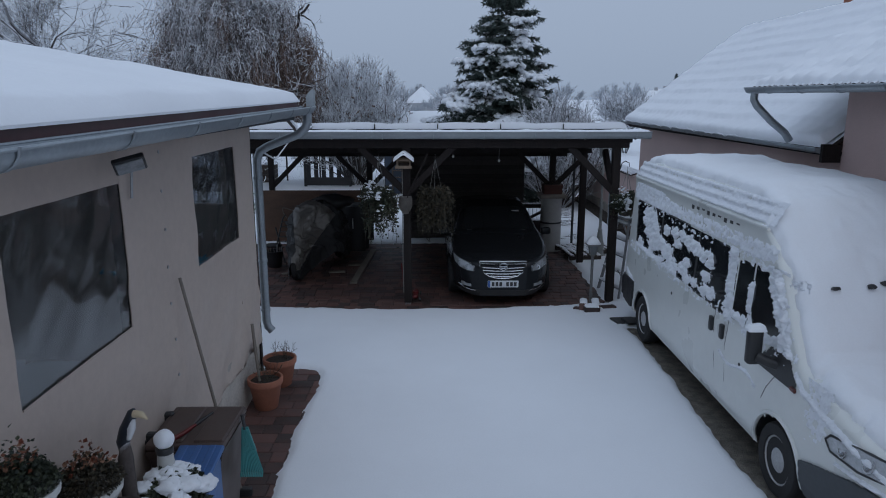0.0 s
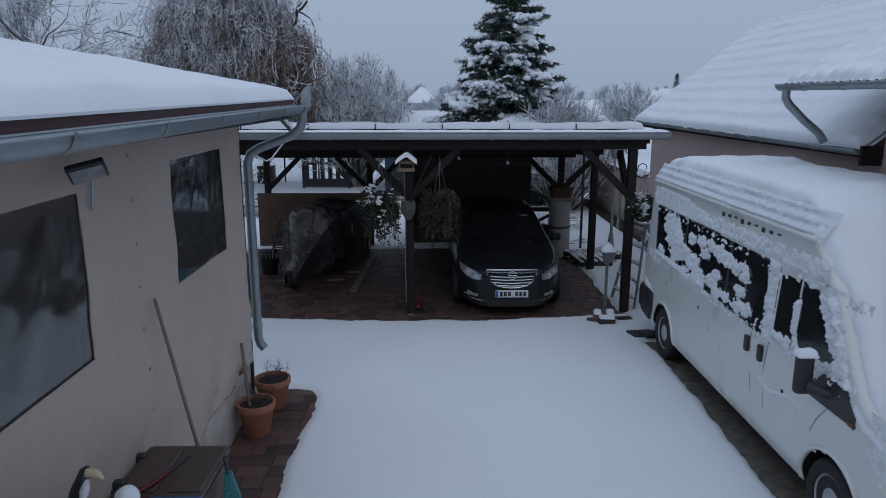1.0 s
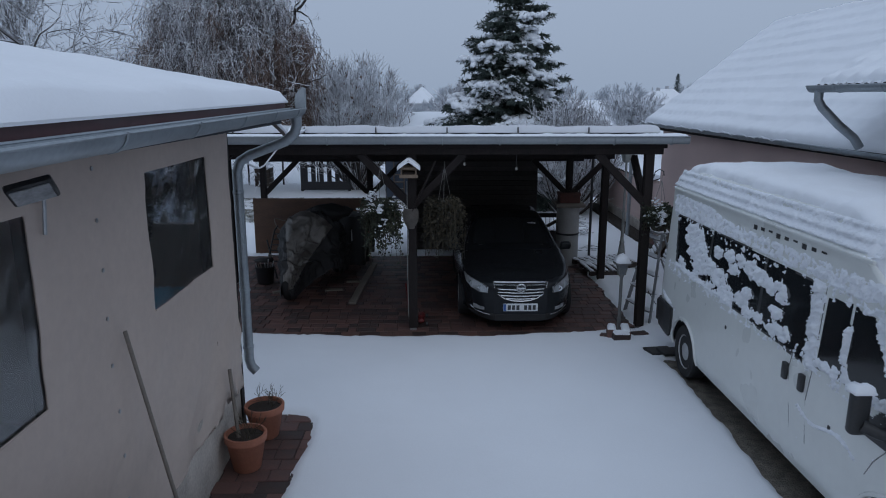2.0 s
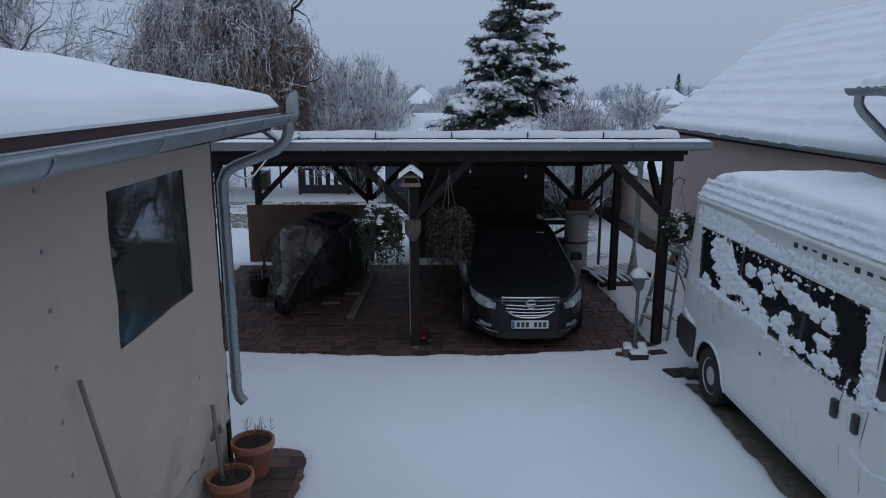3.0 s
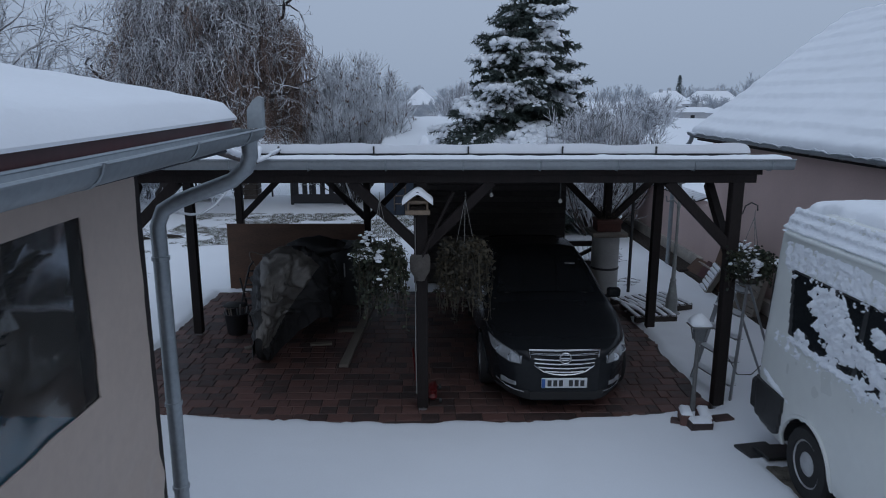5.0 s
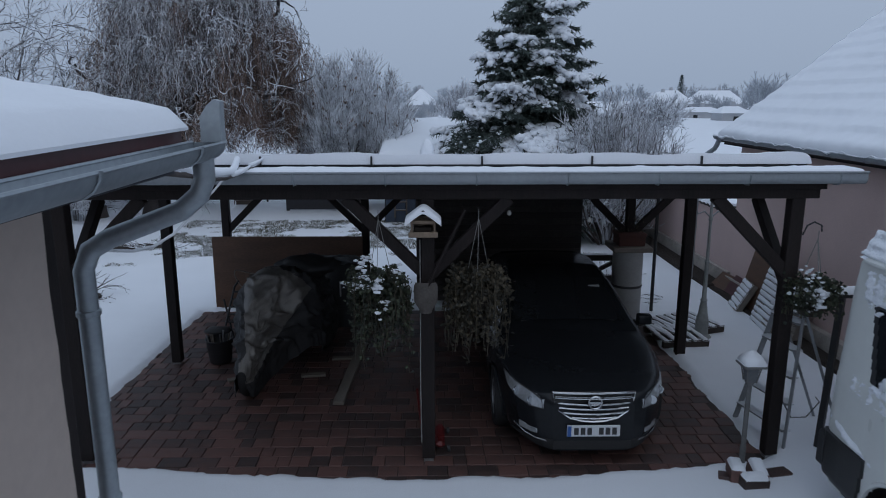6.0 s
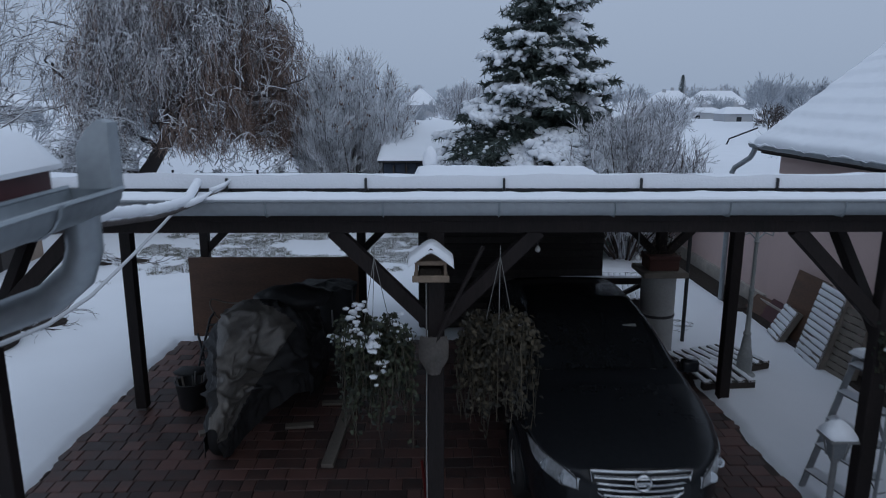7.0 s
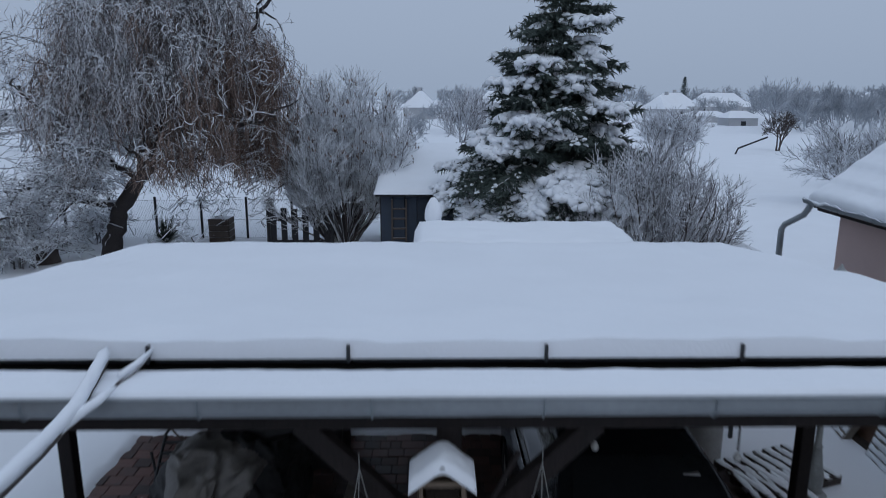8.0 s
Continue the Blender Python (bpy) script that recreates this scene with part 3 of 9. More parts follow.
gutter_h = thing("house_gutter", (5.0, 12.0, 2.85), "grey zinc gutter along the low eave of the house", "gutter")
part("channel", half_gutter(bmesh.new(), (5.0, 8.35, 2.90), (5.0, 17.62, 2.95), r=0.07), ZINC, gutter_h, smooth=40, world=True)
for k in range(13):
    bm = bmesh.new()
    y = 8.6 + 0.74 * k
    tube(bm, [(5.0 + 0.078 * math.cos(a), y, 2.905 + 0.005 * (y - 8.35) + 0.078 * math.sin(a)) for a in [math.pi * (1 + q / 8) for q in range(9)]], 0.011, 6, flat=0.4)
    part("bracket", bm, ZINC, gutter_h, world=True)
bm = bmesh.new()
tube(bm, [(5.0, 17.5, 2.90), (5.02, 17.6, 2.80), (5.0, 17.66, 2.71), (4.94, 17.78, 2.62), (4.86, 17.9, 2.52), (4.83, 17.92, 2.44), (4.83, 17.92, 0.12)], 0.045, 12)
part("downpipe", bm, ZINC, gutter_h, smooth=50, world=True)
gutter_u = thing("upper_gutter", (4.4, 6.0, 3.65), "grey zinc gutter of the higher roof with a swan-neck pipe", "gutter")
part("channel", half_gutter(bmesh.new(), (4.39, -3.2, 3.66), (4.39, 9.18, 3.66), r=0.075), ZINC, gutter_u, smooth=40, world=True)
for k in range(12):
    bm = bmesh.new()
    y = 8.6 - 0.8 * k
    tube(bm, [(4.39 + 0.083 * math.cos(a), y, 3.665 + 0.083 * math.sin(a)) for a in [math.pi * (1 + q / 8) for q in range(9)]], 0.012, 6, flat=0.4)
    part("bracket", bm, ZINC, gutter_u, world=True)
bm = bmesh.new()
tube(bm, [(4.39, 9.02, 3.62), (4.39, 9.02, 3.50), (4.43, 9.0, 3.42), (4.62, 8.95, 3.22), (4.80, 8.92, 3.07), (4.88, 8.92, 2.96)], 0.05, 12)
part("swan_neck", bm, ZINC, gutter_u, smooth=50, world=True)

# ---- garden wall beyond the house ----
gw = thing("garden_wall", (5.75, 20.5, 0), "low garden wall with a dark tile coping beyond the house", "wall")
part("wall", boxes((5.43, 5.68, 17.46, 23.5, -0.05, 1.45)), PINK, gw, world=True)
part("wall_foot", boxes((5.36, 5.43, 17.46, 23.5, -0.05, 0.34)), PLINTH, gw, "dark stained foot", world=True)
for k in range(28):
    y = 17.9 + 0.2 * k
    bm = bmesh.new()
    tube(bm, [(5.31, y, 1.50), (5.56, y, 1.58), (5.81, y, 1.50)], 0.07, 6, flat=0.6)
    part("coping_tile", bm, TILE, gw, world=True)

# ---- vehicles ----
def table(rows, v):
    if v <= rows[0][0]:
        return rows[0][1]
    for (a, p), (b, q) in zip(rows, rows[1:]):
        if v <= b:
            return p + (q - p) * (v - a) / (b - a)
    return rows[-1][1]


class Shell:
    """A vehicle body: a side outline, a cross profile and a plan, lofted along y."""

    def __init__(self, cx, y0, y1, top, prof, plan, base):
        self.cx, self.y0, self.y1, self.top, self.prof, self.plan, self.base = cx, y0, y1, top, prof, plan, base

    def half(self, y, z):
        return table(self.prof, z) * table(self.plan, y)

    def side(self, y, z, out=0.0, sgn=-1):
        return Vector((self.cx + sgn * (self.half(y, z) + out), y, z))

    def crown(self, x, y):
        zt = table(self.top, y)
        r = abs(x) / max(0.05, self.half(y, zt - 0.06))
        return zt + 0.03 * (1 - r * r) - 0.10 * max(0.0, r - 0.85) / 0.15

    def mesh(self, name, material, levels, step, wheels, arch):
        ys = list(np.linspace(self.y0, self.y1, int((self.y1 - self.y0) / step) + 1))
        rows = []
        for y in ys:
            zt = table(self.top, y)
            n = len(levels)
            right = []
            for i, lv in enumerate(levels):
                z = min(lv, zt - 0.055 - 0.0006 * (n - i))
                z = max(z, self.base + 0.0005 * i)
                right.append((self.half(y, z), z))
            h = right[-1][0]
            right += [(h - 0.012, zt - 0.03), (h - 0.035, zt - 0.012), (h - 0.08, zt)]
            for f in (0.75, 0.5, 0.25):
                right.append(((h - 0.08) * f, zt + 0.03 * (1 - f * f)))
            ring = [(self.cx - w, y, z) for w, z in right] + [(self.cx, y, zt + 0.03)] + [(self.cx + w, y, z) for w, z in right[::-1]]
            rows.append(ring)
        m = len(rows[0])
        verts = [p for r in rows for p in r]
        faces = []
        for j in range(len(rows) - 1):
            for i in range(m - 1):
                c = [(j * m + i), (j * m + i + 1), ((j + 1) * m + i + 1), ((j + 1) * m + i)]
                mid = sum((Vector(verts[k]) for k in c), Vector()) / 4
                if abs(mid.x - self.cx) > 0.6 and any(math.hypot(mid.y - wy, mid.z - wz) < arch for wy, wz in wheels):
                    continue
                faces.append(c)
        faces.append([i for i in range(m)])
        faces.append([(len(rows) - 1) * m + i for i in range(m)][::-1])
        return raw(name, verts, faces, material, smooth=38)

    def patch(self, name, material, y0, y1, z0, z1, inside, step=0.02, out=0.006, sgn=-1, depth=0.02):
        """A panel that follows the body's side, where inside(y, z) holds."""
        ny, nz = max(2, int((y1 - y0) / step)), max(2, int((z1 - z0) / step))
        keep = {}
        verts, faces = [], []

        def vert(i, j, back):
            if (i, j, back) not in keep:
                y, z = y0 + (y1 - y0) * i / ny, z0 + (z1 - z0) * j / nz
                keep[i, j, back] = len(verts)
                verts.append(self.side(y, z, -depth if back else out, sgn))
            return keep[i, j, back]
        cells = {(i, j) for i in range(ny) for j in range(nz) if inside(y0 + (y1 - y0) * (i + 0.5) / ny, z0 + (z1 - z0) * (j + 0.5) / nz)}
        for i, j in cells:
            q = [(i, j), (i + 1, j), (i + 1, j + 1), (i, j + 1)]
            faces.append([vert(a, b, False) for a, b in (q if sgn > 0 else q[::-1])])
            for (di, dj), (p, r) in (((0, -1), (0, 1)), ((1, 0), (1, 2)), ((0, 1), (2, 3)), ((-1, 0), (3, 0))):
                if (i + di, j + dj) not in cells:
                    faces.append([vert(*q[p], False), vert(*q[r], False), vert(*q[r], True), vert(*q[p], True)])
        return raw(name, verts, faces, material, smooth=30)

    def crust(self, name, material, y0, y1, z0, z1, height, step=0.018, sgn=-1):
        """Snow stuck to the side: height(y, z) metres thick; nothing where that is negative."""
        ny, nz = int((y1 - y0) / step), int((z1 - z0) / step)
        hs = [[height(y0 + (y1 - y0) * i / ny, z0 + (z1 - z0) * j / nz) for j in range(nz + 1)] for i in range(ny + 1)]
        verts, faces, keep = [], [], {}

        def vert(i, j):
            if (i, j) not in keep:
                keep[i, j] = len(verts)
                verts.append(self.side(y0 + (y1 - y0) * i / ny, z0 + (z1 - z0) * j / nz, max(-0.004, hs[i][j]), sgn))
            return keep[i, j]
        for i in range(ny):
            for j in range(nz):
                if max(hs[i][j], hs[i + 1][j], hs[i][j + 1], hs[i + 1][j + 1]) > 0:
                    q = [vert(i, j), vert(i + 1, j), vert(i + 1, j + 1), vert(i, j + 1)]
                    faces.append(q if sgn > 0 else q[::-1])
        return raw(name, verts, faces, material, smooth=80)


def in_poly(poly):
    def test(y, z):
        inside = False
        for (ya, za), (yb, zb) in zip(poly, poly[1:] + poly[:1]):
            if (za > z) != (zb > z) and y < (yb - ya) * (z - za) / (zb - za) + ya:
                inside = not inside
        return inside
    return test


def wheel(parent, x, y, r, width, sgn, rim_material, holes):
    """A tyre with its rim; sgn tells to which side the rim faces."""
    turn = Matrix.Translation((x, y, r)) @ Matrix.Rotation(radians(90) * sgn, 4, "Y")
    w = width / 2
    bm = bmesh.new()
    lathe(bm, [(r * 0.60, -w), (r * 0.93, -w), (r * 0.985, -w * 0.8), (r, -w * 0.5), (r, w * 0.5), (r * 0.985, w * 0.8), (r * 0.93, w), (r * 0.66, w), (r * 0.64, w * 0.8), (r * 0.60, w * 0.8)], 36)
    tyre = part("tyre", bmesh_moved(bm, turn), RUBBER, parent, smooth=40, world=True)
    bm = bmesh.new()
    lathe(bm, [(r * 0.63, w * 0.4), (r * 0.645, w * 0.85), (r * 0.62, w * 0.92), (r * 0.56, w * 0.6), (r * 0.40, w * 0.55), (r * 0.30, w * 0.86), (r * 0.14, w * 0.92), (r * 0.02, w * 0.92)], 32)
    rim = part("rim", bmesh_moved(bm, turn), rim_material, tyre, "steel rim", smooth=40, world=True)
    for k in range(holes):
        a = 2 * math.pi * k / holes
        bm = bmesh.new()
        lathe(bm, [(r * 0.055, w * 0.52), (r * 0.055, w * 0.635)], 10)
        part("rim_slot", bmesh_moved(bm, turn @ Matrix.Translation((r * 0.47 * math.cos(a), r * 0.47 * math.sin(a), 0))), BLACK_PLASTIC, tyre, world=True)


def bmesh_moved(bm, m):
    bmesh.ops.transform(bm, verts=bm.verts, matrix=m)
    return bm


def arch_lip(shell, wy, wz, radius, material, parent, sgn=-1, thick=0.018):
    bm = bmesh.new()
    pts = []
    for k in range(25):
        a = math.pi * (-0.06 + 1.12 * k / 24)
        y, z = wy + radius * math.cos(a), wz + radius * math.sin(a)
        if z > shell.base:
            pts.append(shell.side(y, z, 0.002, sgn))
    tube(bm, pts, thick, 6)
    return part("wheel_arch", bm, material, parent, smooth=60, world=True)


HUBCAP = mat("scuffed_silver_hubcap", (0.42, 0.43, 0.44), 0.45, metal=0.25, var=0.25, s1=8, s2=50, bump=0.1)


def build_van():
    cx = 4.09
    sh = Shell(cx, 3.62, 10.22,
               [(3.62, 0.84), (3.70, 0.98), (3.95, 1.07), (4.4, 1.17), (4.85, 1.27), (4.98, 1.35), (5.5, 2.02), (5.75, 2.26), (6.05, 2.47), (6.45, 2.58), (9.6, 2.60), (9.95, 2.54), (10.12, 2.40), (10.22, 2.1)],
               [(0.30, 0.94), (0.42, 0.982), (0.95, 0.992), (1.05, 0.985), (1.30, 0.975), (1.40, 0.962), (2.0, 0.922), (2.31, 0.905), (2.325, 0.925), (2.35, 0.925), (2.365, 0.875), (2.50, 0.80), (2.6, 0.74)],
               [(3.62, 0.70), (3.70, 0.80), (3.85, 0.875), (4.1, 0.935), (4.4, 0.97), (4.8, 0.99), (5.2, 1.0), (9.9, 1.0), (10.15, 0.985), (10.22, 0.95)], 0.30)
    van = thing("van", (cx, 7.2, 0.0), "white high-roof passenger van plastered with snow, parked by the house", "van")
    wheels = [(9.20, 0.345), (5.17, 0.345)]
    levels = [0.30, 0.36, 0.42, 0.48, 0.54, 0.6, 0.66, 0.72, 0.78, 0.84, 0.92, 1.0, 1.06, 1.15, 1.25, 1.3, 1.36, 1.5, 1.65, 1.8, 1.95, 2.05, 2.2, 2.30, 2.318, 2.352, 2.37, 2.42, 2.48]
    part("body", sh.mesh("body", VAN_PAINT, levels, 0.045, wheels, 0.415), VAN_PAINT, van, "white paint", world=True)
    for wy, wz in wheels:
        bm = bmesh.new()
        for k in range(12):
            a0, a1 = math.pi * k / 12, math.pi * (k + 1) / 12
            for (p, q) in ((a0, a1),):
                vs = [bm.verts.new((x, wy + 0.44 * math.cos(a), wz + 0.44 * math.sin(a))) for x, a in ((cx - 0.95, p), (cx - 0.95, q), (cx - 0.55, q), (cx - 0.55, p))]
                bm.faces.new(vs)
        vs = [bm.verts.new((cx - 0.55, wy + 0.44 * math.cos(math.pi * k / 12), wz + 0.44 * math.sin(math.pi * k / 12))) for k in range(13)]
        bm.faces.new(vs + [bm.verts.new((cx - 0.55, wy - 0.44, 0.2)), bm.verts.new((cx - 0.55, wy + 0.44, 0.2))])
        part("wheel_well", bm, BLACK_PLASTIC, van, world=True)
        arch_lip(sh, wy, wz, 0.425, VAN_PAINT, van, thick=0.022)
        wheel(van, cx - 0.86, wy, 0.345, 0.21, -1, HUBCAP, 8)
        wheel(van, cx + 0.86, wy, 0.345, 0.21, 1, STEEL, 8)
    part("underbody", boxes((cx - 0.5, cx + 0.5, 3.9, 10.0, 0.22, 0.34)), BLACK_PLASTIC, van, world=True)
    # glazing
    panes = [[(9.66, 1.42), (9.80, 2.01), (8.72, 2.02), (8.72, 1.36)], [(8.66, 1.36), (8.66, 2.02), (7.42, 2.01), (7.42, 1.33)],
             [(7.36, 1.33), (7.36, 2.01), (6.40, 1.99), (6.52, 1.31)], [(6.30, 1.33), (6.31, 1.93), (5.98, 1.96), (5.94, 1.34)], [(5.90, 1.345), (5.94, 1.96), (5.72, 1.955), (5.27, 1.50), (5.14, 1.36)]]
    for poly in panes:
        part("side_window", sh.patch("side_window", DARK_GLASS, 4.9, 9.9, 1.1, 2.05, in_poly(poly), out=0.004), DARK_GLASS, van, "dark tinted glass", world=True)
    part("mirror_triangle", sh.patch("mirror_triangle", BLACK_PLASTIC, 4.9, 5.7, 1.05, 1.4, in_poly([(5.60, 1.10), (5.58, 1.20), (5.42, 1.34), (5.12, 1.34), (4.95, 1.15), (4.97, 1.10)]), out=0.005), BLACK_PLASTIC, van, "black mirror base", world=True)
    part("window_band", sh.patch("window_band", BLACK_PLASTIC, 6.4, 9.9, 1.28, 2.05, in_poly([(9.72, 1.38), (9.86, 2.035), (6.37, 2.01), (6.50, 1.28)]), out=0.0015), BLACK_PLASTIC, van, world=True)
    # door seams, rail, handles
    for pts in ([(6.53, 0.40), (6.60, 0.8), (6.69, 1.16), (6.66, 1.30)], [(6.35, 2.0), (6.33, 1.30), (6.36, 1.0), (6.30, 0.62)], [(5.30, 1.10), (5.42, 0.95), (5.50, 0.80)]):
        bm = bmesh.new()
        tube(bm, [sh.side(y, z, -0.001) for y, z in pts], 0.004, 5)
        part("door_seam", bm, BLACK_PLASTIC, van, world=True)
    for y in (6.72, 6.44):
        bm = bmesh.new()
        p = sh.side(y, 1.12, 0.012)
        box(bm, p.x - 0.022, p.x + 0.02, y - 0.038, y + 0.038, 1.04, 1.20, 0.014, segments=2)
        part("door_handle", bm, BLACK_PLASTIC, van, "black handle", smooth=50, world=True)
    for y, z in ((8.02, 1.08), (5.98, 0.93)):
        bm = bmesh.new()
        p = sh.side(y, z)
        lathe(bm, [(0.022, -0.01), (0.022, 0.004), (0.012, 0.006)], 12)
        part("lock", bmesh_moved(bm, Matrix.Translation(p) @ Matrix.Rotation(radians(-90), 4, "Y")), BLACK_PLASTIC, van, world=True)
    bm = bmesh.new()
    tube(bm, [sh.side(y, 2.34, 0.004) for y in np.linspace(5.8, 10.05, 30)], 0.017, 6)
    part("roof_rail", bm, VAN_PAINT, van, smooth=60, world=True)
    for k in range(9):
        y = 7.72 - 0.155 * k
        bm = bmesh.new()
        p = sh.side(y, 2.235, 0.0)
        box(bm, p.x - 0.003, p.x + 0.004, y - 0.036, y + 0.034, 2.225 + 0.015 * (k % 3), 2.272)
        part("lettering_bar", bm, BLACK_PLASTIC, van, world=True)
    # bumpers and lamps
    part("front_bumper", sh.patch("front_bumper", mat("dark_grey_bumper", (0.055, 0.062, 0.07), 0.55, var=0.2, bump=0.2), 3.62, 4.80, 0.30, 0.80,
                                  in_poly([(3.6, 0.28), (3.6, 0.80), (4.1, 0.76), (4.5, 0.66), (4.76, 0.58), (4.70, 0.28)]), out=0.03, depth=0.1, step=0.014), bpy.data.materials["dark_grey_bumper"], van, "dark grey bumper", smooth=None, world=True)
    part("rear_bumper", sh.patch("rear_bumper", BLACK_PLASTIC, 9.62, 10.22, 0.34, 0.80, in_poly([(9.60, 0.86), (9.66, 0.42), (9.78, 0.36), (10.3, 0.42), (10.3, 0.80), (9.9, 0.80)]), out=0.03, depth=0.1), BLACK_PLASTIC, van, world=True)
    part("bumper_end", boxes((cx - 0.99, cx + 0.99, 10.16, 10.30, 0.42, 0.76), bevel=0.03), BLACK_PLASTIC, van, world=True)
    lamp_shape = [(4.47, 0.93), (4.42, 0.985), (4.0, 1.045), (3.80, 1.05), (3.80, 0.90), (4.1, 0.855), (4.40, 0.86)]
    lamp = part("headlamp", sh.patch("headlamp", LAMP_GLASS, 3.75, 4.5, 0.82, 1.08, in_poly(lamp_shape), out=0.010, step=0.012), LAMP_GLASS, van, "clear headlamp", world=True)
    bm = bmesh.new()
    tube(bm, [sh.side(y, z, 0.010) for y, z in lamp_shape + lamp_shape[:1]], 0.010, 6)
    part("lamp_rim", bm, BLACK_PLASTIC, lamp, smooth=60, world=True)
    for y, z, r in ((4.27, 0.925, 0.05), (4.02, 0.955, 0.06)):
        p = sh.side(y, z, 0.006)
        bm = bmesh.new()
        lathe(bm, [(r, 0.0), (r, 0.010), (r * 0.8, 0.012), (r * 0.3, 0.004)], 18)
        part("reflector", bmesh_moved(bm, Matrix.Translation(p) @ Matrix.Rotation(radians(-72), 4, "Y")), CHROME, lamp, smooth=50, world=True)
    bm = bmesh.new()
    p = sh.side(4.99, 1.10, 0.01)
    box(bm, p.x - 0.01, p.x + 0.02, 4.95, 5.03, 1.085, 1.125, 0.008)
    part("side_indicator", bm, mat("red_lens", (0.10, 0.02, 0.015), 0.3, var=0.2, bump=0.0), van, world=True)
    # mirror
    bm = bmesh.new()
    box(bm, 2.89, 3.03, 5.40, 5.49, 1.16, 1.50, 0.035, segments=3)
    mirror = part("mirror", bm, BLACK_PLASTIC, van, "black door mirror", smooth=50, world=True)
    bm = bmesh.new()
    tube(bm, [(2.98, 5.42, 1.24), (3.08, 5.36, 1.20), (3.16, 5.30, 1.20)], [0.05, 0.045, 0.055], 10)
    part("mirror_arm", bm, BLACK_PLASTIC, mirror, smooth=60, world=True)
    # Black lumps added in place of the dark windscreen glass between the snow.
    rng = random.Random(17)
    for x0, n_bits in ((3.52, 5), (3.84, 3), (4.06, 4)):
        bm = bmesh.new()
        for k in range(n_bits):
            r = rng.uniform(0.012, 0.03)
            blob(bm, (x0 + 0.075 * k + rng.gauss(0, 0.012), 5.31 + rng.gauss(0, 0.02), 1.93 + rng.gauss(0, 0.02)), r * rng.uniform(1.2, 2.4), r, r * 0.8, rng.uniform(0, 50), 0.6)
        tube(bm, [(x0, 5.335, 1.93), (x0 + 0.075 * n_bits, 5.34, 1.94)], 0.008, 5)
        part("wiper", bm, BLACK_PLASTIC, van, "black lumps standing in for windscreen glass bared of snow", smooth=60, world=True)
    # snow on the van
    solo("mirror_snow", drift(lambda u, v: (2.88 + 0.16 * u, 5.385 + 0.12 * v, 1.50), 12, 8, 0.16, 0.13, 0.055, rim=0.05, name="mirror_snow"), SNOW, "small cap of snow on the van mirror", "snow", kind="stuff")

    def lie(u, v):
        y = 3.70 + 6.50 * v
        h = sh.half(y, table(sh.top, y) - 0.06) - 0.02 - 0.05 * smoothstep(5.9, 5.3, y)
        x = -h + 2 * h * u
        return (cx + x, y, sh.crown(x, y) - 0.012)
    solo("van_snow", drift(lie, 90, 240, 1.8, 6.5, 0.12, rim=0.20, rough=0.008, name="van_snow", ragged=0.10), SNOW, "deep smooth snow over the van roof, windscreen and bonnet", "snow", kind="stuff")

    def upper(y, z):
        ridge = 0.5 + 0.5 * math.sin((z - 2.36) * 70 + 0.6 * fbm(y * 1.2, z * 2))
        return (0.022 + 0.026 * ridge + 0.018 * fbm(y * 16, z * 22, 3.0)) * smoothstep(2.355, 2.385, z) * smoothstep(5.75, 6.15, y) - 0.002
    solo("roof_side_snow", sh.crust("roof_side_snow", SNOW_CLUMPED, 5.70, 10.17, 2.35, 2.58, upper, step=0.013), SNOW_CLUMPED, "ridged snow stuck to the van's raised roof", "snow", kind="stuff")

    def grain(y, z, seed):
        """Fluffy grains of blown snow."""
        return 0.55 * fbm(y * 15, z * 15, seed, 2) + 0.45 * abs(fbm(y * 34, z * 34, seed + 4, 2))

    def band(y, z):
        k = smoothstep(2.31, 2.26, z) * smoothstep(2.0, 2.05, z) * smoothstep(5.5, 5.7, y) * smoothstep(2.24 + 0.06 * smoothstep(8.3, 9.0, y), 2.17 + 0.1 * smoothstep(8.3, 9.0, y), z)
        return 0.045 * (grain(y, z, 1.0) + 0.04 + 0.10 * smoothstep(7.5, 9.0, y) + 0.16 * smoothstep(6.4, 6.1, y)) - 0.05 * (1 - k)
    solo("band_snow", sh.crust("band_snow", SNOW_CLUMPED, 5.45, 10.0, 1.98, 2.32, band, step=0.011), SNOW_CLUMPED, "mottled snow crust below the van's roof rail", "snow", kind="stuff")

    clumps = [(9.21, 1.86, 0.128), (9.08, 1.73, 0.142), (8.92, 1.60, 0.123), (9.50, 1.44, 0.06), (9.04, 1.40, 0.06), (8.57, 1.37, 0.06), (8.08, 1.38, 0.065), (8.63, 1.61, 0.082), (8.37, 1.54, 0.09), (8.18, 1.44, 0.088), (8.46, 1.82, 0.055),
              (8.16, 1.84, 0.06), (7.9, 1.85, 0.055), (8.03, 1.73, 0.055), (7.66, 1.83, 0.075), (7.46, 1.80, 0.073), (7.26, 1.77, 0.062), (7.06, 1.79, 0.055), (7.77, 1.47, 0.067), (7.67, 1.57, 0.055), (7.59, 1.39, 0.055), (7.37, 1.40, 0.05),
              (6.99, 1.72, 0.055), (7.04, 1.56, 0.055), (7.05, 1.40, 0.063), (6.86, 1.41, 0.055)]

    def stuck(y, z):
        d = max(1 - math.hypot((y - a) / (2.5 * r), (z - b) / (1.45 * r)) for a, b, r in clumps)
        ledge = 0.9 - abs(z - (1.365 + 0.012 * (y - 8))) / 0.04 if 8.0 < y < 9.7 else -1
        pillar = 1 - abs(y - 6.42 - 0.10 * (z - 1.6)) / 0.10 if 1.28 < z < 2.02 else -1
        sill = 0.9 - abs(z - 1.375) / 0.06 if 5.25 < y < 6.28 else -1
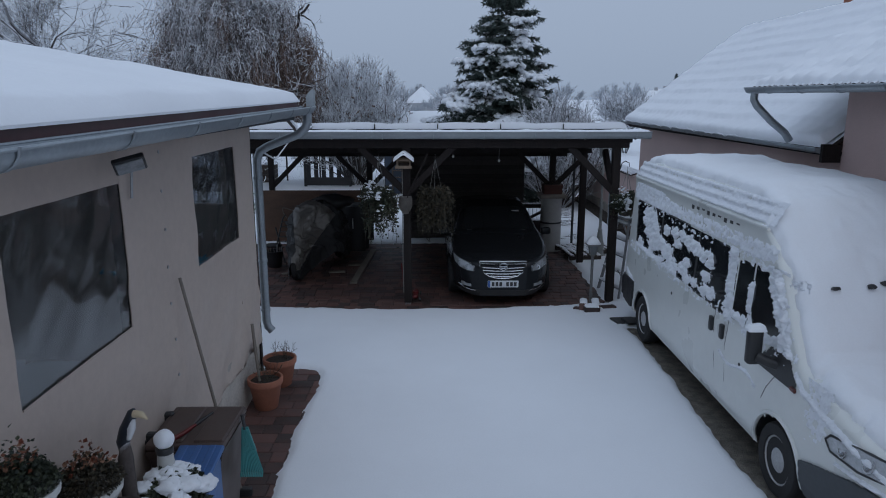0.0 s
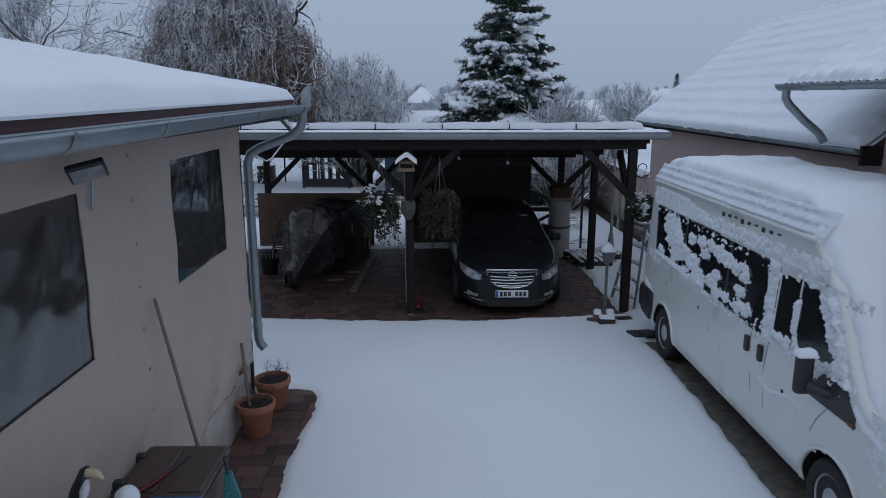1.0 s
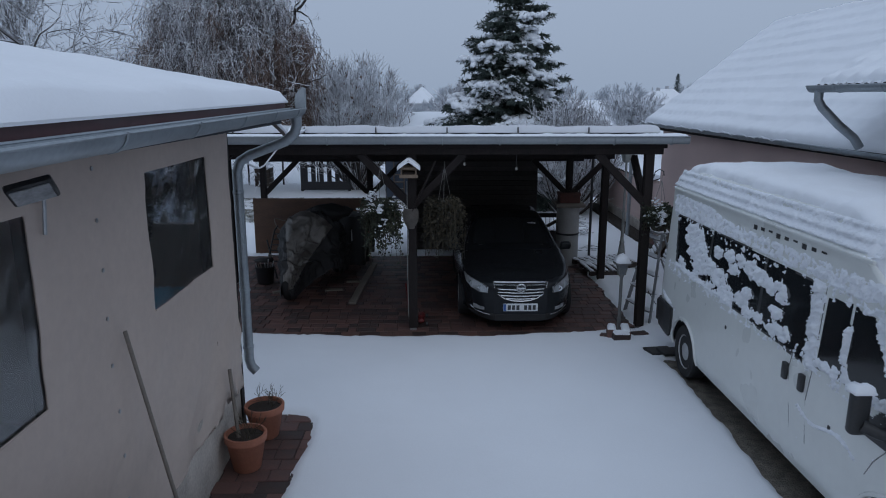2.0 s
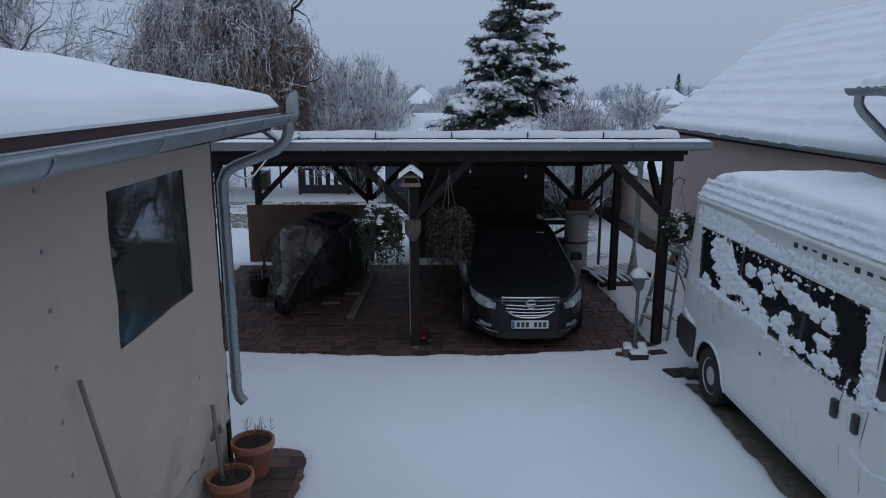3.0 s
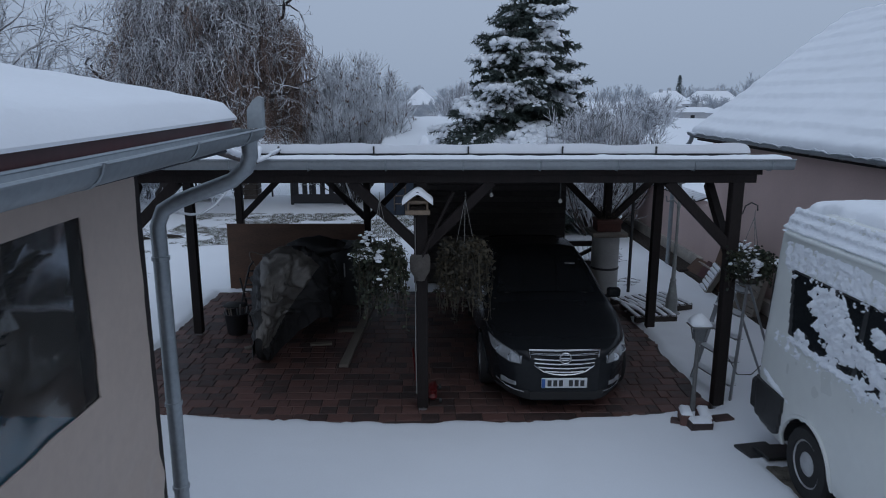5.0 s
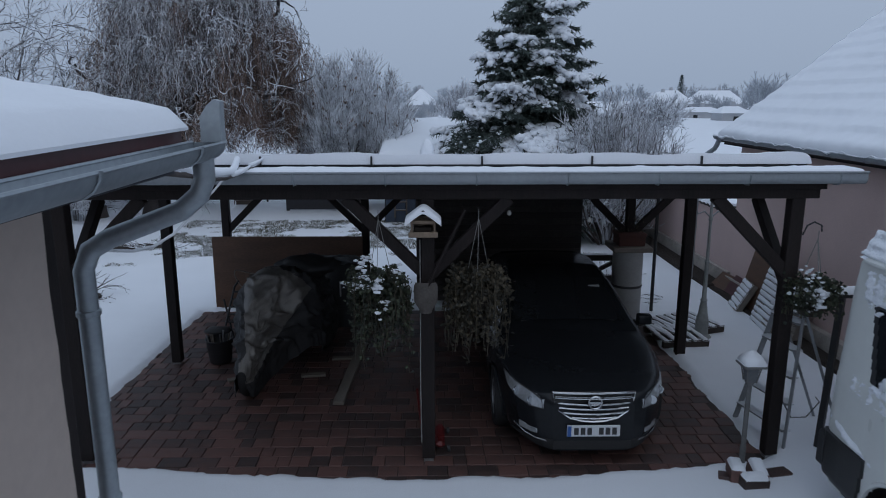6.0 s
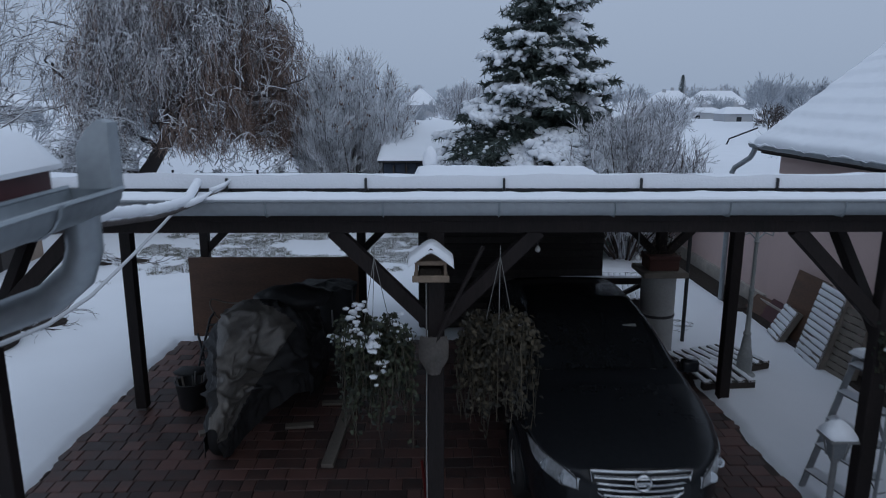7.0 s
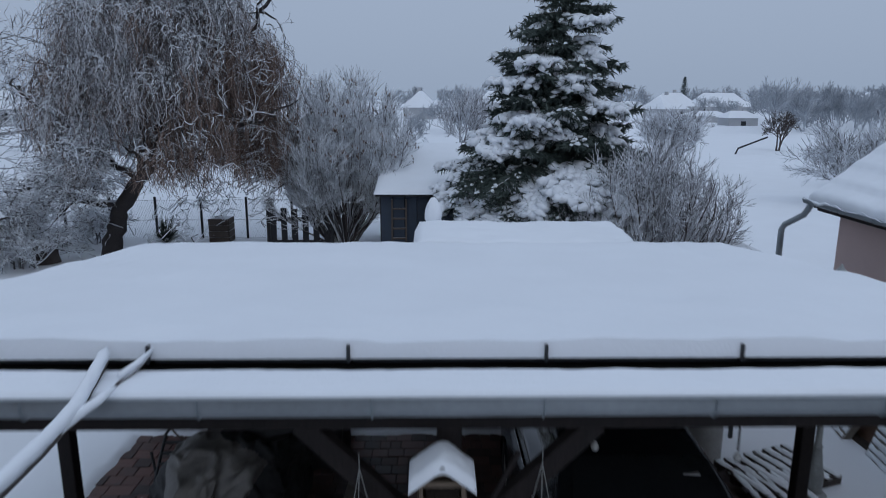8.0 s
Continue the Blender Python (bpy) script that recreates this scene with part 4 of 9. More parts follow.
        front = 1 - abs(y - (5.20 + 0.62 * (z - 1.36))) / 0.13 if z > 1.33 else -1
        streak = (0.8 - abs(y - 5.96) / 0.05) * smoothstep(1.95, 1.6, z) * smoothstep(1.4, 1.6, z)
        d = max(d, ledge * 0.5, pillar * 0.75, sill * 0.7, front * 0.95, streak)
        return 0.062 * (min(d, 0.42) * 1.35 + 1.15 * grain(y, z, 5.0) - 0.27)
    solo("window_snow", sh.crust("window_snow", SNOW_CLUMPED, 5.0, 9.95, 1.25, 2.03, stuck, step=0.011), SNOW_CLUMPED, "clumps of snow stuck to the van's side windows", "snow", kind="stuff")

    def lower(y, z):
        line = 0.8 - abs(z - (0.92 - 0.06 * math.sin((6.5 - y) * 7) - 0.10 * (6.44 - y))) / 0.03 if 5.62 < y < 6.46 else -1
        rear = 1 - math.hypot((y - 9.85) / 0.35, (z - (0.86 - 0.25 * (9.85 - y))) / 0.05)
        nose = 0.75 - abs(z - table(sh.top, y) + 0.13) / 0.09 if y < 5.0 else -1
        lip = 0.85 - abs(z - (0.795 + 0.03 * (4.0 - y))) / 0.03 if y < 4.35 else -1
        scuff = 0.40 * smoothstep(5.0, 4.6, y) * smoothstep(0.72, 0.95, z) * smoothstep(4.4, 4.55, y)
        if min(math.hypot(y - a, z - 0.345) for a in (9.2, 5.17)) < 0.47:
            return -1.0
        return 0.034 * (1.5 * max(line, rear, nose, lip, scuff) + 0.75 * grain(y, z, 9.0) - 0.52)
    solo("panel_snow", sh.crust("panel_snow_crust", SNOW_CLUMPED, 3.70, 10.2, 0.40, 1.30, lower, step=0.014), SNOW_CLUMPED, "streaks of snow stuck to the van's lower panels", "snow", kind="stuff")


build_van()


def build_car():
    cx, n = 1.24, 10.95
    sh = Shell(cx, n, n + 4.83,
               [(n, 0.70), (n + 0.04, 0.765), (n + 0.3, 0.83), (n + 0.7, 0.90), (n + 1.25, 0.99), (n + 1.4, 1.05), (n + 2.1, 1.40), (n + 2.5, 1.485), (n + 3.1, 1.48), (n + 3.8, 1.36), (n + 4.4, 1.10), (n + 4.72, 1.02), (n + 4.83, 0.8)],
               [(0.18, 0.80), (0.26, 0.90), (0.5, 0.925), (0.66, 0.93), (0.80, 0.905), (0.90, 0.88), (0.97, 0.845), (1.05, 0.79), (1.25, 0.71), (1.40, 0.63), (1.48, 0.56)],
               [(n, 0.44), (n + 0.04, 0.55), (n + 0.12, 0.66), (n + 0.25, 0.77), (n + 0.42, 0.87), (n + 0.7, 0.945), (n + 1.0, 0.985), (n + 1.4, 1.0), (n + 4.0, 1.0), (n + 4.6, 0.95), (n + 4.83, 0.85)], 0.18)
    car = thing("car", (cx, n + 2.4, 0.0), "black saloon car with a chrome grille parked under the carport", "car")
    wheels = [(n + 0.98, 0.335), (n + 3.72, 0.335)]
    levels = [0.18, 0.24, 0.30, 0.36, 0.42, 0.48, 0.54, 0.60, 0.66, 0.72, 0.78, 0.84, 0.9, 0.95, 1.0, 1.05, 1.12, 1.2, 1.28, 1.36, 1.42]
    part("body", sh.mesh("body", CAR_PAINT, levels, 0.045, wheels, 0.365), CAR_PAINT, car, "glossy black paint", world=True)
    for wy, wz in wheels:
        for sgn in (-1, 1):
            arch_lip(sh, wy, wz, 0.372, CAR_PAINT, car, sgn, 0.014)
            wheel(car, cx + sgn * 0.80, wy, 0.335, 0.225, sgn, STEEL, 5)
        part("wheel_well", boxes((cx - 0.62, cx + 0.62, wy - 0.38, wy + 0.38, 0.2, 0.7)), BLACK_PLASTIC, car, world=True)

    def shieldlike(name, ya, yb, wa, wb, material, label=""):
        """A pane of glass laid over the shell's top between two stations."""
        verts, faces = [], []
        nu, nv = 14, 12
        for j in range(nv + 1):
            for i in range(nu + 1):
                y = ya + (yb - ya) * j / nv
                w = wa + (wb - wa) * j / nv
                x = w * (2 * i / nu - 1)
                h = sh.half(y, table(sh.top, y) - 0.055)
                r = min(1.0, abs(x) / h)
                verts.append((cx + x, y + 0.03 * (1 - r * r) * (1 if ya > yb else -1), table(sh.top, y) + 0.03 * (1 - r * r) + 0.012))
        w1 = nu + 1
        for j in range(nv):
            for i in range(nu):
                faces.append((j * w1 + i, j * w1 + i + 1, (j + 1) * w1 + i + 1, (j + 1) * w1 + i))
        return part(name, raw(name, verts, faces, material, smooth=60), material, car, label, world=True)
    shieldlike("windscreen", n + 1.42, n + 2.12, 0.66, 0.54, DARK_GLASS, "dark windscreen")
    shieldlike("rear_window", n + 3.75, n + 4.35, 0.56, 0.62, DARK_GLASS)
    for sgn in (-1, 1):
        part("side_window", sh.patch("side_window", DARK_GLASS, n + 1.5, n + 4.0, 0.98, 1.40, in_poly([(n + 1.55, 0.99), (n + 3.9, 1.02), (n + 3.4, 1.34), (n + 2.4, 1.40), (n + 2.05, 1.30)]), out=0.004, sgn=sgn), DARK_GLASS, car, world=True)
        bm = bmesh.new()
        tube(bm, [sh.side(y, 0.975, 0.008, sgn) for y in np.linspace(n + 1.5, n + 3.95, 16)], 0.009, 6)
        part("chrome_strip", bm, CHROME, car, smooth=60, world=True)
        bm = bmesh.new()
        x = cx + sgn * 0.985
        box(bm, x - 0.09, x + 0.09, n + 1.62, n + 1.74, 0.94, 1.07, 0.035, segments=3)
        box(bm, cx + sgn * 0.88 - 0.06, cx + sgn * 0.88 + 0.06, n + 1.65, n + 1.70, 0.93, 0.97, 0.01)
        part("mirror", bm, CAR_PAINT, car, smooth=50, world=True)
        eye = [(n + 0.60, 0.815), (n + 0.32, 0.795), (n + 0.10, 0.755), (n + 0.04, 0.71), (n + 0.035, 0.62), (n + 0.13, 0.615), (n + 0.30, 0.66), (n + 0.48, 0.735)]
        part("headlamp", sh.patch("headlamp", LAMP_GLASS, n + 0.02, n + 0.62, 0.60, 0.82, in_poly(eye), out=0.008, sgn=sgn, step=0.008), LAMP_GLASS, car, "clear headlamp", world=True)
        bm = bmesh.new()
        tube(bm, [sh.side(y, z, 0.008, sgn) for y, z in eye + eye[:1]], 0.007, 5)
        part("lamp_rim", bm, BLACK_PLASTIC, car, smooth=60, world=True)
        for y, z in ((n + 0.11, 0.675), (n + 0.27, 0.715)):
            p = sh.side(y, z, 0.012, sgn)
            bm = bmesh.new()
            lathe(bm, [(0.048, -0.004), (0.048, 0.006), (0.038, 0.008), (0.018, 0.002)], 16)
            part("projector", bmesh_moved(bm, Matrix.Translation(p) @ Matrix.Rotation(radians(60 * sgn), 4, "Z") @ Matrix.Rotation(radians(-90 * 1), 4, "Y") @ Matrix.Rotation(radians(0), 4, "X")), CHROME, car, smooth=50, world=True)
        part("fog_lamp", sh.patch("fog_lamp", LAMP_GLASS, n + 0.05, n + 0.26, 0.30, 0.41, in_poly([(n + 0.07, 0.33), (n + 0.07, 0.38), (n + 0.25, 0.40), (n + 0.25, 0.34)]), out=0.008, sgn=sgn, step=0.012), LAMP_GLASS, car, world=True)
        bm = bmesh.new()
        tube(bm, [sh.side(y, z, 0.012, sgn) for y, z in ((n + 0.02, 0.28), (n + 0.08, 0.285), (n + 0.18, 0.30), (n + 0.32, 0.345))], 0.009, 6)
        part("chrome_strip", bm, CHROME, car, smooth=60, world=True)
    # grille: rounded shield of chrome bars
    def gx(x):
        return n - 0.015 + 0.16 * (x / 0.55) ** 2 * 0.5
    outline = [(-0.41, 0.795), (-0.2, 0.80), (0, 0.80), (0.2, 0.80), (0.41, 0.795), (0.395, 0.70), (0.34, 0.60), (0.24, 0.535), (0.12, 0.507), (0, 0.50), (-0.12, 0.507), (-0.24, 0.535), (-0.34, 0.60), (-0.395, 0.70)]
    bm = bmesh.new()
    bm.faces.new([bm.verts.new((cx + x, gx(x) + 0.004, z)) for x, z in outline])
    bm.faces.new([bm.verts.new((cx + x, gx(x) + 0.03, z)) for x, z in outline][::-1])
    grille = part("grille", bm, BLACK_PLASTIC, car, "black grille", world=True)
    bm = bmesh.new()
    tube(bm, [(cx + x, gx(x) - 0.006, z) for x, z in outline + outline[:1]], 0.012, 6, caps=False)
    part("grille_frame", bm, CHROME, grille, "chrome frame", smooth=60, world=True)
    for z, w, r in ((0.752, 0.385, 0.034), (0.690, 0.375, 0.010), (0.640, 0.345, 0.010), (0.590, 0.30, 0.010), (0.545, 0.22, 0.009)):
        bm = bmesh.new()
        tube(bm, [(cx + x, gx(x) - 0.010, z + 0.01 * (1 - (x / w) ** 2) * (-1 if z < 0.7 else 0)) for x in np.linspace(-w, w, 13)], r, 6, flat=0.45 if r > 0.02 else 1.0)
        part("grille_bar", bm, CHROME, grille, "chrome bar", smooth=60, world=True)
    bm = bmesh.new()
    tube(bm, [(cx + 0.064 * math.cos(a), n - 0.048, 0.715 + 0.064 * math.sin(a)) for a in [2 * math.pi * k / 24 for k in range(25)]], 0.011, 6, caps=False)
    box(bm, cx - 0.06, cx + 0.06, n - 0.053, n - 0.043, 0.707, 0.723)
    part("badge", bm, CHROME, grille, "round chrome badge", smooth=60, world=True)
    for sgn in (-1, 1):
        part("lower_intake", sh.patch("lower_intake", RUBBER, n, n + 0.55, 0.185, 0.30, in_poly([(n - 0.1, 0.1), (n + 0.55, 0.1), (n + 0.42, 0.26), (n - 0.1, 0.31)]), out=0.004, sgn=sgn, step=0.01), RUBBER, car, "matt black lower edge", world=True)
    part("air_slot", boxes((cx - 0.40, cx + 0.40, n - 0.006, n + 0.03, 0.19, 0.29), bevel=0.01), RUBBER, car, world=True)
    # number plate with plain bars
    plate = part("number_plate", boxes((cx - 0.265, cx + 0.265, n - 0.035, n - 0.018, 0.345, 0.465), bevel=0.006), mat("white_plate", (0.62, 0.64, 0.66), 0.4, var=0.05, bump=0.02), car, "white number plate", world=True)
    part("plate_band", boxes((cx - 0.262, cx - 0.222, n - 0.038, n - 0.034, 0.35, 0.46)), mat("blue_band", (0.03, 0.10, 0.32), 0.4, bump=0.0), plate, world=True)
    for k in range(6):
        x = cx - 0.195 + 0.066 * k + (0.05 if k > 2 else 0)
        part("plate_bar", boxes((x, x + 0.046, n - 0.038, n - 0.034, 0.368, 0.442)), BLACK_PLASTIC, plate, world=True)
    part("sticker", boxes((cx + 0.34, cx + 0.48, n + 1.92, n + 1.96, 1.345, 1.365)), mat("pale_sticker", (0.3, 0.3, 0.3), 0.6, bump=0.0), car, world=True)
    for k in (-1, 1):
        bm = bmesh.new()
        tube(bm, [(cx + 0.1 * k + 0.45 * k, n + 1.42, 1.075), (cx + 0.25 * k, n + 1.47, 1.10), (cx - 0.15 * k, n + 1.44, 1.095)], 0.009, 5)
        part("wiper", bm, BLACK_PLASTIC, car, world=True)


build_car()

# ---- things under and round the carport ----
LEAF_DARK = mat("withered_leaves", (0.040, 0.037, 0.026), 0.75, var=0.4, s1=20, s2=80, bump=0.0, island=1.1, col2=(0.062, 0.050, 0.030))
LEAF_GREEN = mat("frosted_evergreen_leaves", (0.024, 0.034, 0.022), 0.65, var=0.4, s1=20, s2=80, bump=0.0, island=1.0, col2=(0.048, 0.058, 0.032))
COIR = mat("dark_basket_lining", (0.035, 0.028, 0.022), 0.95, var=0.4, s1=12, s2=60, bump=0.8, bdist=0.01)
CORD = mat("grey_cord", (0.22, 0.22, 0.21), 0.85, var=0.2, s1=10, s2=60, bump=0.2)
GREY_WOOD = mat("weathered_grey_wood", (0.20, 0.175, 0.15), 0.85, var=0.3, s1=2, s2=28, bump=0.4, stretch=(3, 0.7, 3))
BIRCH = mat("pale_carved_wood", (0.20, 0.15, 0.11), 0.8, var=0.25, s1=5, s2=40, bump=0.3)
ALU = mat("dull_aluminium", (0.33, 0.345, 0.36), 0.45, metal=0.7, var=0.15, s1=6, s2=40, bump=0.1)
GREY_PAINT = mat("weathered_grey_paint", (0.27, 0.285, 0.285), 0.6, var=0.3, s1=5, s2=35, bump=0.2)
CONCRETE = mat("pale_concrete", (0.36, 0.365, 0.36), 0.9, var=0.18, s1=3, s2=45, bump=0.4, bdist=0.006)
RED_PAINT = mat("red_enamel", (0.12, 0.011, 0.011), 0.4, var=0.2, s1=6, s2=30, bump=0.05)


def leaf_cloud(name, material, spots, size, seed, droop=0.3):
    """Many small folded leaves at the given spots."""
    rng = random.Random(seed)
    verts, faces = [], []
    for p in spots:
        d = Vector((rng.gauss(0, 1), rng.gauss(0, 1), rng.gauss(-droop, 0.8))).normalized()
        s = d.cross(Vector((rng.gauss(0, 1), rng.gauss(0, 1), rng.gauss(0, 1)))).normalized()
        n = d.cross(s)
        l, w = size * rng.uniform(0.6, 1.3), size * rng.uniform(0.3, 0.5)
        k = len(verts)
        verts += [p, p + d * l * 0.5 + s * w + n * w * 0.4, p + d * l, p + d * l * 0.5 - s * w + n * w * 0.4]
        faces += [(k, k + 1, k + 2), (k, k + 2, k + 3)]
    return raw(name, verts, faces, material)


def hanging_basket(at, rx, rz, trail, count, material, seed, hook, cords, snow, label):
    """A pot on cords with a cascading plant. at: centre of the rim; hook: height from which it hangs."""
    x, y, z = at
    basket = thing("hanging_basket", (x, y, z - 0.2), label, "hanging basket", group="hanging baskets on the carport")
    bm = bmesh.new()
    lathe(bm, [(0.04, z - 0.20), (0.10, z - 0.18), (0.15, z - 0.08), (0.165, z), (0.15, z), (0.12, z - 0.03)], 16, ox=x, oy=y)
    part("pot", bm, COIR, basket, smooth=50, world=True)
    for k in range(3):
        a = 2.1 * k + 0.4
        bm = bmesh.new()
        tube(bm, [(x + 0.155 * math.cos(a), y + 0.155 * math.sin(a), z), (x, y, hook - 0.08), (x, y, hook)], 0.004 if cords else 0.003, 5)
        part("cord", bm, CORD, basket, world=True)
    rng = random.Random(seed)
    spots, stems = [], bmesh.new()
    for k in range(count // 14):
        a = rng.uniform(0, 2 * math.pi)
        reach = rng.uniform(0.3, 1.0)
        drop = trail * rng.uniform(0.1, 1.0) ** 1.3 * (0.4 + 0.6 * reach)
        rise = rng.uniform(0.0, rz)
        pts = []
        for q in range(8):
            f = q / 7
            rr = rx * reach * math.sin(min(1.0, f * 1.7) * math.pi / 2)
            zz = z + rise * math.sin(f * math.pi) * 1.1 - drop * max(0.0, f - 0.25) / 0.75
            pts.append(Vector((x + rr * math.cos(a) + rng.gauss(0, 0.012), y + rr * math.sin(a) * 0.8 + rng.gauss(0, 0.012), zz)))
        tube(stems, pts, 0.0035, 3, caps=False)
        for q in range(14):
            f = rng.uniform(0.15, 1.0) * 6.99
            i = int(f)
            spots.append(pts[i].lerp(pts[i + 1], f - i) + Vector((rng.gauss(0, 0.02), rng.gauss(0, 0.02), rng.gauss(0, 0.02))))
    part("trailing_stem", stems, LEAF_DARK, basket, world=True)["kind"] = "stuff"
    part("foliage", leaf_cloud("foliage", material, spots, 0.05, seed), material, basket, "trailing leaves", world=True)
    bm = bmesh.new()
    middle = [(rng.gauss(-0.25, 0.3) * rx, rng.gauss(0.1, 0.35) * rx) for _ in range(9)]
    for k in range(snow):
        mx, mz = middle[k % 9]
        sx, sz = mx + rng.gauss(0, 0.11) * rx, mz + rng.gauss(0, 0.13) * rx
        s = rng.uniform(0.008, 0.026)
        blob(bm, (x + sx, y - 0.80 * rx + 0.9 * abs(sx) + 0.7 * max(0.0, sz) + rng.gauss(0, 0.015), z + 0.35 * rz + 1.1 * sz), s * 1.5, s * 1.2, s * 0.75, seed=k * 1.3, sub=1, rough=0.5)
    if snow:
        part("leaf_snow", bm, SNOW_CLUMPED, basket, "clumps of snow", smooth=80, world=True)["kind"] = "stuff"
    else:
        bm.free()
    return basket


hanging_basket((-0.86, 10.98, 1.83), 0.31, 0.28, 0.80, 2800, LEAF_GREEN, 3, 2.62, False, 95, "hanging basket of dark evergreen trailing plant dotted with snow")
hanging_basket((0.08, 11.02, 1.84), 0.31, 0.26, 0.75, 2800, LEAF_DARK, 8, 2.62, False, 0, "hanging basket of withered brown trailing plant under the beam")
hanging_basket((3.28, 10.95, 1.78), 0.25, 0.20, 0.26, 1700, LEAF_GREEN, 12, 2.42, True, 110, "hanging basket with snowy leaves on white cords from a hook")
hook = thing("wall_hook", (3.2, 11.0, 2.35), "curled iron hook on the carport post", "hook")
bm = bmesh.new()
tube(bm, [(3.19, 11.06, 2.36), (3.19, 11.0, 2.46), (3.24, 10.97, 2.50), (3.30, 10.95, 2.47), (3.305, 10.95, 2.41)], 0.008, 6)
part("rod", bm, BLACK_PLASTIC, hook, world=True)


def build_feeder():
    x, y, z = -0.42, 10.93, 2.40
    f = thing("bird_feeder", (x, y, z - 0.02), "small wooden bird feeder house with a snowy roof on a post", "bird feeder")
    part("tray", boxes((x - 0.15, x + 0.15, y - 0.13, y + 0.13, z - 0.03, z), (x - 0.16, x + 0.16, y - 0.14, y - 0.125, z - 0.03, z + 0.03), bevel=0.004), BIRCH, f, world=True)
    for sx in (-1, 1):
        part("side", boxes((x + sx * 0.125 - 0.012, x + sx * 0.125 + 0.012, y - 0.1, y + 0.1, z, z + 0.14), bevel=0.003), BIRCH, f, world=True)
    part("back", boxes((x - 0.11, x + 0.11, y + 0.07, y + 0.09, z, z + 0.17)), BIRCH, f, world=True)
    part("seed_box", boxes((x - 0.10, x + 0.10, y - 0.06, y + 0.07, z, z + 0.07), bevel=0.01), SOIL, f, world=True)
    part("lintel", boxes((x - 0.12, x + 0.12, y - 0.105, y - 0.09, z + 0.115, z + 0.15)), BIRCH, f, world=True)
    for sx in (-1, 1):
        bm = bmesh.new()
        bar(bm, (x + sx * 0.095, y - 0.15, z + 0.19), (x + sx * 0.095, y + 0.13, z + 0.19), 0.25, 0.016, 0.003)
        piv = Matrix.Translation((x + sx * 0.095, y, z + 0.19))
        bmesh.ops.transform(bm, verts=bm.verts, matrix=piv @ Matrix.Rotation(radians(38 * sx), 4, "Y") @ piv.inverted())
        part("roof_board", bm, DARK_WOOD, f, world=True)

    def lie(u, v):
        t = (u - 0.5) * 0.40
        return (x + t, y - 0.155 + 0.29 * v, z + 0.275 - math.sqrt(t * t + 0.0009) * 0.78)
    part("roof_snow", drift(lie, 30, 18, 0.44, 0.29, 0.055, rim=0.05, name="roof_snow"), SNOW, f, "snow", world=True)
    f.matrix_basis = pose(x - 0.02, y, z + 0.0) @ Matrix.Diagonal((0.84, 0.84, 0.84, 1))


build_feeder()

spade = thing("spade", (-0.4, 10.99, 1.6), "old shovel hung head-down on the carport post", "shovel")
bm = bmesh.new()
vs = []
for j in range(9):
    v = j / 8
    w = 0.115 * (1 - 0.55 * smoothstep(0.55, 1.0, v)) * (0.85 + 0.15 * smoothstep(0, 0.15, v))
    vs.append([bm.verts.new((-0.42 + w * (2 * i / 8 - 1), 11.0 - 0.03 * (1 - (2 * i / 8 - 1) ** 2) - 0.02 * v, 1.92 - 0.30 * v)) for i in range(9)])
for j in range(8):
    for i in range(8):
        bm.faces.new((vs[j][i], vs[j][i + 1], vs[j + 1][i + 1], vs[j + 1][i]))
bmesh.ops.solidify(bm, geom=bm.faces[:], thickness=0.005)
part("blade", bm, mat("rusty_steel", (0.20, 0.18, 0.165), 0.7, metal=0.2, var=0.35, s1=10, s2=50, bump=0.3), spade, smooth=50, world=True)
bm = bmesh.new()
tube(bm, [(-0.40, 10.985, 1.88), (-0.30, 10.99, 2.1), (-0.05, 10.99, 2.62)], 0.017, 8)
part("handle", bm, DARK_WOOD, spade, smooth=60, world=True)

lead = thing("power_lead", (-0.475, 11.06, 0.3), "thin pale lead running down the middle post", "cable")
part("wire", tube(bmesh.new(), [(-0.475, 11.065, 2.32), (-0.474, 11.062, 1.6), (-0.478, 11.062, 0.9), (-0.47, 11.062, 0.22)], 0.006, 5), CORD, lead, smooth=60, world=True)

jack = thing("trolley_jack", (-0.32, 11.35, 0.0), "red garage jack standing beside the middle post", "car jack")
part("frame", boxes((-0.33, -0.23, 11.27, 11.72, 0.03, 0.10), bevel=0.03), RED_PAINT, jack, world=True)
part("saddle", lathe(bmesh.new(), [(0.03, 0.09), (0.03, 0.13), (0.045, 0.14), (0.045, 0.16), (0.038, 0.16)], 14, ox=-0.28, oy=11.34), RED_PAINT, jack, world=True)
bm = bmesh.new()
tube(bm, [(-0.47, 11.5, 0.08), (-0.52, 11.34, 0.68)], 0.014, 8)
part("handle", bm, RED_PAINT, jack, smooth=60, world=True)
for k, (x, y) in enumerate(((-0.37, 11.28), (-0.19, 11.28), (-0.37, 11.68), (-0.19, 11.68))):
    bm = bmesh.new()
    lathe(bm, [(0.035, -0.015), (0.035, 0.015)], 12)
    part("castor", bmesh_moved(bm, Matrix.Translation((x, y, 0.035)) @ Matrix.Rotation(radians(90), 4, "Y")), BLACK_PLASTIC, jack, world=True)

